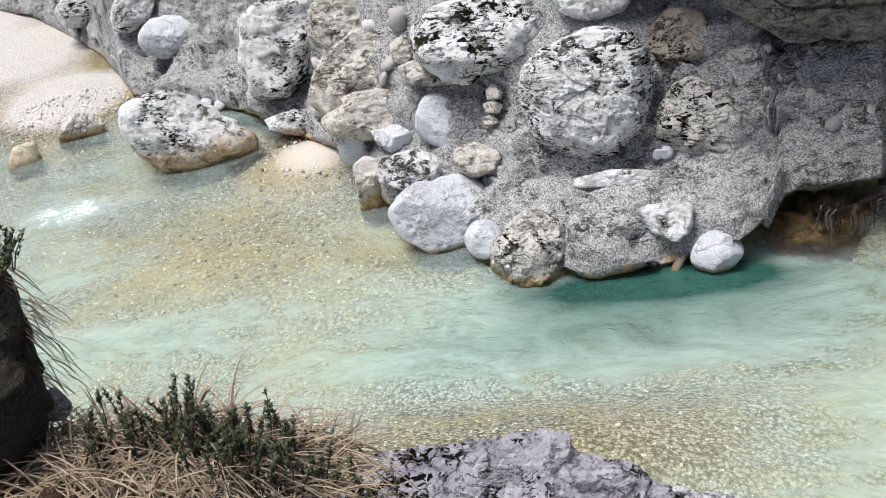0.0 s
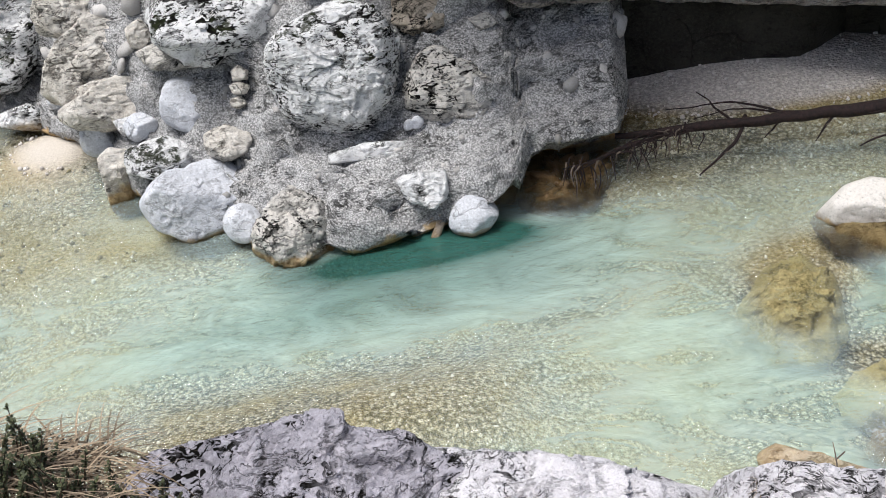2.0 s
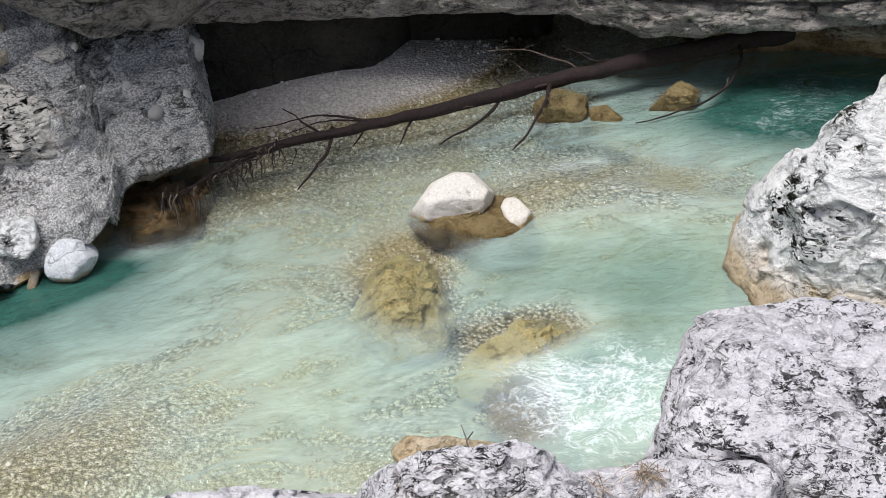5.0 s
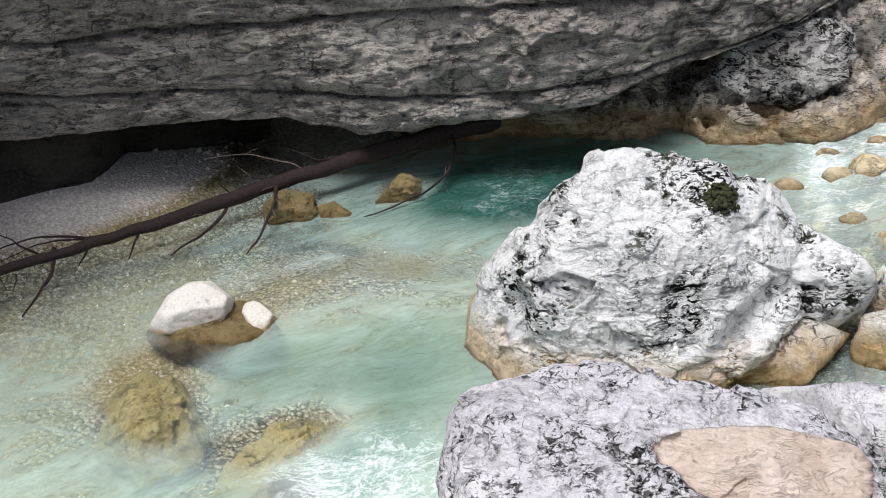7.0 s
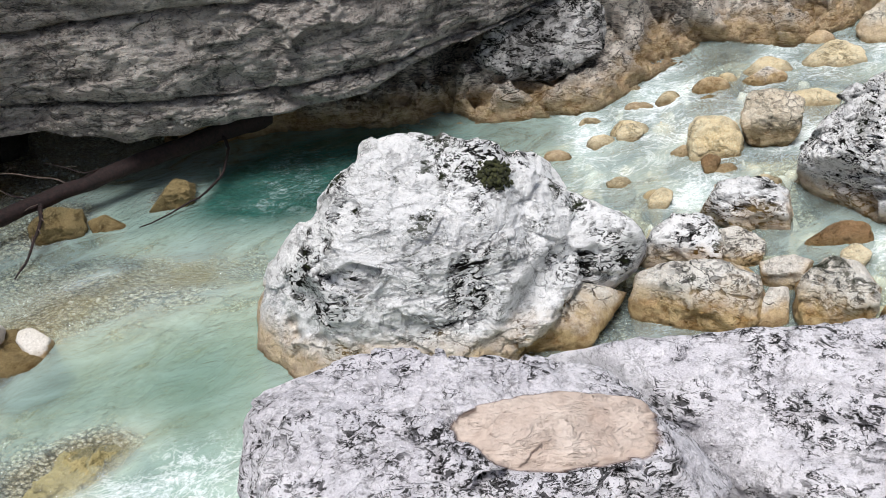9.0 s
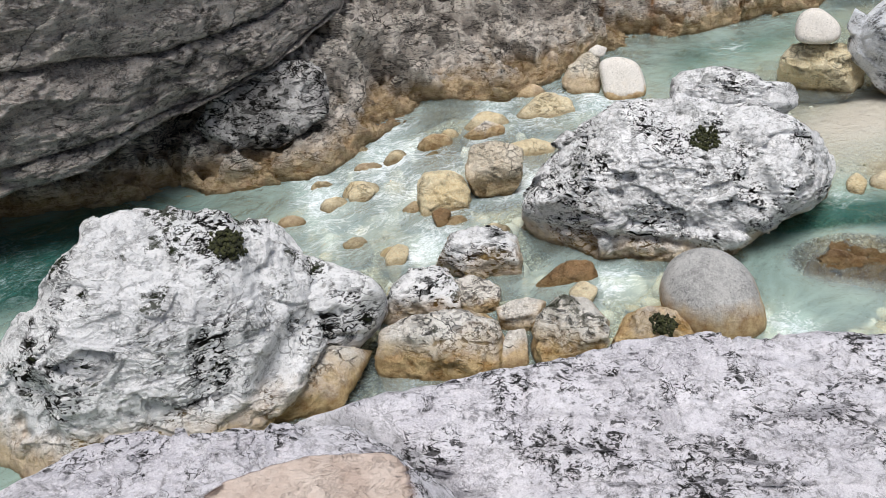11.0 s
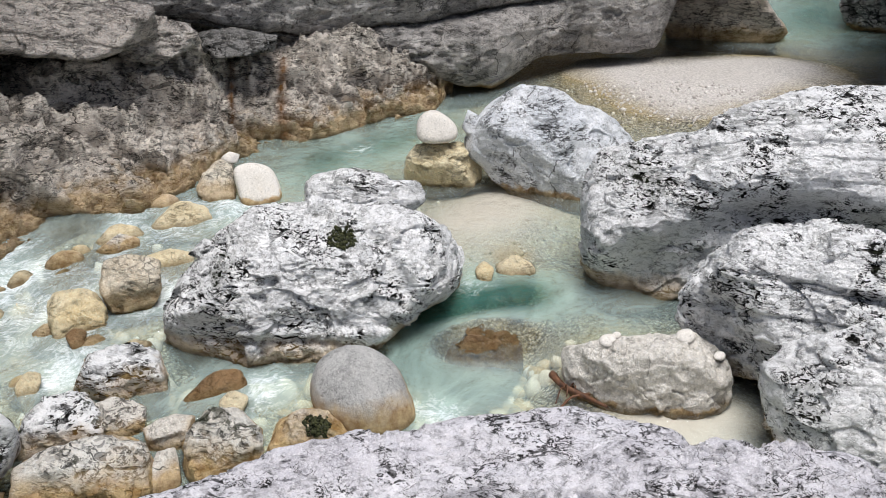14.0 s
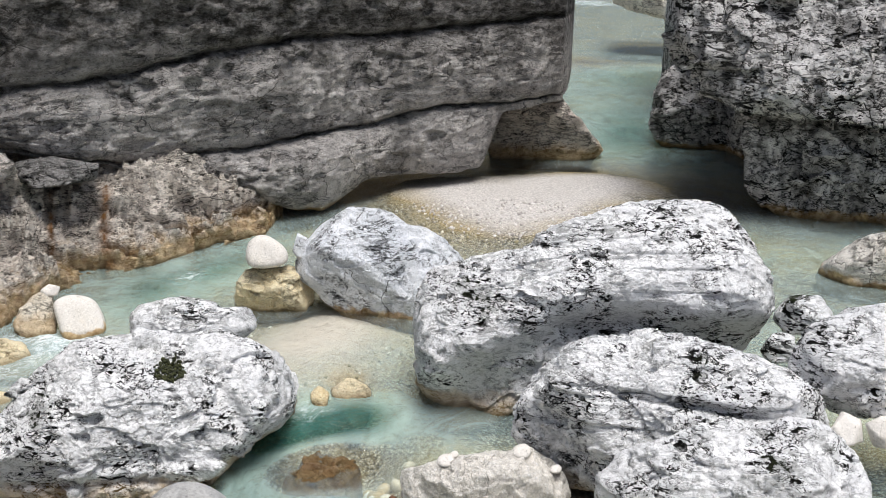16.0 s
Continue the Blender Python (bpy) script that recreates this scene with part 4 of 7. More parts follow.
def boulder(name, label, category, material, m, sides, front, back, seed=1, detail=5, rough=1.0, smoothness=0.0, lean=None, beds=0.0, scar=None, facets=(0.6, 0.88), under=0, group="", kind="", free=False, dents=(), full=2.8):
    """A rock bounded by planes round its sides (angle, distance), broken into facets, weathered and pitted.
    lean: degrees by which its face looks up. beds: depth of the bedding steps. scar: a fresh break (x, z, radii).
    free: the sides are knots (angle, reach) of an outline that may be hollow. dents: hollows of its face (x, z, radii, turn, depth)."""
    d, f = ico(detail)
    d = d + (0, -0.55, 0)  # finer mesh on the weathered face
    d /= np.linalg.norm(d, axis=1)[:, None]
    rng = np.random.default_rng(seed)
    planes = [] if free else [(math.cos(radians(a)) / q, 0, math.sin(radians(a)) / q) for a, q in sides]
    e = radians(rng.uniform(8, 30) if lean is None else lean)
    planes += [(0, -math.cos(e) / front, math.sin(e) / front), (0, 1 / back, 0), (0, -0.4 / front, 0)]
    if under:
        planes.append((0, -math.cos(radians(under)) / (0.92 * front), -math.sin(radians(under)) / (0.92 * front)))
    planes = np.array(planes)
    power = 5.5 if smoothness else 13.0

    def reach(ways):
        total = ((ways @ planes.T).clip(0) ** power).sum(1)
        if free:
            turn = np.degrees(np.arctan2(ways[:, 2], ways[:, 0]))
            turn = turn + 4.0 * fbm(np.stack([turn / 14, 0 * turn, 0 * turn + seed], 1), 2, seed)
            knots = sorted(sides)
            wide = sum(np.interp(turn + k, [q[0] for q in knots], [q[1] for q in knots], period=360) for k in (-5, 0, 5)) / 3
            round_ = (np.hypot(ways[:, 0], ways[:, 2]) / wide) ** full + (np.abs(ways[:, 1]) / np.where(ways[:, 1] < 0, front * 1.08, back)) ** full
            total = total + round_ ** (power / full)
        return total ** (-1 / power)

    coarse = ico(3)[0]
    hull = coarse * reach(coarse)[:, None]
    size = float(np.median(np.linalg.norm(hull, axis=1)))
    if not smoothness:
        extra = rng.normal(size=(10, 3)) * (1, 0.8, 1)
        extra[:, 1] = -np.abs(extra[:, 1])
        extra /= np.linalg.norm(extra, axis=1)[:, None]
        far = (hull @ extra.T).max(0)
        face = np.abs(extra[:, 1])
        cut = rng.uniform(*facets, len(far)) * face + 0.96 * (1 - face)
        planes = np.r_[planes, extra / (far * cut)[:, None]]
        power = 34.0
    p = d * reach(d)[:, None]
    w = p / size
    rim = 1 - 0.4 * smooth(0.8, 1.0, np.hypot(d[:, 0], d[:, 2]))
    n = 0.05 * fbm(w * 1.3 + seed, 3, seed) * (rough if smoothness else 0.6)
    if smoothness and rough > 1.5:
        n += 0.12 * fbm(w * 1.9 + seed, 4, seed + 3) + 0.06 * fbm(w * 4, 3, seed + 4, ridged=True) + 0.05 * chips(w * 2.2, seed + 5)
    if not smoothness:
        n += rough * 0.04 * fbm(w * 2.9, 4, seed + 5, ridged=True)
        n += rough * 0.1 * chips(w * (1.7, 1.7, 2.2), seed + 7)
        if detail > 4:
            n += rough * (0.03 * chips(p * (2.9, 2.9, 4.0), seed + 17) + 0.014 * chips(p * (7, 7, 11), seed + 27)) / max(size, 0.5)
            n += rough * 0.03 * fbm(p * 6, 4, seed + 31, ridged=True) / max(size, 0.6)
            if detail > 7:
                n += 0.05 * chips(p * (1.5, 1.5, 2.8), seed + 37, 0.2) / size
            hole = fbm(p * 4.5 + 7, 3, seed + 47)
            n -= rough * 0.018 * smooth(0.28, 0.42, hole) / max(size, 0.6)
        if beds:
            way = Vector(rng.normal(size=3) * (0.25, 0.35, 0.1) + (0, 0, 1)).normalized()
            h = p @ np.array(way[:]) * (4.2 if size < 1.6 else 1.3) + (0.15 if size < 1.6 else 0.4) * fbm(w * 1.8, 3, seed + 41)
            n += beds * (smooth(0.0, 0.14, h % 1.0) * (1 - 0.8 * (h % 1.0)) - 0.4) * smooth(-0.5, 0.1, fbm(w * 1.1, 2, seed + 43))
    p = p + d * (n * rim * size)[:, None]
    for cx, cz, rx, rz, turn, deep in dents:
        c, s_ = math.cos(radians(turn)), math.sin(radians(turn))
        u, v = ((p[:, 0] - cx) * c + (p[:, 2] - cz) * s_) / rx, ((p[:, 2] - cz) * c - (p[:, 0] - cx) * s_) / rz
        p[:, 1] += deep * np.exp(-(u * u + v * v) ** 1.5) * smooth(0.25, -0.15, p[:, 1] / front)
    mw = np.array(m)
    world_p = p @ mw[:3, :3].T + mw[:3, 3]
    attrs = {"above": world_p[:, 2] - water_level(world_p[:, 0], world_p[:, 1])}
    if scar:
        u = np.hypot((p[:, 0] - scar[0]) / scar[2], (p[:, 2] - scar[1]) / scar[3]) + 0.4 * fbm(p * 2.2, 4, seed + 90)
        inside = smooth(1.02, 0.96, u) * (p[:, 1] < 0.2)
        p[:, 1] += 0.05 * inside - 0.75 * inside * (p[:, 1] - np.median(p[inside > 0.5, 1]))
        attrs["scar"] = inside
    ob = new(name, mesh_from(name, p, f, MATS[material], attrs))
    ob.matrix_world = m
    return tagged(ob, label, category, group, kind)


ground_and_water()
rock_sheet("bank", "grey conglomerate bank with a ledge over the pool", BANK_EDGE, BANK_RISE, MATS["bank"], 3, 440, 250, 0.14, 0.27, BANK_LIFT)
rock_sheet("wall_foot", "warm grey water-worn limestone slope at the wall foot", WALL_EDGE, WALL_RISE, MATS["wall_tan"], 8, 420, 200, 0.42, 0.42, None, 0.28, (0.25, -0.3, 1.2))
rock_sheet("cliff_back", "cliff behind the undercut, coloured dark for its shade", ((3.9, 13.4), (6.5, 18.5), (11, 19), (16, 16), (19, 11.5), (21, 6)), ((0, -1), (0.2, 3), (0.3, 9), (1, 14)), MATS["cave"], 12, 120, 60, 0.4, 0.3)
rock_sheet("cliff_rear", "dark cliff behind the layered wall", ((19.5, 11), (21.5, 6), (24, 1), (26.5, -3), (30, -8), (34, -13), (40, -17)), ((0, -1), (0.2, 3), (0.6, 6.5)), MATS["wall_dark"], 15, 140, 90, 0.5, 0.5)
bedded_wall("cliff_wall", "grey layered limestone cliff with dark streaks", CLIFF_PLAN, CLIFF_SEAMS, CLIFF_BULGE, MATS["wall_shade"], 31)
# face carried up unseen to 10.5, to block sky from bank and undercut
bedded_wall("cliff_overhang", "bulging grey limestone overhang above a dark undercut", OVERHANG_PLAN, OVERHANG_SEAMS, OVERHANG_BULGE, MATS["wall"], 140, 10.5, OVERHANG_LEAN, (6.0, 0.5), 0.14, 520, 60, 0.09, 0.12)
rock_sheet("cliff_far_bank", "rough dark grey cliff of broken limestone", RIGHT_EDGE, RIGHT_RISE, MATS["wall_grey"], 37, 200, 120, 0.4, 0.6)
boulder("boulder", "large round cream limestone boulder cemented in the bank", "boulder", "white_foot", pose(1.83, 12.78, 1.49, -19.5, 10.2, -11.6),
        ((-178, 0.89), (-152, 0.86), (-118, 0.84), (-83, 0.86), (-46, 0.76), (-11, 0.80), (18, 0.85), (39, 0.82), (76, 0.84), (112, 0.71), (142, 0.76)),
        front=0.56, back=0.56, seed=3, detail=7, free=True, full=4.0, rough=0.7, lean=24, facets=(0.74, 0.95))
boulder("boulder", "pitted grey boulder half sunk in the bank", "boulder", "pitted", pose(3.15, 12.29, 1.09, -21.3, 8.0, -17.5),
        ((-152, 0.71), (-131, 0.63), (-92, 0.50), (-42, 0.61), (-14, 0.64), (18, 0.37), (83, 0.27), (113, 0.54), (155, 0.53)),
        front=0.3, back=0.28, seed=4, detail=6, free=True, full=4.0, lean=26, facets=(0.7, 0.92))
boulder("boulder", "blocky pale boulder with dark lichen high on the bank", "boulder", "white", pose(0.59, 14.22, 2.04, -15.8, 11.9, -5.6),
        ((-159, 0.795), (-110, 0.646), (-73, 0.547), (-42, 0.613), (8, 0.818), (97, 0.481), (129, 0.605)),
        front=0.50, back=0.50, seed=5, detail=5)
boulder("boulder", "fissured white rock rib on the bank", "boulder", "white_foot", pose(-2.59, 19.16, 1.21, -14.4, 14.6, 4.1),
        ((-178, 0.698), (-162, 0.780), (-91, 1.00), (-49, 0.731), (-25, 0.685), (6, 0.782), (97, 0.822), (126, 0.764)),
        front=0.74, back=0.74, seed=6, detail=5)
boulder("boulder", "tan and white angular boulder on the bank", "boulder", "cream", pose(-1.22, 16.00, 1.31, -16.8, 14.0, 0.3),
        ((-128, 0.737), (-81, 0.550), (-26, 0.520), (51, 0.716), (67, 0.656), (130, 0.483), (169, 0.581)),
        front=0.53, back=0.53, seed=7, detail=5)
boulder("boulder", "pale cracked rock below the bank", "boulder", "cream", pose(-1.07, 15.27, 0.88, -19.1, 14.2, -0.7),
        ((-115, 0.487), (-90, 0.347), (-67, 0.344), (-6, 0.559), (81, 0.424), (122, 0.310), (142, 0.487)),
        front=0.40, back=0.40, seed=8, detail=5)
boulder("stone", "square slate-grey stone set in the bank", "stone", "grey", pose(-0.02, 14.05, 1.03, -19.8, 12.9, -4.4),
        ((-142, 0.39), (-90, 0.37), (-36, 0.32), (24, 0.38), (77, 0.38), (129, 0.41), (163, 0.36)),
        front=0.22, back=0.2, seed=9, detail=5, rough=0.3, free=True, full=6.0, lean=25, facets=(0.6, 0.86))
boulder("stone", "smooth grey stone on the bank", "stone", "grey", pose(-1.37, 15.27, 0.46, -20.5, 14.8, -0.2),
        ((-179, 0.226), (-125, 0.279), (-73, 0.282), (-7, 0.247), (48, 0.249), (114, 0.294)),
        front=0.29, back=0.29, seed=10, detail=5, rough=0.5, free=True, full=6.0, lean=34, facets=(0.56, 0.82))
boulder("stone", "smooth pale stone on the bank", "stone", "grey", pose(-0.72, 14.50, 0.73, -20.5, 14.0, -2.2),
        ((-102, 0.201), (-74, 0.165), (11, 0.257), (60, 0.194), (129, 0.196), (169, 0.224)),
        front=0.23, back=0.23, seed=11, detail=5, rough=0.5, free=True, full=6.0, lean=34, facets=(0.56, 0.82))
boulder("stone", "rounded cream rock at the water edge", "stone", "cream", pose(-1.16, 14.29, 0.24, -22.6, 14.9, -1.3),
        ((-167, 0.221), (-132, 0.463), (-70, 0.666), (14, 0.194), (81, 0.333), (128, 0.346)),
        front=0.36, back=0.36, seed=12, detail=5, under=28)
boulder("stone", "rough grey stone above the water edge", "stone", "white", pose(-0.55, 13.76, 0.52, -22.3, 13.9, -3.2),
        ((-174, 0.445), (-102, 0.274), (-74, 0.240), (-12, 0.478), (61, 0.307), (109, 0.250)),
        front=0.36, back=0.36, seed=13, detail=5)
boulder("boulder", "smooth bluish-grey faceted boulder at the water edge", "boulder", "grey", pose(-0.27, 12.77, 0.22, -24.9, 13.6, -5.1),
        ((-164, 0.64), (-125, 0.49), (-79, 0.50), (-52, 0.52), (6, 0.50), (29, 0.82), (48, 0.67), (107, 0.43), (166, 0.63), (178, 0.72)),
        front=0.5, back=0.49, seed=14, detail=6, rough=0.3, free=True, full=6.0, lean=38, facets=(0.58, 0.84))
boulder("stone", "small bluish-grey stone at the water edge", "stone", "grey", pose(0.21, 11.90, 0.17, -26.4, 12.7, -7.2),
        ((-129, 0.22), (-66, 0.24), (13, 0.23), (58, 0.25), (124, 0.26), (165, 0.24)),
        front=0.27, back=0.25, seed=15, detail=5, rough=0.3, free=True, full=6.0, lean=30, facets=(0.58, 0.84))
boulder("boulder", "pitted white and pink rock at the water edge", "boulder", "pitted", pose(0.77, 11.49, 0.15, -27.4, 11.5, -9.8),
        ((-150, 0.56), (-126, 0.53), (-72, 0.49), (-33, 0.51), (6, 0.49), (59, 0.41), (97, 0.47), (150, 0.37)),
        front=0.48, back=0.48, seed=16, detail=6, rough=1.0, free=True, full=4.0, lean=30, facets=(0.66, 0.9))
boulder("stone", "pale rounded stone resting on the ledge", "stone", "cream", pose(0.33, 13.16, 0.73, -22.3, 12.5, -6.4),
        ((-175, 0.291), (-116, 0.226), (-66, 0.203), (11, 0.312), (69, 0.204), (114, 0.219)),
        front=0.26, back=0.26, seed=17, detail=5)
boulder("stone", "white rough stone in the ledge", "stone", "white", pose(2.31, 11.03, 0.43, -26.6, 8.4, -15.9),
        ((-150, 0.258), (-111, 0.203), (-55, 0.244), (9, 0.264), (94, 0.187), (110, 0.210)),
        front=0.25, back=0.25, seed=18, detail=5)
boulder("stone", "bluish-grey stone beside the deep pool", "stone", "grey", pose(2.73, 10.66, 0.12, -28.2, 7.2, -18.0),
        ((-160, 0.31), (-140, 0.31), (-48, 0.25), (7, 0.29), (59, 0.23), (154, 0.23)),
        front=0.26, back=0.26, seed=19, detail=5, rough=0.3, free=True, full=6.0, lean=36, facets=(0.58, 0.84))
boulder("stone", "small white pebble stone at the edge", "stone", "white", pose(2.35, 10.81, 0.02, -28.7, 8.0, -16.4),
        ((-118, 0.329), (-19, 0.044), (67, 0.068), (156, 0.046)),
        front=0.10, back=0.10, seed=20, detail=3)
boulder("stone", "small white cobble in the bank", "stone", "cream", pose(0.71, 13.55, 1.44, -19.0, 11.9, -6.9),
        ((-165, 0.104), (-85, 0.085), (-9, 0.109), (55, 0.092), (128, 0.096)),
        front=0.11, back=0.11, seed=21, detail=4)
boulder("stone", "small white cobble in the bank", "stone", "cream", pose(0.66, 13.44, 1.29, -19.7, 11.9, -6.9),
        ((-153, 0.107), (-90, 0.076), (-26, 0.109), (68, 0.081), (114, 0.085)),
        front=0.10, back=0.10, seed=22, detail=4)
boulder("stone", "small white cobble in the bank", "stone", "cream", pose(0.59, 13.38, 1.13, -20.4, 12.1, -6.8),
        ((-172, 0.095), (-105, 0.076), (-53, 0.078), (35, 0.087), (109, 0.070)),
        front=0.09, back=0.09, seed=23, detail=4)
boulder("stone", "flat pale stone in the bank", "stone", "cream", pose(4.14, 12.30, 0.75, -22.1, 6.6, -21.1),
        ((-161, 0.193), (-90, 0.106), (-36, 0.128), (31, 0.174), (116, 0.090)),
        front=0.09, back=0.09, seed=24, detail=4)
boulder("stone", "small pale knob of rock in the bank", "stone", "pitted", pose(4.49, 12.33, 0.81, -21.7, 6.2, -22.3),
        ((-170, 0.118), (-103, 0.102), (-36, 0.109), (57, 0.103), (112, 0.105)),
        front=0.10, back=0.10, seed=25, detail=4)
boulder("boulder", "tan pitted block in the bank", "boulder", "pitted_tan", pose(3.08, 13.07, 1.88, -17.2, 8.8, -15.9),
        ((-173, 0.349), (-120, 0.360), (-90, 0.333), (-45, 0.361), (9, 0.324), (90, 0.328), (144, 0.342)),
        front=0.22, back=0.22, seed=26, detail=5)
boulder("stone", "flat grey stone slab on the ledge", "stone", "grey", pose(2.51, 12.13, 0.77, -23.1, 8.8, -15.3),
        ((-135, 0.125), (-84, 0.052), (23, 0.171), (92, 0.047)),
        front=0.08, back=0.08, seed=27, detail=4, rough=0.5, free=True, full=6.0, lean=34, facets=(0.56, 0.82))
boulder("boulder", "white rounded boulder standing in the shallows", "boulder", "white_foot", pose(-4.45, 17.82, 0.40, -17.5, 14.5, 9.5),
        ((-165, 0.87), (-131, 0.74), (-84, 0.77), (-44, 1.03), (-11, 1.46), (-2, 1.34), (12, 0.78), (49, 0.59), (104, 0.68), (146, 0.94), (170, 1.12)),
        front=0.76, back=0.76, seed=28, detail=6, free=True, full=3.0, lean=40, rough=0.7, facets=(0.75, 0.96))
boulder("stone", "low white stone at the beach edge", "stone", "cream", pose(-6.91, 20.31, 0.07, -16.1, 15.9, 14.3),
        ((-99, 0.530), (-77, 0.504), (9, 0.402), (77, 0.236), (124, 0.262), (178, 0.402)),
        front=0.34, back=0.34, seed=29, detail=5, under=28)
boulder("stone", "small dark stone under the bank", "stone", "grey", pose(-4.16, 20.17, 0.00, -16.7, 13.7, 7.6),
        ((-159, 0.134), (-90, 0.112), (-20, 0.124), (58, 0.120), (132, 0.113)),
        front=0.16, back=0.16, seed=30, detail=4, rough=0.5, free=True, full=6.0, lean=34, facets=(0.56, 0.82))
boulder("boulder", "grey weathered rock on the bank", "boulder", "white", pose(-8.51, 28.15, 0.91, -10.1, 13.9, 14.4),
        ((-150, 0.694), (-82, 0.523), (-61, 0.470), (-9, 0.561), (90, 0.533), (143, 0.460)),
        front=0.52, back=0.52, seed=31, detail=5)
boulder("boulder", "grey weathered rock on the bank", "boulder", "white", pose(-6.14, 23.63, 1.47, -10.8, 13.5, 12.0),
        ((-172, 0.478), (-96, 0.537), (-52, 0.381), (-14, 0.403), (81, 0.476), (159, 0.353)),
        front=0.41, back=0.41, seed=32, detail=5)
boulder("boulder", "flat blue-grey rock face on the bank", "boulder", "grey", pose(-5.18, 22.54, 0.93, -12.7, 13.5, 9.9),
        ((-172, 0.759), (-111, 0.482), (-88, 0.372), (-40, 0.671), (44, 0.554), (84, 0.438), (124, 0.484)),
        front=0.30, back=0.30, seed=33, detail=5, rough=0.5, free=True, full=6.0, lean=34, facets=(0.56, 0.82))
boulder("stone", "ochre stone barely under water", "stone", "ochre", pose(-7.77, 19.38, 0.08, -16.6, 17.1, 16.8),
        ((-104, 0.474), (-58, 0.390), (21, 0.241), (109, 0.128), (166, 0.214)),
        front=0.25, back=0.25, seed=34, detail=4, smoothness=1.0, rough=1.9)
boulder("boulder", "dark tan rock high on the bank", "boulder", "cream", pose(-1.24, 16.69, 2.10, -13.4, 11.4, 1.6),
        ((-165, 0.588), (-104, 0.579), (-57, 0.399), (-38, 0.447), (37, 0.603), (90, 0.462), (157, 0.446)),
        front=0.33, back=0.33, seed=35, detail=5)
boulder("boulder", "grey lichen-covered rock high on the bank", "boulder", "white", pose(2.13, 13.63, 2.51, -14.4, 8.3, -11.0),
        ((-159, 0.465), (-102, 0.369), (-70, 0.381), (-2, 0.509), (90, 0.296)),
        front=0.28, back=0.28, seed=36, detail=5)
boulder("boulder", "smooth bright white stone on an ochre rock base", "boulder", "chalk", pose(6.39, 8.50, 0.15, -28.8, 1.9, -37.8),
        ((-126, 0.570), (-99, 0.531), (-71, 0.542), (-22, 0.395), (41, 0.317), (83, 0.265), (114, 0.259), (142, 0.327)),
        front=0.29, back=0.29, seed=40, detail=5, rough=0.35, under=28)
boulder("stone", "small bright white stone on the ochre base", "stone", "chalk", pose(6.72, 7.97, 0.08, -29.6, 0.4, -40.2),
        ((-164, 0.119), (-96, 0.388), (-36, 0.284), (41, 0.106), (90, 0.094), (148, 0.108)),
        front=0.11, back=0.11, seed=41, detail=4, rough=0.35)
boulder("rock_base", "low ochre algae-covered rock at the water surface", "rock", "mud", pose(6.38, 8.29, -0.02, -90.0, -0.0, -27.6),
        ((-144, 0.33), (-81, 0.55), (-48, 0.73), (-34, 0.83), (-9, 0.65), (27, 0.47), (107, 0.66), (135, 0.82), (153, 0.79), (173, 0.59)),
        front=0.07, back=0.35, seed=42, detail=6, lean=0, rough=1.4, free=True, full=3.0)
boulder("submerged_rock", "olive algae-covered rock under clear water", "rock", "algae", pose(5.03, 7.77, -0.3, -90.0, -0.0, -27.6),
        ((-124, 0.65), (-108, 0.93), (-99, 0.78), (-73, 0.73), (-45, 0.56), (0, 0.42), (38, 0.53), (69, 0.64), (84, 1.05), (100, 1.08), (125, 0.55), (156, 0.41)),
        front=0.27, back=0.35, seed=43, detail=6, lean=0, rough=1.6, free=True, full=2.4)
boulder("submerged_rock", "olive algae-covered rock under clear water", "rock", "algae", pose(5.30, 6.26, -0.31, -90.0, -0.0, -27.6),
        ((-161, 0.73), (-139, 0.61), (-100, 0.31), (-53, 0.40), (-20, 0.60), (3, 0.68), (36, 0.71), (66, 0.57), (84, 0.33), (120, 0.25), (160, 0.39), (178, 0.75)),
        front=0.29, back=0.35, seed=44, detail=6, lean=0, rough=1.6, free=True, full=2.4)
boulder("boulder", "ochre and cream rock below the near bank", "boulder", "cream_tan", pose(3.74, 5.63, -0.07, -42.0, 1.4, -34.4),
        ((-157, 0.297), (-88, 0.421), (-31, 0.483), (80, 0.121), (123, 0.253)),
        front=0.28, back=0.28, seed=45, detail=5, under=28)
boulder("submerged_rock", "ochre wet rock under the rapid", "rock", "ochre", pose(4.59, 5.47, -0.3, -90.0, -0.0, -27.6),
        ((-162, 0.21), (-80, 0.35), (-60, 0.55), (-47, 0.43), (15, 0.25), (78, 0.30), (103, 0.45), (129, 0.45), (156, 0.33)),
        front=0.26, back=0.35, seed=46, detail=5, lean=0, rough=1.6, free=True, full=2.6)
boulder("stone", "brown stone under the fallen log", "stone", "mud", pose(8.86, 9.38, 0.08, -25.0, 6.9, -47.3),
        ((-174, 0.348), (-97, 0.495), (-79, 0.480), (7, 0.322), (85, 0.199), (126, 0.227)),
        front=0.27, back=0.27, seed=47, detail=5, under=28)
boulder("stone", "brown stone under the fallen log", "stone", "mud", pose(9.16, 8.96, 0.03, -25.2, 6.0, -49.2),
        ((-162, 0.157), (-94, 0.379), (-55, 0.359), (59, 0.106), (105, 0.085)),
        front=0.12, back=0.12, seed=48, detail=4)
boulder("stone", "brown stone in the dark pool", "stone", "mud", pose(10.01, 8.40, 0.10, -24.5, 4.3, -52.7),
        ((-132, 0.434), (-79, 0.452), (-10, 0.206), (67, 0.182), (139, 0.166)),
        front=0.20, back=0.20, seed=49, detail=5, under=28)
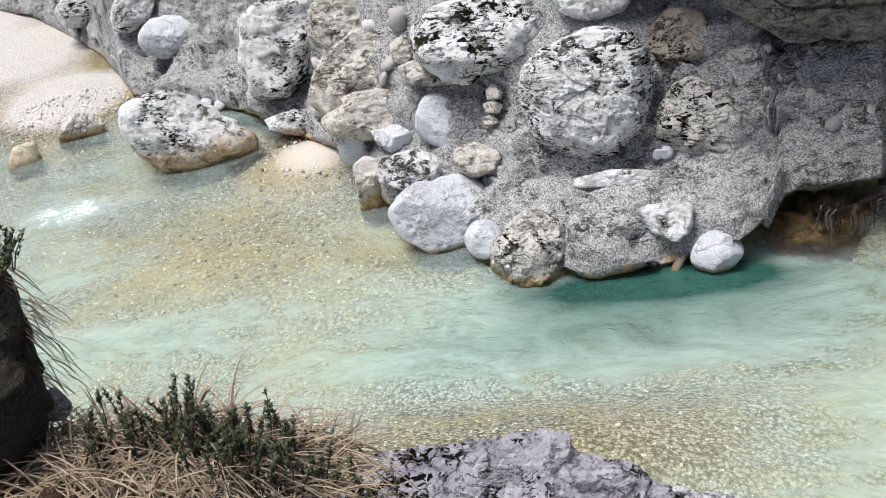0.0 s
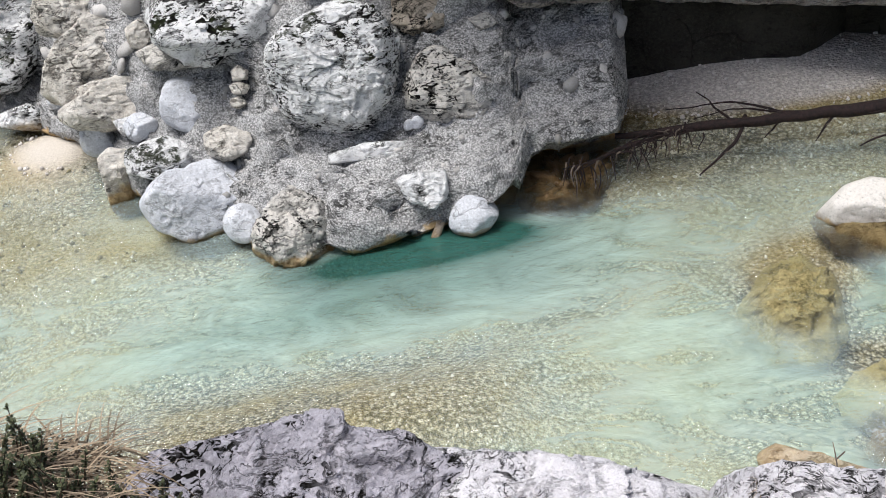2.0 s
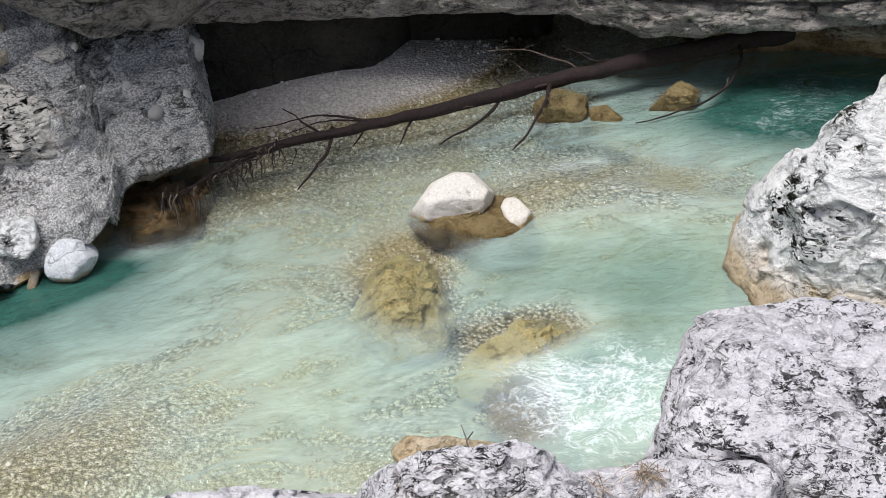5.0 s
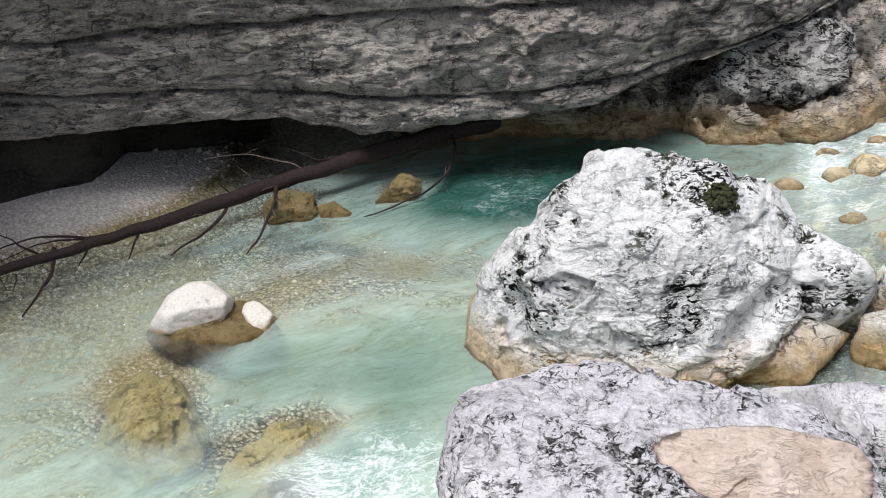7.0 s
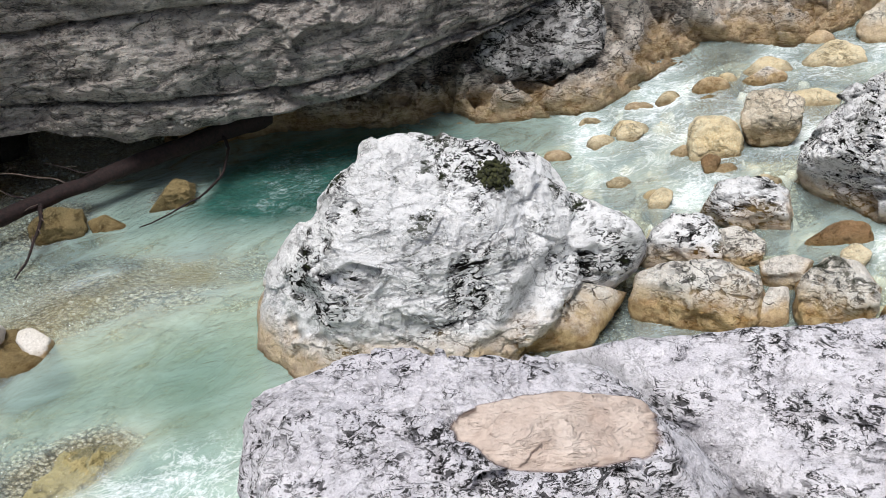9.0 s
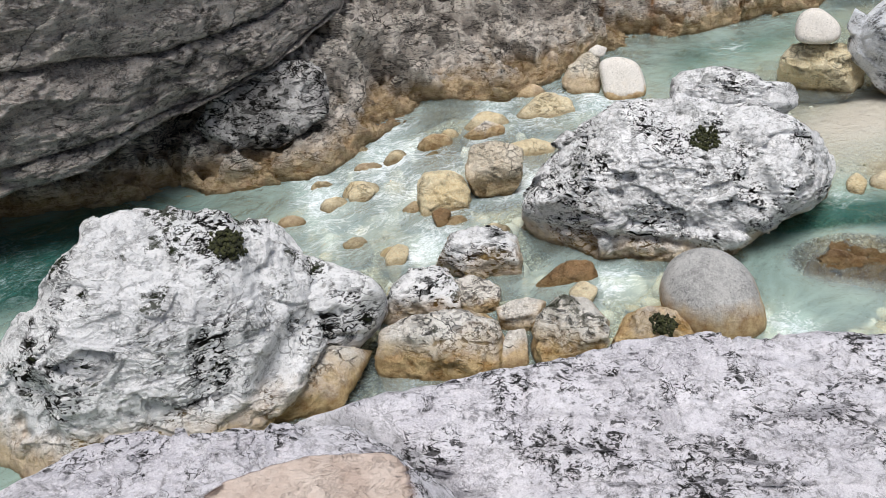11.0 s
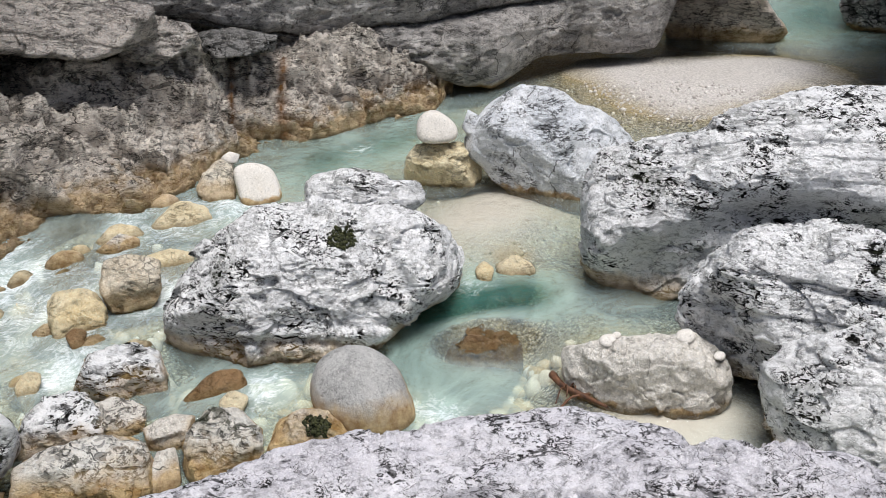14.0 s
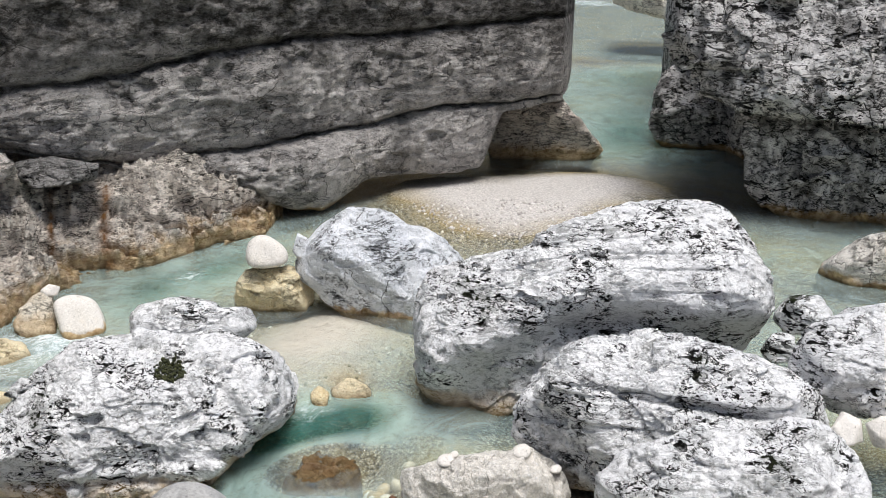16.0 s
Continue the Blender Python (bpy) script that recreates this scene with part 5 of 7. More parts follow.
HUGE_BOULDER = boulder("boulder", "huge white limestone boulder with black lichen and ochre foot", "boulder", "white_foot", pose(8.67, 4.41, 0.56, -29.3, 2.7, -65.3),
        ((-171, 1.67), (-163, 1.80), (-148, 1.85), (-137, 1.95), (-111, 1.69), (-80, 1.45), (-52, 1.43), (-29, 1.47), (-11, 1.63), (2, 1.73), (12, 1.69), (22, 1.57), (32, 1.69), (39, 1.70), (51, 1.35), (69, 1.16), (85, 1.20), (110, 1.20), (126, 1.05), (159, 1.16), (176, 1.38)),
        front=1.2, back=1.09, seed=50, detail=8, rough=0.75, free=True, full=3.6, lean=36, facets=(0.76, 0.95), dents=((-0.9, -0.75, 0.07, 0.06, 0, 0.12), (-1.15, -0.72, 0.06, 0.05, 0, 0.1), (1.15, -0.35, 0.5, 0.16, 50, 0.22), (1.0, 0.55, 0.12, 0.5, 10, 0.14), (-1.2, -0.6, 0.06, 0.06, 0, 0.08)))
boulder("boulder", "ochre sloping foot of the big boulder", "boulder", "band", pose(8.47, 3.08, 0.11, -33.1, -0.7, -70.3),
        ((-90, 0.589), (-69, 0.471), (-41, 0.551), (78, 0.499), (113, 0.175), (141, 0.520)),
        front=0.31, back=0.31, seed=56, detail=5, under=28)
boulder("boulder", "broad white rock with a scalloped tan break", "boulder", "lilac", pose(3.85, 1.84, 2.36, -40.4, 0.9, -66.9),
        ((-178, 1.11), (-172, 1.10), (-100, 0.585), (-78, 0.559), (15, 1.19), (47, 0.907), (60, 0.784), (82, 0.578), (86, 0.584), (94, 0.633), (114, 0.776), (125, 0.890)),
        front=0.61, back=0.61, seed=53, detail=7, lean=35, scar=(0.44, 0.16, 0.47, 0.21))
boulder("boulder", "grey rounded boulder in the stream", "boulder", "white", pose(10.37, 1.99, 0.22, -28.5, 2.3, -80.7),
        ((-141, 0.620), (-82, 0.548), (-82, 0.548), (-6, 0.398), (36, 0.382), (93, 0.293), (126, 0.307), (156, 0.351)),
        front=0.35, back=0.35, seed=60, detail=5, under=28)
boulder("boulder", "pale cracked boulder with an ochre foot", "boulder", "band", pose(9.36, 1.64, 0.18, -31.3, 1.9, -81.5),
        ((-143, 0.776), (-83, 0.611), (-40, 0.752), (14, 0.623), (72, 0.433), (99, 0.343), (119, 0.428), (175, 0.625)),
        front=0.49, back=0.49, seed=61, detail=5, under=28)
boulder("boulder", "ochre stained boulder with dark moss", "boulder", "band", pose(9.46, 0.36, 0.33, -30.7, -1.5, -87.2),
        ((-154, 0.404), (-90, 0.672), (-63, 0.608), (-5, 0.375), (41, 0.387), (85, 0.384), (138, 0.353), (174, 0.361)),
        front=0.39, back=0.39, seed=62, detail=5, under=28)
boulder("stone", "small cracked cream stone", "stone", "cream", pose(9.50, 0.89, 0.20, -31.0, -0.2, -84.9),
        ((-138, 0.322), (-64, 0.398), (7, 0.109), (96, 0.126), (158, 0.119)),
        front=0.16, back=0.16, seed=63, detail=4)
boulder("stone", "cream stone between boulders", "stone", "cream", pose(10.05, 0.88, 0.24, -29.5, -0.2, -85.2),
        ((-169, 0.243), (-117, 0.461), (-75, 0.416), (-10, 0.232), (79, 0.158), (109, 0.130)),
        front=0.23, back=0.23, seed=64, detail=5, under=28)
boulder("stone", "smooth cream stone among the boulders", "stone", "cream", pose(10.43, 1.40, 0.24, -28.5, 1.0, -83.2),
        ((-165, 0.198), (-85, 0.473), (-8, 0.240), (64, 0.167), (101, 0.202)),
        front=0.26, back=0.26, seed=65, detail=5, under=28)
boulder("boulder", "pale boulder in the rapid", "boulder", "white", pose(11.26, 1.42, 0.33, -26.3, 0.9, -83.5),
        ((-148, 0.552), (-97, 0.581), (-54, 0.626), (11, 0.413), (66, 0.324), (100, 0.297), (156, 0.440)),
        front=0.37, back=0.37, seed=66, detail=5, under=28)
MOSSY_STONE = boulder("boulder", "cream stone with dark moss on top", "boulder", "band", pose(9.59, -0.52, 0.35, -30.3, -3.8, -91.2),
        ((-127, 0.547), (-101, 0.504), (-59, 0.536), (37, 0.293), (84, 0.234), (111, 0.252), (153, 0.338)),
        front=0.30, back=0.30, seed=67, detail=5, under=28)
boulder("boulder", "smooth speckled grey egg-shaped boulder", "boulder", "granite", pose(9.97, -1.07, 0.56, -28.3, -4.8, -93.8),
        ((-160, 0.49), (-123, 0.52), (-90, 0.56), (-57, 0.63), (-37, 0.63), (-17, 0.54), (7, 0.47), (40, 0.46), (74, 0.48), (105, 0.53), (135, 0.56), (158, 0.53)),
        front=0.49, back=0.49, seed=68, detail=6, smoothness=1.0, free=True, full=2.2, lean=35)
boulder("stone", "wet dark brown stone under the boulder", "stone", "brown", pose(10.97, 0.36, 0.28, -27.0, -1.3, -87.7),
        ((-113, 0.427), (-69, 0.406), (22, 0.225), (92, 0.120), (128, 0.154)),
        front=0.17, back=0.17, seed=69, detail=5, smoothness=1.0, rough=1.9)
boulder("stone", "ochre wet stone among the boulders", "stone", "ochre", pose(10.44, 0.24, 0.31, -28.4, -1.7, -88.0),
        ((-154, 0.146), (-82, 0.393), (-27, 0.137), (66, 0.112), (126, 0.110)),
        front=0.13, back=0.13, seed=70, detail=4, smoothness=1.0, rough=1.9)
boulder("stone", "ochre stone in the white water", "stone", "ochre", pose(13.00, 2.16, 0.29, -22.6, 1.8, -81.6),
        ((-166, 0.359), (-100, 0.625), (-66, 0.611), (0, 0.371), (45, 0.342), (96, 0.334), (157, 0.361)),
        front=0.34, back=0.34, seed=71, detail=5, smoothness=1.0, rough=1.9)
boulder("boulder", "cream and tan upright stone in the rapid", "boulder", "cream_tan", pose(13.15, 1.49, 0.57, -21.8, 0.8, -84.1),
        ((-153, 0.350), (-102, 0.727), (-26, 0.341), (-5, 0.337), (72, 0.402), (102, 0.397), (169, 0.364)),
        front=0.40, back=0.40, seed=72, detail=5, under=28)
boulder("stone", "ochre stone in the white water", "stone", "ochre", pose(14.47, 2.47, 0.23, -20.7, 2.0, -81.3),
        ((-135, 0.379), (-87, 0.384), (-34, 0.333), (79, 0.094), (125, 0.122)),
        front=0.14, back=0.14, seed=73, detail=4, smoothness=1.0, rough=1.9)
boulder("stone", "ochre stone beside the boulder", "stone", "ochre", pose(14.44, 1.03, 0.44, -20.6, 0.1, -86.2),
        ((-128, 0.415), (-93, 0.416), (-12, 0.278), (77, 0.119), (106, 0.154)),
        front=0.19, back=0.19, seed=74, detail=4, smoothness=1.0, rough=1.9)
boulder("stone", "cream stone under white water", "stone", "cream", pose(15.05, 1.77, 0.44, -19.7, 1.0, -83.8),
        ((-135, 0.421), (-90, 0.426), (-11, 0.228), (74, 0.146), (124, 0.161)),
        front=0.15, back=0.15, seed=75, detail=4)
boulder("stone", "small dark wet stone", "stone", "brown", pose(12.42, 2.09, 0.27, -24.3, 1.8, -81.5),
        ((-160, 0.115), (-90, 0.381), (-16, 0.111), (68, 0.089), (126, 0.095)),
        front=0.10, back=0.10, seed=76, detail=4, smoothness=1.0, rough=1.9)
boulder("stone", "ochre stone under white water", "stone", "ochre", pose(13.25, 3.32, 0.17, -22.8, 3.5, -77.6),
        ((-162, 0.182), (-90, 0.407), (-27, 0.155), (64, 0.132), (124, 0.119)),
        front=0.12, back=0.12, seed=77, detail=4, smoothness=1.0, rough=1.9)
boulder("stone", "ochre stone under water", "stone", "ochre", pose(11.48, 2.50, 0.13, -26.2, 2.9, -79.4),
        ((-164, 0.157), (-84, 0.430), (-16, 0.118), (79, 0.150), (141, 0.112)),
        front=0.11, back=0.11, seed=78, detail=4, smoothness=1.0, rough=1.9)
boulder("stone", "ochre stone at the wall foot", "stone", "ochre", pose(15.93, 0.91, 0.57, -18.4, 0.1, -86.9),
        ((-121, 0.481), (-82, 0.458), (12, 0.324), (79, 0.167), (130, 0.238)),
        front=0.24, back=0.24, seed=79, detail=5, smoothness=1.0, rough=1.9)
boulder("stone", "tan stone beside the white cobble", "stone", "cream_tan", pose(17.03, 0.42, 0.80, -16.8, -0.3, -88.7),
        ((-150, 0.448), (-87, 0.548), (3, 0.223), (99, 0.278), (143, 0.219)),
        front=0.27, back=0.27, seed=80, detail=5, smoothness=1.0, rough=1.9)
boulder("stone", "smooth white cobble at the head of the rapid", "stone", "chalk", pose(16.76, -0.13, 0.82, -17.0, -0.9, -90.4),
        ((-167, 0.309), (-92, 0.573), (-41, 0.536), (20, 0.331), (73, 0.268), (112, 0.317)),
        front=0.32, back=0.32, seed=81, detail=5, smoothness=1.0, rough=0.35)
MOSSY_BOULDER = boulder("boulder", "large white boulder with black lichen pits and moss", "boulder", "white_fine", pose(12.32, -0.78, 0.86, -22.4, -2.8, -92.7),
        ((-163, 1.91), (-157, 1.92), (-146, 1.60), (-131, 1.22), (-107, 1.07), (-79, 1.05), (-57, 1.07), (-37, 1.21), (-21, 1.34), (-10, 1.51), (-3, 1.91), (1, 1.93), (7, 1.78), (17, 1.67), (32, 1.38), (63, 0.94), (98, 0.94), (136, 1.19), (152, 1.30), (171, 1.51), (180, 1.67)),
        front=1.1, back=1.05, seed=90, detail=8, rough=1.0, free=True, full=3.8, lean=52, facets=(0.74, 0.94), dents=((0.95, -0.1, 0.12, 0.8, 25, 0.12), (-0.6, -0.62, 0.9, 0.05, -6, 0.1)))
boulder("boulder", "ochre and cream low rock", "boulder", "ochre", pose(16.85, -3.12, 0.97, -16.5, -3.6, -99.6),
        ((-166, 0.62), (-95, 0.604), (-78, 0.584), (-10, 0.72), (15, 0.62), (63, 0.34), (100, 0.33), (150, 0.5)),
        front=0.5, back=0.46, seed=92, detail=6, under=28, free=True)
boulder("boulder", "slanting bluish-white boulder in the stream", "boulder", "blue", pose(16.50, -4.85, 1.30, -15.2, -2.3, -105.7),
        ((-179, 1.39), (-163, 1.09), (-136, 0.96), (-83, 1.00), (-66, 1.31), (-52, 1.54), (-25, 1.58), (-1, 1.50), (13, 1.21), (56, 0.80), (106, 0.98), (158, 1.25)),
        front=0.85, back=0.81, seed=93, detail=7, rough=0.6, free=True, full=9.0, lean=28, facets=(0.62, 0.86), dents=((0.45, 0.0, 0.12, 0.7, -25, 0.1),))
boulder("boulder", "large angular white limestone slab lying across blocks", "boulder", "white_fine", pose(12.11, -6.41, 1.88, -16.8, -3.8, -116.6),
        ((-173, 2.40), (-154, 2.58), (-144, 2.62), (-138, 2.42), (-131, 2.06), (-126, 1.50), (-115, 0.90), (-86, 0.67), (-40, 1.03), (-29, 1.50), (-20, 1.95), (-4, 2.27), (1, 2.26), (12, 2.18), (21, 2.31), (27, 2.28), (37, 2.15), (51, 1.75), (70, 1.37), (88, 1.10), (123, 1.02), (139, 1.02), (161, 1.64), (173, 2.23)),
        front=1.1, back=0.98, seed=95, detail=8, rough=0.8, lean=42, beds=0.04, free=True, full=4.5, facets=(0.76, 0.95), dents=((-0.7, -0.72, 1.5, 0.32, 24, 0.4), (1.0, -0.42, 1.3, 0.3, -4, 0.45), (-1.7, -1.2, 0.7, 0.4, 20, 0.25)))
boulder("boulder", "large layered white block beside the slab", "boulder", "white_fine", pose(9.63, -5.98, 1.39, -22.3, -5.8, -119.4),
        ((-175, 1.51), (-164, 1.49), (-150, 1.34), (-130, 1.03), (-110, 0.88), (-74, 0.84), (-43, 1.16), (-17, 1.77), (-2, 1.79), (5, 1.68), (16, 1.48), (28, 1.24), (48, 0.98), (66, 0.87), (107, 0.80), (129, 1.02), (148, 1.24), (164, 1.44), (174, 1.47)),
        front=1.0, back=0.94, seed=96, detail=8, beds=0.05, free=True, full=5.0, lean=46, facets=(0.7, 0.92), dents=((-0.9, -0.5, 0.35, 0.9, 18, 0.18), (0.3, 0.1, 1.0, 0.05, -10, 0.12)))
boulder("boulder", "smooth flat white boulder in the pool", "boulder", "cream", pose(14.77, -13.59, 1.29, -13.3, -7.1, -131.0),
        ((-155, 1.29), (-92, 0.719), (-87, 0.709), (-0, 0.976), (85, 0.506), (110, 0.493), (124, 0.612)),
        front=0.65, back=0.65, seed=99, detail=5, under=28)
boulder("boulder", "flat cream gravelly rock with cobbles on top", "boulder", "gravelrock", pose(9.79, -4.10, 0.70, -26.6, -5.2, -110.1),
        ((-160, 0.826), (-113, 0.754), (-93, 0.691), (-67, 0.752), (-58, 0.800), (4, 0.856), (61, 0.584), (93, 0.347), (95, 0.362), (163, 0.893)),
        front=0.60, back=0.60, seed=104, detail=6, lean=50, rough=1.0, under=28)
boulder("submerged_rock", "dark brown rock under water", "rock", "brown", pose(11.08, -2.65, 0.26, -90.0, -0.0, -103.0),
        ((-148, 0.59), (-110, 0.60), (-69, 0.48), (-9, 0.37), (46, 0.44), (75, 0.60), (84, 0.45), (167, 0.36)),
        front=0.3, back=0.35, seed=120, detail=6, lean=0, rough=1.6, free=True, full=2.6)
boulder("stone", "small ochre stone beside the boulder", "stone", "ochre", pose(12.89, -3.01, 0.64, -21.7, -1.4, -102.5),
        ((-158, 0.117), (-90, 0.425), (-11, 0.114), (59, 0.122), (139, 0.120)),
        front=0.13, back=0.13, seed=121, detail=4, smoothness=1.0, rough=1.9)
boulder("stone", "yellow stone under milky water", "stone", "ochre", pose(13.09, -3.49, 0.56, -21.4, -2.0, -104.1),
        ((-153, 0.241), (-90, 0.467), (-10, 0.264), (63, 0.183), (120, 0.207)),
        front=0.22, back=0.22, seed=122, detail=5, smoothness=1.0, rough=1.9)
boulder("boulder", "dark lilac-grey weathered rock on the near bank", "boulder", "lilac_dark", pose(0.04, 3.77, 2.65, -43.4, 15.0, -13.5),
        ((-113, 0.438), (-78, 0.379), (22, 0.845), (66, 0.480), (79, 0.435), (86, 0.423), (109, 0.442), (110, 0.447), (131, 0.609)),
        front=0.49, back=0.49, seed=130, detail=7)
boulder("boulder", "white weathered rock on the near bank", "boulder", "lilac", pose(1.03, 3.38, 2.53, -44.9, 6.3, -22.5),
        ((-147, 0.576), (-85, 0.267), (26, 0.685), (79, 0.292), (87, 0.279), (126, 0.600)),
        front=0.40, back=0.40, seed=131, detail=7)
boulder("boulder", "cracked white rock with a grass tuft on the near bank", "boulder", "lilac", pose(1.94, 2.61, 2.62, -46.4, -0.5, -35.3),
        ((-159, 0.495), (-84, 0.282), (36, 0.449), (56, 0.358), (87, 0.352), (94, 0.381), (134, 0.538), (152, 0.569)),
        front=0.37, back=0.37, seed=132, detail=7)
boulder("boulder", "white cracked rock on the near bank", "boulder", "lilac", pose(2.59, 2.20, 2.62, -45.6, -7.3, -42.0),
        ((-160, 0.409), (-108, 0.245), (-71, 0.196), (50, 0.336), (80, 0.194), (89, 0.181), (112, 0.301)),
        front=0.28, back=0.28, seed=133, detail=6)
boulder("boulder", "broad lilac-white fissured rock slab on the near bank", "boulder", "lilac", pose(5.48, -0.72, 1.66, -37.8, -4.3, -94.5),
        ((-125, 1.92), (-89, 0.670), (-6, 2.20), (67, 1.37), (88, 0.999), (94, 0.890), (95, 0.887), (100, 0.903), (105, 0.941), (111, 1.20)),
        front=0.85, back=0.85, seed=134, detail=7, lean=40, beds=0.05)
boulder("boulder", "low lilac-white rock shoulder beside the fissured slab", "boulder", "lilac", pose(4.93, -2.66, 2.34, -40.0, -5.0, -104.0),
        ((-172, 0.90), (-145, 0.76), (-95, 0.55), (-41, 0.78), (-12, 1.12), (9, 1.04), (26, 0.64), (69, 0.33), (126, 0.44), (143, 0.72), (150, 0.95), (164, 0.95)),
        front=0.5, back=0.6, seed=135, detail=7, lean=40, free=True, full=3.0, facets=(0.8, 0.96))
boulder("cliff_block", "rough grey rock knob under the overhang", "cliff", "wall_grey", pose(14.97, 5.12, 0.79, -18.1, 5.6, -73.1),
        ((-129, 0.947), (-86, 0.568), (-51, 0.571), (-4, 0.849), (56, 0.935), (106, 0.543), (126, 0.508), (146, 0.651)),
        front=0.94, back=2.06, seed=141, detail=6, lean=15, facets=(0.86, 0.98), kind="structure")
boulder("cliff_point", "tan pointed rock spur at the water", "cliff", "wall_tan", pose(27.40, -12.27, 2.01, -7.6, -2.1, -113.8),
        ((-174, 1.15), (-95, 2.02), (-71, 1.86), (-33, 2.00), (41, 1.05), (112, 1.02)),
        front=1.16, back=2.56, seed=146, detail=6, under=28, facets=(0.86, 0.98), kind="structure")
boulder("cliff_far", "pale far rock of the gorge", "cliff", "wall_tan", pose(50.44, -32.62, 7.07, 1.0, -1.3, -122.9),
        ((-103, 3.46), (-96, 3.34), (19, 2.59), (145, 3.10)),
        front=2.43, back=5.34, seed=150, detail=5, facets=(0.86, 0.98), kind="structure")
boulder("cliff_block", "grey block wedged under the cliff layer", "cliff", "wall", pose(18.6, 2.9, 3.0, -8.2, 2.8, -80.3),
        ((-169, 1.22), (-94, 0.520), (-74, 0.624), (16, 1.49), (82, 0.517), (94, 0.517)),
        front=0.87, back=1.91, seed=151, detail=6, facets=(0.86, 0.98), kind="structure")
boulder("cliff_block", "grey block wedged under the cliff layer", "cliff", "wall", pose(19.3, 1.46, 2.62, -10.0, 2.7, -85.8),
        ((-98, 0.408), (-62, 0.400), (31, 0.657), (80, 0.356), (166, 0.533)),
        front=0.47, back=1.03, seed=156, detail=6, facets=(0.86, 0.98), kind="structure")
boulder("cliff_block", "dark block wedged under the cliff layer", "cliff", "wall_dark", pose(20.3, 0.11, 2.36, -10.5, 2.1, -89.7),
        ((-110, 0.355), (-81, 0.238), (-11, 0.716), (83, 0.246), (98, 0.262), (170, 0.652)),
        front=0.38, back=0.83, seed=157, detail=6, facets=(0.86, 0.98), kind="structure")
boulder("cliff_lump", "rough dark grey limestone block at the water", "cliff", "wall_grey", pose(19.11, -17.05, 2.25, -8.4, -5.0, -131.0),
        ((-173, 2.91), (-120, 2.11), (-100, 2.04), (2, 2.12), (77, 1.45), (94, 1.47), (101, 1.65)),
        front=1.78, back=3.92, seed=170, detail=7, lean=40, rough=1.5, under=28, facets=(0.86, 0.98), kind="structure")
boulder("cliff_lump", "pale weathered rock foot at the water", "cliff", "wall_grey", pose(27.52, -17.94, 2.19, -6.6, -3.2, -122.7),
        ((-152, 1.49), (-118, 1.56), (-106, 1.67), (5, 1.29), (39, 1.02), (59, 1.05), (122, 1.66), (167, 1.47)),
        front=1.27, back=2.79, seed=171, detail=6, lean=35, rough=1.6, under=28, facets=(0.86, 0.98), kind="structure")
# mass set behind the beach, black to stand in for the undercut's shade
boulder("cave_wall", "undercut wall coloured black for its shade", "cliff", "cave", pose(6.94, 14.52, 0.49, -19.6, 12.8, -30.7),
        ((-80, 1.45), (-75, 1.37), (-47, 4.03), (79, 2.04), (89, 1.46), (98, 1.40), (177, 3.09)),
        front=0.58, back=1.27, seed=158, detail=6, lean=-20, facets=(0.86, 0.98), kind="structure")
boulder("submerged_rock", "ochre-brown rock under the hanging roots", "rock", "brown", pose(4.11, 11.30, -0.34, -90.0, -0.0, -33.1),
        ((-173, 0.555), (-75, 0.620), (-62, 0.557), (-11, 0.566), (22, 0.674), (89, 0.727), (150, 0.567)),
        front=0.30, back=0.35, seed=160, detail=5, lean=0, rough=2.6)
boulder("boulder", "dark mossy rock stump beside the dry grass", "boulder", "stump", pose(-1.50, 2.60, 4.64, -26.7, 22.8, 19.1),
        ((-177, 0.241), (-87, 0.278), (-17, 0.342), (11, 0.275), (19, 0.261), (81, 0.332), (108, 0.313)),
        front=0.28, back=0.28, seed=161, detail=6)
boulder("soil_mound", "brown earth mound under dry grass", "mound", "soil", pose(-1.27, 2.18, 4.12, -40.6, 23.5, 11.3),
        ((-170, 0.598), (-91, 0.232), (-28, 0.696), (51, 0.531), (70, 0.373), (80, 0.302), (92, 0.274), (98, 0.285)),
        front=0.37, back=0.37, seed=162, detail=5, lean=40)
boulder("stone", "small dark stone beside the grass", "stone", "lilac_dark", pose(-1.35, 2.87, 4.31, -30.3, 20.8, 13.5),
        ((-166, 0.047), (-84, 0.046), (-15, 0.055), (50, 0.046), (105, 0.050)),
        front=0.06, back=0.06, seed=163, detail=4)
boulder("stone", "square grey block in the bank rubble", "stone", "grey", pose(-1.91, 17.18, 0.52, -18.0, 12.1, 2.4),
        ((-157, 0.181), (-78, 0.168), (9, 0.161), (118, 0.151)),
        front=0.17, back=0.17, seed=200, detail=5, rough=0.5, free=True, full=6.0, lean=34, facets=(0.56, 0.82))
boulder("boulder", "pale broken rock in the bank rubble", "boulder", "cream", pose(-0.98, 15.29, 1.02, -18.4, 11.3, -0.0),
        ((-156, 0.463), (-92, 0.232), (-58, 0.341), (27, 0.433), (98, 0.227), (103, 0.233)),
        front=0.33, back=0.33, seed=201, detail=5)
boulder("stone", "dark weathered rock at the beach edge", "stone", "white", pose(-2.54, 17.66, 0.20, -18.5, 12.7, 4.0),
        ((-144, 0.360), (-98, 0.174), (-54, 0.294), (65, 0.219), (107, 0.206)),
        front=0.26, back=0.26, seed=202, detail=5)
boulder("boulder", "flat layered rock on the bank", "boulder", "pitted", pose(0.06, 14.52, 1.58, -17.2, 10.2, -3.4),
        ((-135, 0.392), (-90, 0.189), (-72, 0.237), (57, 0.328), (76, 0.216), (109, 0.239)),
        front=0.30, back=0.30, seed=203, detail=5)
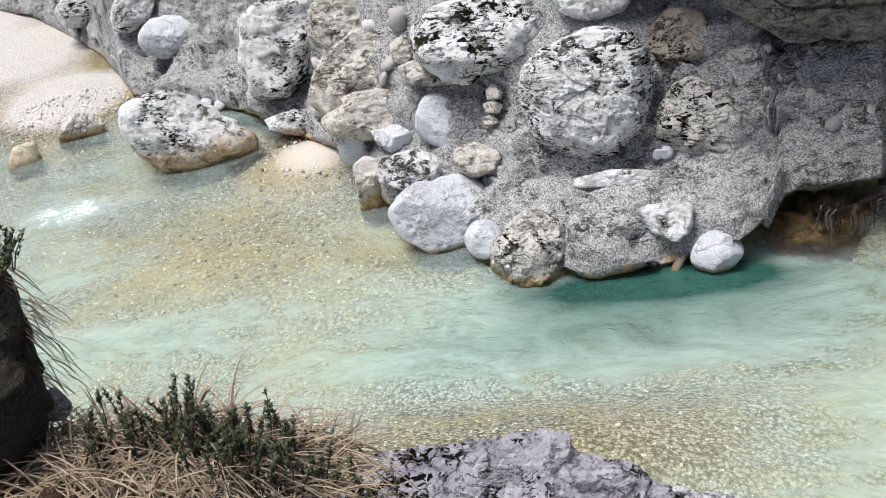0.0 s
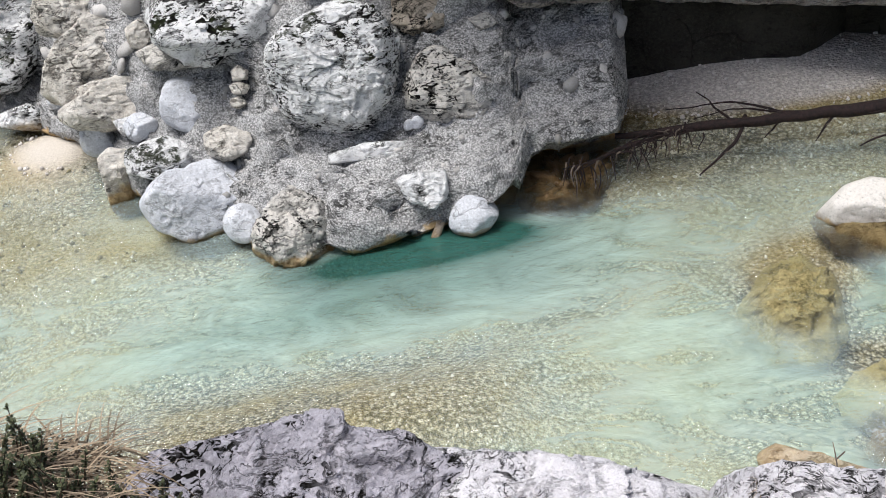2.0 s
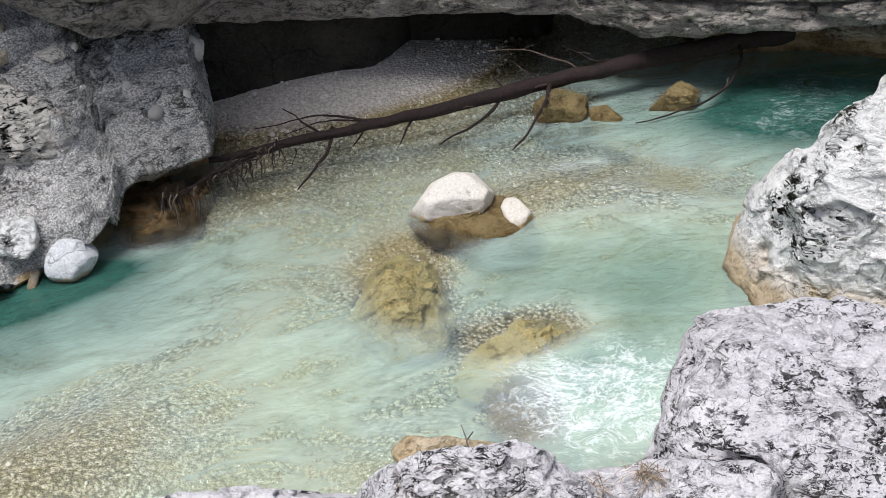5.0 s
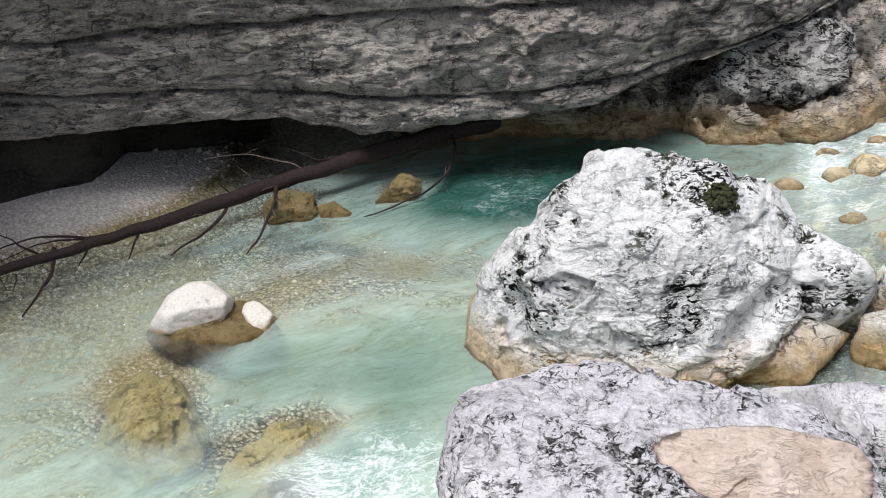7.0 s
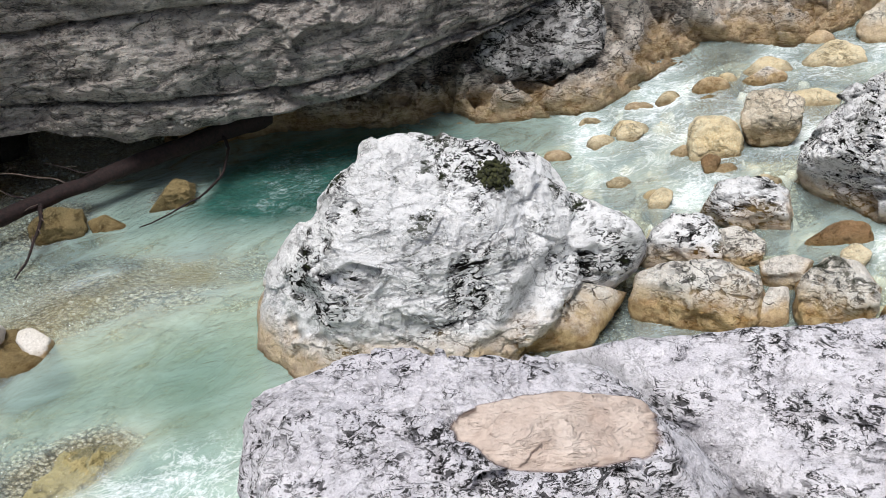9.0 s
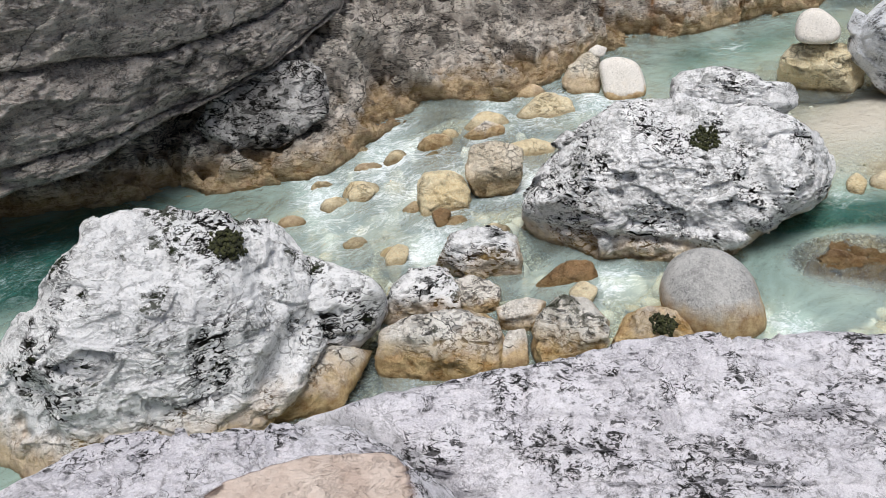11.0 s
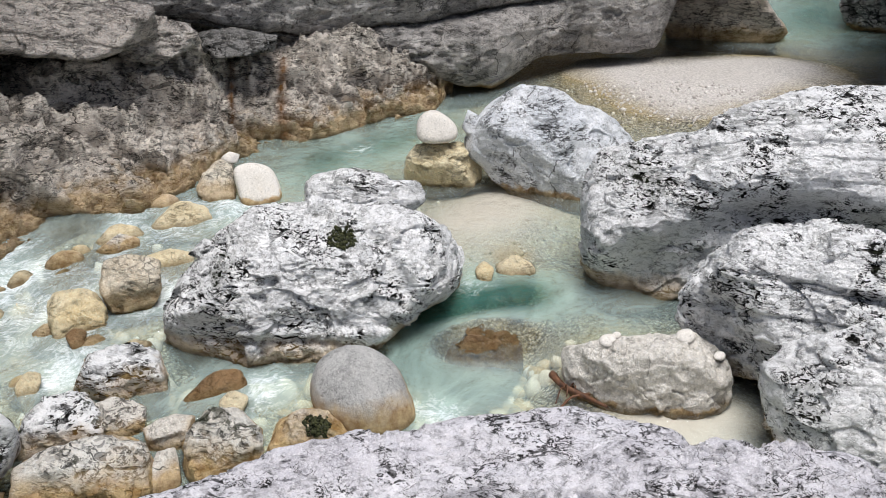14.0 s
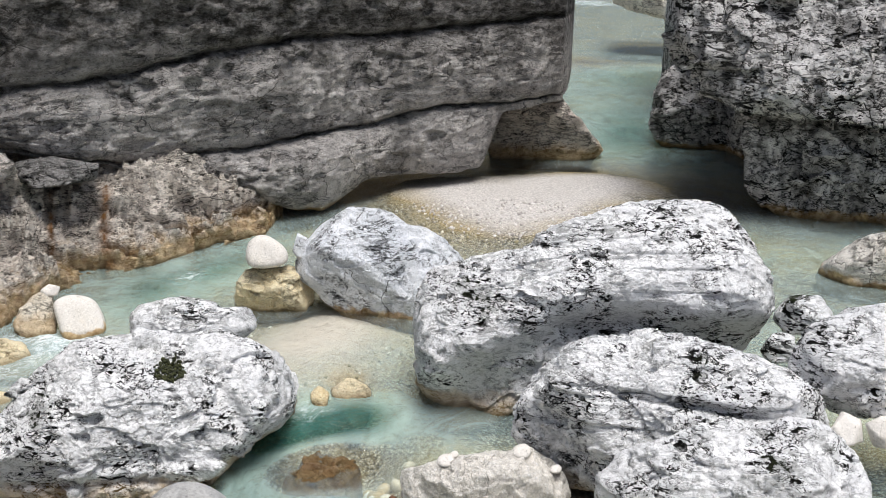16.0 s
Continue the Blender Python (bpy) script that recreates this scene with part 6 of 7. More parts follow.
boulder("stone", "grey rock under the white rib", "stone", "white", pose(-3.12, 18.82, 0.37, -16.9, 13.0, 5.5),
        ((-174, 0.262), (-109, 0.219), (-57, 0.235), (44, 0.221), (106, 0.226)),
        front=0.24, back=0.24, seed=204, detail=5)
boulder("stone", "flat ledge of grey rock over the beach", "stone", "pitted", pose(-5.30, 21.26, -0.00, -15.8, 14.3, 10.0),
        ((-114, 0.211), (-86, 0.092), (17, 0.431), (94, 0.083), (95, 0.083)),
        front=0.21, back=0.21, seed=205, detail=5)
boulder("stone", "small grey stone under the ledge", "stone", "grey", pose(-4.48, 20.44, -0.01, -16.5, 13.9, 8.3),
        ((-145, 0.136), (-76, 0.148), (15, 0.133), (114, 0.132)),
        front=0.15, back=0.15, seed=206, detail=5, rough=0.5, free=True, full=6.0, lean=34, facets=(0.56, 0.82))
boulder("stone", "pale stone in the bank rubble", "stone", "cream", pose(-0.88, 15.11, 1.05, -18.5, 11.2, -0.4),
        ((-149, 0.182), (-90, 0.143), (-27, 0.208), (56, 0.151), (116, 0.164)),
        front=0.17, back=0.17, seed=207, detail=5)
boulder("stone", "grey-white angular block in the rubble", "stone", "grey", pose(-1.52, 16.69, 1.09, -16.7, 11.8, 1.7),
        ((-171, 0.279), (-99, 0.211), (-58, 0.189), (50, 0.242), (108, 0.182)),
        front=0.22, back=0.22, seed=208, detail=5, rough=0.5, free=True, full=6.0, lean=34, facets=(0.56, 0.82))
boulder("stone", "tan rock in the bank", "stone", "cream", pose(-0.40, 15.16, 1.78, -15.9, 10.7, -1.5),
        ((-171, 0.157), (-101, 0.183), (-32, 0.163), (34, 0.158), (128, 0.167)),
        front=0.17, back=0.17, seed=209, detail=5)
boulder("stone", "small cobble in the bank", "stone", "white", pose(-0.89, 14.69, 0.73, -20.1, 11.2, -0.6),
        ((-150, 0.128), (-75, 0.114), (22, 0.135), (101, 0.108)),
        front=0.13, back=0.13, seed=210, detail=5)
boulder("stone", "rough grey rock in the bank", "stone", "white", pose(4.33, 12.97, 1.35, -18.9, 4.9, -20.1),
        ((-166, 0.268), (-96, 0.126), (-62, 0.162), (63, 0.162), (101, 0.127)),
        front=0.19, back=0.19, seed=211, detail=5)
boulder("stone", "rough grey rock in the bank", "stone", "pitted", pose(3.75, 12.62, 1.64, -18.4, 5.5, -18.4),
        ((-137, 0.119), (-73, 0.088), (46, 0.119), (104, 0.087)),
        front=0.12, back=0.12, seed=212, detail=5)
boulder("stone", "flat pale stone in the bank", "stone", "cream", pose(4.17, 12.25, 0.75, -22.1, 3.7, -20.3),
        ((-129, 0.146), (-72, 0.089), (45, 0.158), (106, 0.086)),
        front=0.14, back=0.14, seed=213, detail=5)
boulder("stone", "white broken layer along the ledge", "stone", "white", pose(1.93, 12.02, 0.60, -24.1, 6.5, -12.0),
        ((-163, 0.604), (-85, 0.083), (1, 0.591), (90, 0.105), (103, 0.120)),
        front=0.23, back=0.23, seed=214, detail=5)
# nearer mass with the same shade colour, closing the undercut lower down
boulder("cave_wall", "rock at the back of the beach, coloured black for shade", "cliff", "cave", pose(5.99, 13.77, 0.73, -20.2, 13.8, -29.2),
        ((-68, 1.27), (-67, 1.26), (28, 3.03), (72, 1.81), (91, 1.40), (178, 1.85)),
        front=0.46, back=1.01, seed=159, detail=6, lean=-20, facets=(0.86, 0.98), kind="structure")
boulder("boulder", "grey-white rock joined to the big boulder", "boulder", "white", pose(9.39, 2.80, 0.51, -29.2, -1.7, -73.1),
        ((-108, 0.570), (-63, 0.451), (-51, 0.474), (11, 0.600), (61, 0.449), (176, 0.420)),
        front=0.53, back=0.53, seed=51, detail=5, under=28)
boulder("boulder", "grey rock behind the big boulder", "boulder", "cream", pose(10.06, 5.14, 1.02, -23.9, 3.0, -64.9),
        ((-135, 0.336), (-90, 0.155), (-63, 0.227), (36, 0.354), (90, 0.154), (133, 0.287)),
        front=0.27, back=0.27, seed=52, detail=5, under=28)
boulder("boulder", "low white rock behind the boulder", "boulder", "white_fine", pose(13.85, -1.54, 1.45, -17.9, -2.8, -95.6),
        ((-169, 0.83), (-142, 0.57), (-53, 0.45), (-19, 0.71), (-6, 0.84), (13, 0.74), (19, 0.45), (50, 0.34), (97, 0.33), (145, 0.55), (168, 0.86)),
        front=0.41, back=0.41, seed=82, detail=6, free=True, lean=35, facets=(0.85, 0.99))
boulder("stone", "smooth cream round stone", "stone", "chalk", pose(16.80, -3.03, 1.57, -14.4, -2.9, -99.6),
        ((-164, 0.344), (-105, 0.277), (-79, 0.266), (-6, 0.366), (51, 0.261), (105, 0.312), (157, 0.323)),
        front=0.33, back=0.33, seed=91, detail=5, smoothness=1.0, rough=0.35)
boulder("stone", "pointed grey stone beside the slanting boulder", "stone", "blue", pose(16.79, -3.62, 1.64, -14.2, -1.3, -101.8),
        ((-146, 0.165), (-68, 0.161), (11, 0.140), (59, 0.164), (162, 0.131)),
        front=0.20, back=0.20, seed=94, detail=4, rough=0.8)
boulder("boulder", "white cracked block beside the layered one", "boulder", "white_fine", pose(8.15, -6.00, 1.13, -26.1, -8.1, -122.3),
        ((-151, 1.31), (-122, 1.06), (-60, 0.96), (-29, 1.26), (-5, 1.22), (13, 1.20), (27, 1.17), (39, 1.09), (70, 0.63), (135, 0.70), (164, 1.23), (180, 1.24)),
        front=0.8, back=0.79, seed=97, detail=7, beds=0.05, free=True, full=5.0, lean=48, facets=(0.76, 0.95), dents=((0.9, 0.0, 0.1, 0.8, -20, 0.2),))
boulder("boulder", "weathered grey-white boulder by the pool", "boulder", "white_fine", pose(8.98, -8.26, 2.01, -18.4, -8.7, -129.7),
        ((-160, 0.839), (-114, 0.652), (-84, 0.549), (-3, 0.746), (47, 0.694), (97, 0.597), (120, 0.642), (153, 0.798)),
        front=0.64, back=0.64, seed=98, detail=6, under=28)
boulder("boulder", "grey stone behind the slab", "stone", "white", pose(11.14, -8.98, 1.82, -16.5, -7.0, -126.8),
        ((-142, 0.315), (-90, 0.235), (-48, 0.264), (33, 0.308), (90, 0.240), (136, 0.266)),
        front=0.31, back=0.31, seed=100, detail=5, under=28)
boulder("stone", "grey stone wedged beside the slab", "stone", "white", pose(10.96, -8.53, 1.46, -18.3, -7.1, -125.5),
        ((-151, 0.205), (-82, 0.176), (-8, 0.169), (81, 0.192), (140, 0.164)),
        front=0.21, back=0.21, seed=101, detail=5, under=28)
boulder("stone", "cream cobble beside the layered block", "stone", "chalk", pose(8.56, -7.64, 1.46, -22.0, -9.5, -127.9),
        ((-147, 0.157), (-75, 0.162), (1, 0.145), (61, 0.162), (149, 0.147)),
        front=0.19, back=0.19, seed=102, detail=4, rough=0.35)
boulder("stone", "white cobble beside the layered block", "stone", "chalk", pose(8.31, -7.93, 1.50, -21.8, -10.2, -129.6),
        ((-164, 0.173), (-101, 0.159), (-4, 0.165), (75, 0.166), (117, 0.181)),
        front=0.21, back=0.21, seed=103, detail=4, rough=0.35)
boulder("cobble", "small white cobble lying on the flat rock", "cobble", "chalk", pose(9.79, -3.63, 1.08, -25.2, -4.1, -108.4),
        ((-141, 0.094), (-95, 0.071), (-36, 0.087), (35, 0.090), (96, 0.073), (144, 0.085)),
        front=0.14, back=0.14, seed=110, detail=3, smoothness=1.0, rough=0.35, group='cobbles on the flat rock')
boulder("cobble", "small white cobble lying on the flat rock", "cobble", "chalk", pose(9.73, -3.76, 1.05, -25.4, -4.4, -109.0),
        ((-140, 0.084), (-95, 0.063), (-36, 0.077), (35, 0.080), (96, 0.065), (145, 0.075)),
        front=0.12, back=0.12, seed=111, detail=3, smoothness=1.0, rough=0.35, group='cobbles on the flat rock')
boulder("cobble", "small white cobble lying on the flat rock", "cobble", "chalk", pose(9.71, -3.88, 1.10, -25.1, -4.7, -109.6),
        ((-139, 0.073), (-95, 0.055), (-36, 0.067), (35, 0.070), (96, 0.057), (146, 0.066)),
        front=0.11, back=0.11, seed=112, detail=3, smoothness=1.0, rough=0.35, group='cobbles on the flat rock')
boulder("cobble", "small white cobble lying on the flat rock", "cobble", "chalk", pose(9.65, -3.96, 1.06, -25.4, -4.9, -109.9),
        ((-139, 0.068), (-95, 0.051), (-36, 0.062), (35, 0.064), (96, 0.053), (146, 0.061)),
        front=0.10, back=0.10, seed=113, detail=3, smoothness=1.0, rough=0.35, group='cobbles on the flat rock')
boulder("cobble", "small white cobble lying on the flat rock", "cobble", "chalk", pose(9.54, -4.37, 1.20, -24.6, -5.7, -112.0),
        ((-142, 0.103), (-95, 0.078), (-36, 0.095), (35, 0.098), (96, 0.080), (144, 0.093)),
        front=0.15, back=0.15, seed=114, detail=3, smoothness=1.0, rough=0.35, group='cobbles on the flat rock')
boulder("cobble", "small white cobble lying on the flat rock", "cobble", "chalk", pose(9.80, -3.51, 1.02, -25.6, -3.9, -107.8),
        ((-135, 0.052), (-95, 0.039), (-36, 0.048), (35, 0.050), (96, 0.041), (148, 0.047)),
        front=0.08, back=0.08, seed=115, detail=3, smoothness=1.0, rough=0.35, group='cobbles on the flat rock')
boulder("cobble", "small white cobble lying on the flat rock", "cobble", "chalk", pose(9.79, -3.72, 1.14, -24.9, -4.3, -108.8),
        ((-134, 0.047), (-95, 0.035), (-36, 0.043), (35, 0.045), (96, 0.037), (148, 0.042)),
        front=0.07, back=0.07, seed=116, detail=3, smoothness=1.0, rough=0.35, group='cobbles on the flat rock')
boulder("cobble", "small white cobble lying on the flat rock", "cobble", "chalk", pose(9.33, -4.67, 1.06, -25.5, -6.6, -113.4),
        ((-138, 0.062), (-95, 0.046), (-36, 0.056), (34, 0.059), (96, 0.048), (146, 0.054)),
        front=0.09, back=0.09, seed=117, detail=3, smoothness=1.0, rough=0.35, group='cobbles on the flat rock')
boulder("stone", "tan stone by the rapid", "stone", "cream_tan", pose(16.93, 0.43, 0.79, -17.0, 2.7, -89.3),
        ((-138, 0.253), (-79, 0.225), (6, 0.225), (84, 0.253), (141, 0.213)),
        front=0.21, back=0.21, seed=123, detail=5, smoothness=1.0, rough=1.9)
boulder("stone", "small cream stone on the tan one", "stone", "chalk", pose(17.07, 0.24, 1.10, -15.9, 2.2, -89.8),
        ((-159, 0.136), (-85, 0.084), (-19, 0.126), (76, 0.095), (124, 0.097)),
        front=0.12, back=0.12, seed=124, detail=3, rough=0.35)
boulder("cliff_upper", "rough upper cliff of broken grey limestone", "cliff", "wall_grey", pose(20.45, -16.97, 5.45, -1.2, -2.1, -129.6),
        ((-174, 3.78), (-131, 3.40), (-101, 2.63), (-88, 2.20), (6, 3.24), (88, 2.02), (178, 3.72)),
        front=2.39, back=5.25, seed=172, detail=7, lean=28, rough=1.5, facets=(0.86, 0.98), kind="structure")


# ---- the fallen log and other wood ----
def tube(points, radii, sides=7, rough=0.0, seed=0):
    """A round tapering stem along points."""
    pts = [Vector(p) for p in points]
    verts, faces = [], []
    for k, p in enumerate(pts):
        way = (pts[min(k + 1, len(pts) - 1)] - pts[max(k - 1, 0)]).normalized()
        a = way.cross(Vector((0.13, 0.2, 1))).normalized()
        b = way.cross(a)
        for s in range(sides):
            t = 2 * math.pi * s / sides
            r = radii[k] * (1 + rough * (noise.noise((p * 3 + Vector((s * 1.7, seed, k * 0.3)))) ))
            verts.append(p + (a * math.cos(t) + b * math.sin(t)) * r)
    for k in range(len(pts) - 1):
        for s in range(sides):
            n = (s + 1) % sides
            faces.append((k * sides + s, k * sides + n, (k + 1) * sides + n, (k + 1) * sides + s))
    return [v[:] for v in verts], faces


def bend(points, steps, wobble=0.0, seed=0):
    """A smoother line through points, with a little wobble."""
    p = np.array(points, float)
    s = np.r_[0, np.cumsum(np.linalg.norm(np.diff(p, axis=0), axis=1))]
    u = np.linspace(0, s[-1], steps)
    q = np.stack([np.interp(u, s, p[:, k]) for k in range(3)], 1)
    for _ in range(2):
        q[1:-1] = (q[:-2] + 2 * q[1:-1] + q[2:]) / 4
    q[1:] += wobble * np.stack([value_noise(np.stack([u[1:] * 4, 0 * u[1:] + seed, 0 * u[1:] + k * 3.3], 1), 5) for k in range(3)], 1)
    return q.tolist()


def simple_material(name, a, b, scale=12.0, rough=0.8, stretch=(1, 1, 1), bump=0.5, island=False):
    m, t, bsdf = nodes_for(name)
    n = noise_node(t, place(t, stretch), scale, 8, 0.7)
    col = mix(t, ramp(t, n, grey(0.35, 0.65)), a, b)
    if island:
        g = t.nodes.new("ShaderNodeNewGeometry")
        col = mix(t, 0.65, col, ramp(t, g.outputs["Random Per Island"], [(0.0, a), (1.0, b)]))
    t.links.new(col, bsdf.inputs["Base Color"])
    bsdf.inputs["Roughness"].default_value = rough
    bp = node(t, "ShaderNodeBump", Strength=bump, Distance=0.02)
    t.links.new(n, bp.inputs["Height"])
    t.links.new(bp.outputs[0], bsdf.inputs["Normal"])
    return m


BARK = simple_material("wet_bark", (0.005, 0.003, 0.0026), (0.034, 0.015, 0.014), 22, 0.8, bump=1.0)
TWIG = simple_material("grey_twig", (0.08, 0.06, 0.05), (0.22, 0.17, 0.13), 20, 0.7)
RED_WOOD = simple_material("red_brown_wood", (0.04, 0.017, 0.01), (0.17, 0.075, 0.035), 14, 0.6)
# the darkest straw tone stands in for shade between the blades
STRAW = simple_material("dry_straw", (0.045, 0.028, 0.018), (0.44, 0.34, 0.23), 8, 0.75, island=True)
LEAF = simple_material("heather_leaf", (0.02, 0.03, 0.012), (0.075, 0.085, 0.03), 30, 0.6, island=True)
MOSS = simple_material("dark_moss", (0.006, 0.008, 0.003), (0.05, 0.055, 0.014), 40, 0.9, island=True)
STEM = simple_material("heather_stem", (0.05, 0.03, 0.02), (0.13, 0.08, 0.05), 30, 0.8)


def join(pieces):
    verts, faces = [], []
    for v, f in pieces:
        faces += [tuple(i + len(verts) for i in q) for q in f]
        verts += v
    return verts, faces


def part(name, geometry, material, parent=None, label=""):
    verts, faces = geometry
    me = bpy.data.meshes.new(name)
    me.from_pydata(verts, [], faces)
    me.polygons.foreach_set("use_smooth", [True] * len(me.polygons))
    me.materials.append(material)
    me.validate()
    ob = new(name, me)
    ob.parent = parent
    return tagged(ob, label)


def fallen_log():
    top = new("fallen_log")
    tagged(top, "bare reddish-brown tree trunk fallen across the shallows", "log")
    line = bend(LOG_LINE, 60, 0.02, 3)
    radii = [0.036 + 0.095 * (k / 59) ** 0.8 for k in range(60)]
    part("trunk", tube(line, radii, 14, 0.25, 2), BARK, top)
    for k, (r, pts) in enumerate(BRANCHES):
        n = 16
        q = bend(pts, n, 0.035, k)
        branch = part("branch", tube(q, [r * (1.1 - 0.8 * i / n) for i in range(n)], 6, 0.2, k), BARK if r > 0.011 else TWIG, top)
        rng = random.Random(k)
        for i in range(3, n - 1, 3):
            a = Vector(q[i])
            b = a + Vector((rng.uniform(-0.14, 0.14), rng.uniform(-0.14, 0.14), rng.uniform(-0.06, 0.1)))
            part("twig", tube([a[:], ((a + b) / 2 + Vector((0, 0, 0.015)))[:], b[:]], [r * 0.35, r * 0.25, 0.002], 5), TWIG, branch)
    rng = random.Random(9)
    a, b = Vector(ROOT_LINE[0]), Vector(ROOT_LINE[1])
    for k in range(70):
        t = rng.random() ** 1.2
        p = a.lerp(b, t) + Vector((rng.uniform(-0.12, 0.12), rng.uniform(-0.15, 0.15), rng.uniform(-0.02, 0.1)))
        long = rng.uniform(0.12, 0.34) * (1.2 - 0.5 * t)
        q = p + Vector((rng.uniform(-0.12, 0.05), rng.uniform(-0.14, 0.04), -long))
        mid = (p + q) / 2 + Vector((rng.uniform(-0.04, 0.04), rng.uniform(-0.04, 0.04), 0.03))
        part("hanging_twig", tube(bend((p[:], mid[:], q[:]), 7, 0.02, k), [0.011 - 0.0012 * i for i in range(7)], 5), BARK if k % 3 else TWIG, top)
    rng = random.Random(4)
    for k in range(7):
        t = rng.uniform(0.1, 0.8)
        p = a.lerp(b, t)
        q = a.lerp(b, min(1, t + rng.uniform(0.2, 0.5))) + Vector((rng.uniform(-0.1, 0.1), rng.uniform(-0.1, 0.1), rng.uniform(0, 0.12)))
        part("hanging_twig", tube(bend((p[:], ((p + q) / 2 + Vector((0, 0, 0.06)))[:], q[:]), 9, 0.03, k + 80), [0.009] * 9, 5), BARK, top)


def driftwood():
    top = new("driftwood")
    tagged(top, "broken red-brown driftwood branch against the flat rock", "driftwood")
    part("stick", tube(bend(DRIFTWOOD, 14, 0.02, 1), [0.05 - 0.0025 * i for i in range(14)], 8, 0.4, 1), RED_WOOD, top)
    part("stick", tube(bend(DRIFT_TWIG, 10, 0.02, 2), [0.014] * 10, 6, 0.2, 2), RED_WOOD, top)
    d = Vector(DRIFTWOOD[1])
    for k in range(5):
        part("twig", tube(bend((d[:], (d + Vector((0.05 * k - 0.1, -0.1 * k + 0.1, 0.1)))[:], (d + Vector((0.12 * k - 0.3, -0.14 * k + 0.2, 0.02)))[:]), 8, 0.02, k), [0.008] * 8, 5), RED_WOOD, top)


# ---- grass and shrubs on the near bank ----
def blade(p, way, long, wide, droop):
    """A folded, curving grass blade."""
    verts, faces, n = [], [], 6
    side = way.cross(Vector((0, 0, 1)))
    side = (side if side.length > 0.1 else Vector((1, 0, 0))).normalized()
    q, d = Vector(p), way.normalized()
    for k in range(n + 1):
        w = wide * (1 - (k / n) ** 2) + 0.0004
        verts += [(q - side * w)[:], (q + Vector((0, 0, -w * 0.6)))[:], (q + side * w)[:]]
        if k < n:
            faces += [(3 * k, 3 * k + 1, 3 * k + 4, 3 * k + 3), (3 * k + 1, 3 * k + 2, 3 * k + 5, 3 * k + 4)]
        d = (d + Vector((way.x * 0.12, way.y * 0.12, -droop / n))).normalized()
        q = q + d * (long / n)
    return verts, faces


def grass_clump():
    rng = random.Random(21)
    o, e = Vector(GRASS_AT), Vector((*GRASS_ALONG, 0))
    f = Vector((-e.y, e.x, 0))
    pieces = []
    for k in range(4600):
        u = rng.uniform(-0.62, 0.6)
        v = rng.uniform(-0.5, 0.26)
        edge = max(0, u - 0.2)
        p = o + e * u + f * v + Vector((0, 0, 0.03 - 0.45 * edge - 0.1 * abs(v)))
        a = rng.uniform(0, 2 * math.pi)
        way = Vector((math.cos(a) * 0.75, math.sin(a) * 0.75, rng.uniform(0.35, 1.0))) + e * 0.25
        pieces.append(blade(p, way.normalized(), rng.uniform(0.12, 0.32) * (1 - 0.5 * edge), rng.uniform(0.0016, 0.0036), rng.uniform(0.8, 2.4)))
    s = Vector(STUMP_TOP)
    for k in range(260):
        p = s + e * rng.uniform(-0.25, 0.02) + f * rng.uniform(-0.1, 0.1) + Vector((0, 0, rng.uniform(-0.42, 0.0)))
        a = rng.uniform(-1.4, 0.4)
        way = e * math.cos(a) * 0.8 + f * -0.4 + Vector((0, 0, rng.uniform(-0.3, 0.4)))
        pieces.append(blade(p, way.normalized(), rng.uniform(0.06, 0.16), rng.uniform(0.001, 0.002), rng.uniform(0.8, 2.2)))
    tagged(part("dry_grass", join(pieces), STRAW), "matted dry straw-coloured grass hanging over the bank", "grass", kind="stuff")


def sprig(p, way, long, rng, leaves):
    q = p + way * long
    mid = (p + q) / 2 + Vector((rng.uniform(-0.01, 0.01), rng.uniform(-0.01, 0.01), 0))
    stem = tube((p[:], mid[:], q[:]), (0.0022, 0.0018, 0.001), 4)
    for k in range(int(long * 420)):
        t = rng.uniform(0.3, 1.02)
        c = p.lerp(q, t) if t < 1 else q
        a = rng.uniform(0, 2 * math.pi)
        out = Vector((math.cos(a), math.sin(a), rng.uniform(0.3, 1.2))).normalized()
        side = out.cross(Vector((0, 0, 1))).normalized()
        s = rng.uniform(0.008, 0.017)
        leaves.append(([c[:], (c + out * s * 0.5 + side * s * 0.32)[:], (c + out * s)[:], (c + out * s * 0.5 - side * s * 0.32)[:]], [(0, 1, 2), (0, 2, 3)]))
    return stem


def heather(base, count, spread, long, seed, lean):
    rng = random.Random(seed)
    top = new("heather_shrub")
    top.location = base
    stems, leaves = [], []
    for k in range(count):
        p = Vector((rng.gauss(0, spread), rng.gauss(0, spread), rng.uniform(-0.03, 0.02)))
        way = (Vector((rng.gauss(0, 0.25), rng.gauss(0, 0.25), 1)) + Vector(lean)).normalized()
        stems.append(sprig(p, way, long * rng.uniform(0.6, 1.15), rng, leaves))
    tagged(part("stem", join(stems), STEM, top), kind="stuff")
    tagged(part("leaves", join(leaves), LEAF, top), kind="stuff")
    return tagged(top, "small dark green heather shrub rising from dry grass", "shrub", "heather on the near bank")


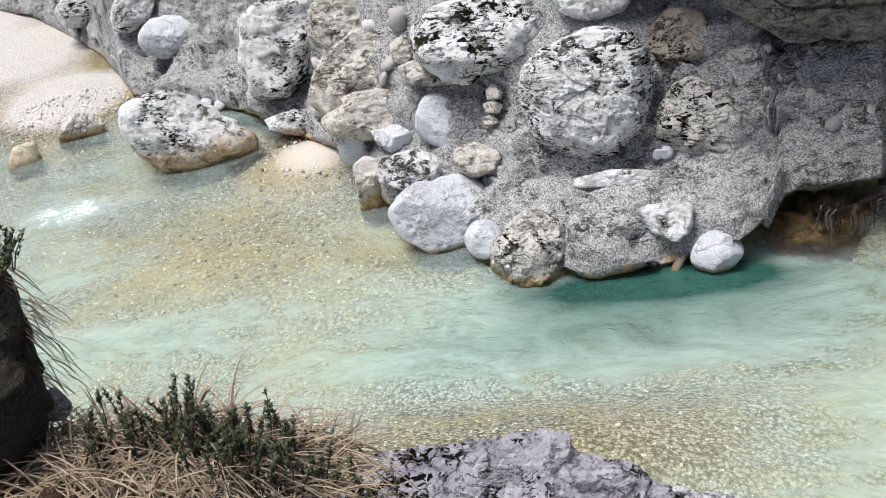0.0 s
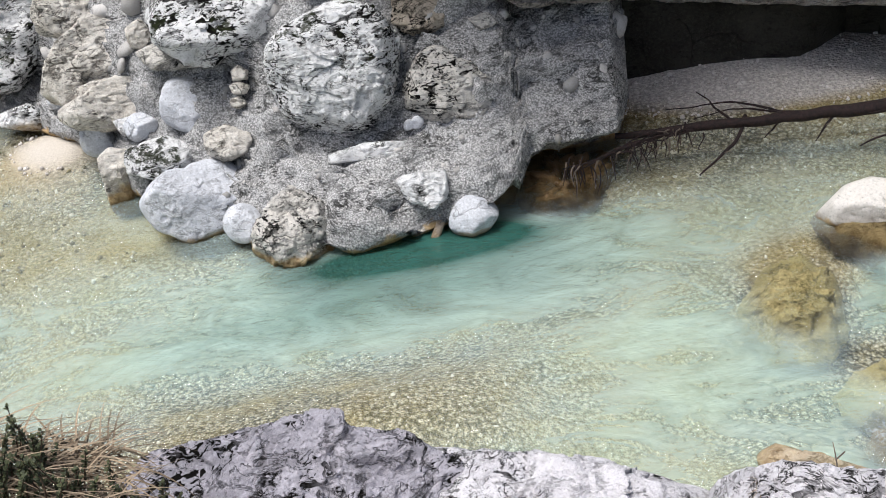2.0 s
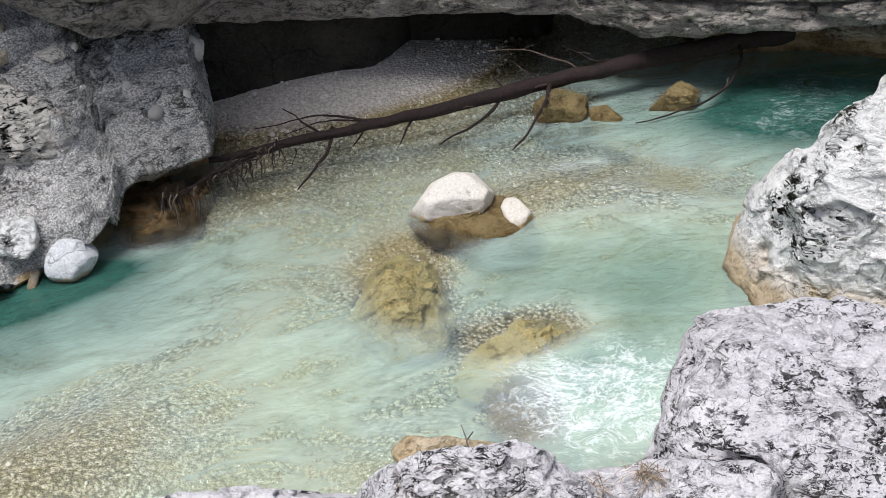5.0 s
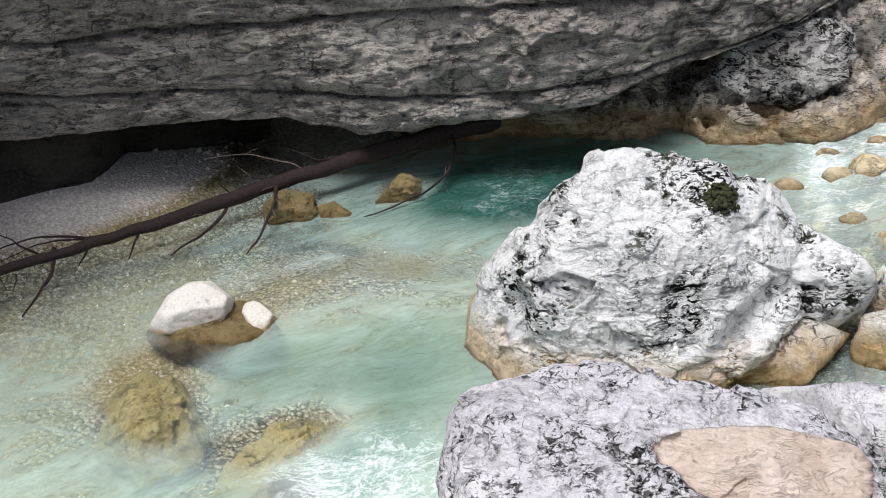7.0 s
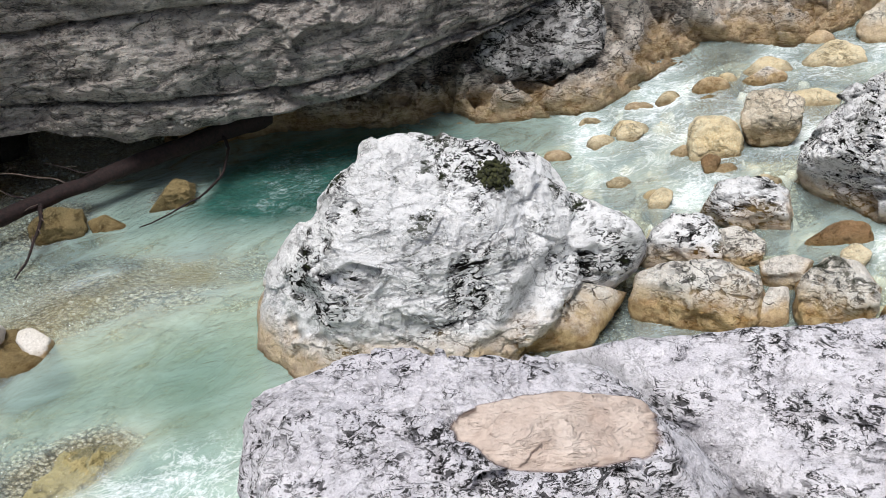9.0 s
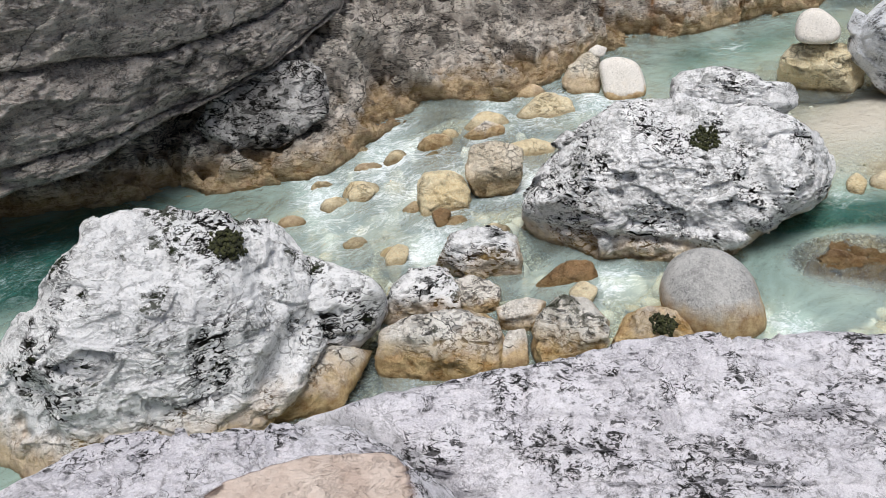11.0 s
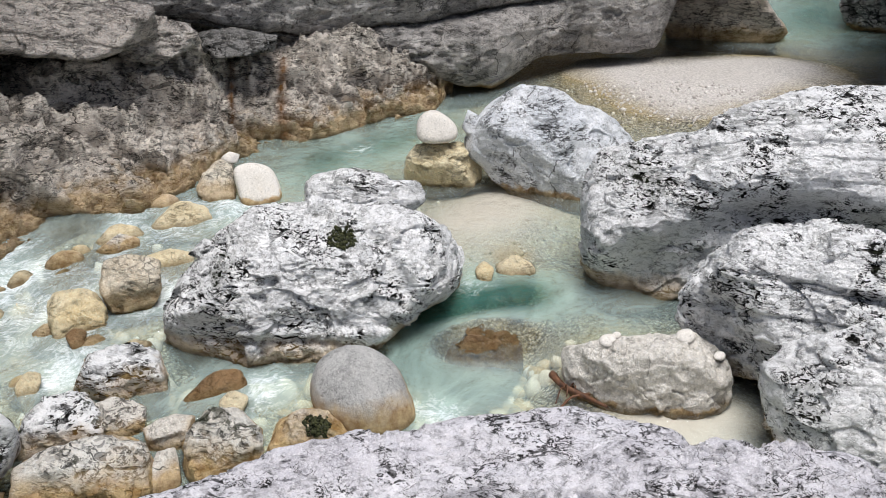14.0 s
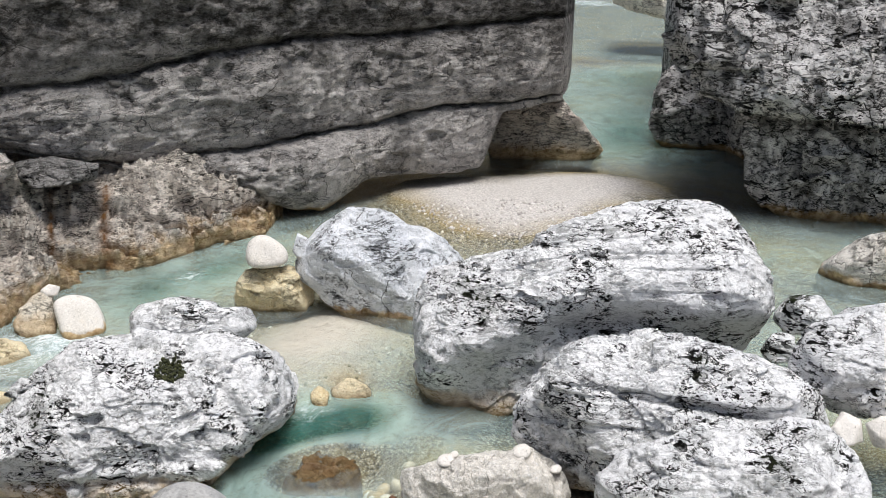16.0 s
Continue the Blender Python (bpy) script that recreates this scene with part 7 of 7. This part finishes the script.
def moss_on(host, at, wide, count, seed):
    """A cushion of small moss knobs seated on the host's surface nearest to a place."""
    co = np.array([v.co[:] for v in host.data.vertices])
    m = np.array(host.matrix_world)
    co = co @ m[:3, :3].T + m[:3, 3]
    rng = np.random.default_rng(seed)
    core = co[np.argmin(np.linalg.norm(co - at, axis=1))]
    far = np.linalg.norm(co - core, axis=1) * (1 + 0.5 * fbm(co * 9, 3, seed))
    near = co[far < wide]
    pick = near[rng.integers(0, len(near), count)] + rng.normal(size=(count, 3)) * 0.012
    v, f = ico(1)
    size = rng.uniform(0.008, 0.024, count)
    p = (v[None] * (1 + 0.25 * rng.normal(size=(count, len(v), 1)))) * size[:, None, None] + pick[:, None]
    faces = (f[None] + (np.arange(count) * len(v))[:, None, None]).reshape(-1, 3)
    tagged(new("moss_cushion", mesh_from("moss_cushion", p.reshape(-1, 3), faces, MOSS)), "dark green moss cushion growing on a white boulder", "moss", "moss cushions on the boulders", "stuff")


def tuft(at, count, seed):
    rng = random.Random(seed)
    pieces = []
    for k in range(count):
        p = Vector(at) + Vector((rng.gauss(0, 0.03), rng.gauss(0, 0.03), rng.uniform(-0.05, 0.0)))
        a = rng.uniform(0, 2 * math.pi)
        pieces.append(blade(p, Vector((math.cos(a), math.sin(a), rng.uniform(0.2, 1.0))).normalized(), rng.uniform(0.04, 0.1), 0.0015, rng.uniform(1, 2.5)))
    tagged(part("grass_tuft", join(pieces), STRAW), "small withered brown grass tuft in a rock crack", "grass tuft", "grass tufts on the rocks")


# ---- loose stones ----
def pebble_stuff(name, label, at, sizes, material, seed, level=1, flat=False):
    """Many small stones, each turned and flattened by chance."""
    v, f = ico(level)
    rng = np.random.default_rng(seed)
    n = len(at)
    turn = np.array([Euler(a).to_matrix() for a in rng.uniform(0, 6.28, (n, 3))])
    shape = rng.uniform(0.6, 1.25, (n, 1, 3)) * (1, 1, 0.75)
    bumpy = 1 + (0.2 if level < 2 else 0.09) * rng.normal(size=(n, len(v), 1))
    p = np.einsum("nij,nvj->nvi", turn, v[None] * bumpy * shape) * sizes[:, None, None] + at[:, None]
    faces = (f[None] + (np.arange(n) * len(v))[:, None, None]).reshape(-1, 3)
    me = mesh_from(name, p.reshape(-1, 3), faces, material, flat=flat)
    return tagged(new(name, me), label, "pebbles", kind="stuff")


def pebble_material(name, stops):
    m, t, b = nodes_for(name)
    g = t.nodes.new("ShaderNodeNewGeometry")
    n = noise_node(t, place(t), 60, 6, 0.7)
    col = ramp(t, g.outputs["Random Per Island"], stops)
    col = mix(t, ramp(t, n, grey(0.3, 0.55, 0.5, 0.0)), col, (0.2, 0.17, 0.12))
    t.links.new(col, b.inputs["Base Color"])
    b.inputs["Roughness"].default_value = 0.75
    return m


def scatter_stones():
    rng = np.random.default_rng(5)
    n = 90000
    r, a = np.sqrt(rng.uniform(6**2, 24**2, n)), np.radians(rng.uniform(-26, 124, n))
    x, y = r * np.sin(a), r * np.cos(a)
    bed, level = bed_height(x, y), water_level(x, y)
    depth = level - bed
    patch = fbm(np.stack([x, y, 0 * x], 1) * 0.6, 3, 44)
    keep = (depth < 0.3 + 0.2 * patch) & (depth > -0.9) & (rng.random(n) < 0.44) & (hump(x, y, SAND) < 0.5)
    x, y, bed, depth = x[keep], y[keep], bed[keep], depth[keep]
    size = (0.011 + 0.024 * rng.random(len(x)) ** 2.5) * np.clip(np.hypot(x, y) / 11, 0.8, 1.5)
    wet = pebble_material("stream_pebbles", [(0.0, (0.1, 0.085, 0.04)), (0.35, (0.42, 0.37, 0.22)), (0.75, (0.68, 0.62, 0.48)), (1.0, (0.88, 0.85, 0.76))])
    dry = pebble_material("beach_pebbles", [(0.0, (0.4, 0.37, 0.34)), (0.5, (0.68, 0.64, 0.6)), (1.0, (0.85, 0.82, 0.79))])
    under = depth > 0.02
    for mask, name, label, mat in ((under, "bed_pebbles", "beige and ochre pebbles on the stream bed", wet), (~under, "beach_pebbles", "pale dry pebbles on the gravel beaches", dry)):
        pebble_stuff(name, label, np.stack([x[mask], y[mask], bed[mask] + size[mask] * 0.2], 1), size[mask], mat, 6)
    # larger stones lying in the cascade
    n = 900
    x, y = rng.uniform(8, 20, n), rng.uniform(-5, 4.5, n)
    s = (x - 6) * 0.6 + (6 - y) * 0.8
    depth = water_level(x, y) - bed_height(x, y)
    keep = (s > 5.5) & (s < 10.5) & (depth > 0) & (x < 15.5) & (y > -3)
    x, y = x[keep][:230], y[keep][:230]
    near = [(cx + rx * rng.normal(), cy + ry * rng.normal()) for cx, cy, rx, ry, turn, count in COBBLES for k in range(count)]
    x, y = np.r_[x, [q[0] for q in near]], np.r_[y, [q[1] for q in near]]
    size = rng.uniform(0.06, 0.17, len(x))
    bed = bed_height(x, y)
    ochre = pebble_material("cascade_cobbles", [(0.0, (0.4, 0.27, 0.1)), (0.4, (0.58, 0.45, 0.25)), (0.7, (0.7, 0.62, 0.48)), (1.0, (0.82, 0.78, 0.7))])
    pebble_stuff("cascade_cobbles", "ochre and cream cobbles in the cascade", np.stack([x, y, bed + size * 0.35], 1), size, ochre, 7, 2)
    # broken angular rubble between the boulders of the bank
    co = np.array([v.co[:] for v in bpy.data.objects["bank"].data.vertices])
    co = co[(co[:, 2] > 0.9) & (co[:, 2] < 7) & (np.hypot(co[:, 0], co[:, 1]) < 22)]
    pick = co[rng.integers(0, len(co), 330)]
    size = 0.05 + 0.19 * rng.random(len(pick)) ** 2.2
    broken = pebble_material("bank_rubble", [(0.0, (0.26, 0.26, 0.26)), (0.5, (0.44, 0.43, 0.42)), (1.0, (0.62, 0.61, 0.6))])
    pebble_stuff("bank_rubble", "angular pale rubble between the bank boulders", pick - size[:, None] * (0, -0.1, 0.35), size * 0.8, broken, 9, 2)
    # stones cemented into the conglomerate bank
    co = np.array([v.co[:] for v in bpy.data.objects["bank"].data.vertices])
    co = co[(co[:, 2] > 0.3) & (co[:, 2] < 5)]
    pick = co[rng.integers(0, len(co), 1800)]
    size = 0.012 + 0.055 * rng.random(len(pick)) ** 3.5
    greyish = pebble_material("bank_pebbles", [(0.0, (0.2, 0.2, 0.19)), (0.5, (0.4, 0.39, 0.38)), (1.0, (0.62, 0.6, 0.58))])
    pebble_stuff("bank_pebbles", "grey pebbles cemented in the conglomerate bank", pick - (0, 0, 0.012), size, greyish, 8)


for k, (x_, y_, r_) in enumerate(RAPID_STONES):
    q_ = np.random.default_rng(300 + k).uniform(0.95, 1.45, 7)
    boulder("stone", "rounded ochre stone half under the white water", "stone", "ochre" if k % 3 else "cream_tan", pose(x_, y_, float(water_level(x_, y_)) - 0.6 * r_, -24, 1, math.degrees(math.atan2(-x_, y_))),
            [(-170 + 51 * i, r_ * float(q_[i])) for i in range(7)],
            front=0.8 * r_, back=0.8 * r_, seed=300 + k, detail=4, smoothness=1.0, rough=1.7, free=True, full=2.3, lean=40, group="ochre stones in the rapid")
fallen_log()
driftwood()
grass_clump()
E = Vector((*GRASS_ALONG, 0))
for k, (u, v, up, long, count) in enumerate(((-0.08, 0.12, 0.02, 0.17, 14), (0.02, 0.1, 0.02, 0.17, 16), (0.1, 0.1, 0.0, 0.16, 16), (0.19, 0.08, -0.02, 0.15, 16), (0.28, 0.06, -0.05, 0.14, 16), (0.36, 0.04, -0.08, 0.13, 14), (0.44, 0.02, -0.13, 0.12, 14), (0.53, 0.0, -0.2, 0.12, 12), (0.6, -0.01, -0.26, 0.11, 12), (0.22, 0.0, 0.02, 0.15, 14), (0.36, -0.04, -0.04, 0.13, 14))):
    heather(Vector(GRASS_AT) + E * (u + 0.07) + Vector((-E.y, E.x, 0)) * v + Vector((0, 0, up)), count, 0.045, long, 30 + k, E * 0.15)
heather(Vector(STUMP_TOP) + E * -0.03 + Vector((0, 0, -0.02)), 22, 0.035, 0.12, 50, E * 0.5)
moss_on(MOSSY_BOULDER, (11.61, -1.03, 1.62), 0.17, 420, 1)
moss_on(HUGE_BOULDER, (8.55, 3.22, 1.93), 0.17, 420, 2)
moss_on(MOSSY_STONE, (9.06, -0.52, 0.8), 0.12, 220, 3)
for k, at_ in enumerate(TUFTS):
    tuft(at_, 90, k)
shoot = new("twig_shoot", None)
tagged(shoot, "thin bare twig growing from the near rocks", "twig")
part("stem", tube(bend(SHOOT, 8, 0.01, 1), [0.004 - 0.0003 * i for i in range(8)], 5), TWIG, shoot)
part("stem", tube(bend((SHOOT[1], tuple(Vector(SHOOT[1]) + Vector((0.03, -0.02, 0.05)))), 5, 0.01, 2), [0.003] * 5, 5), TWIG, shoot)
scatter_stones()
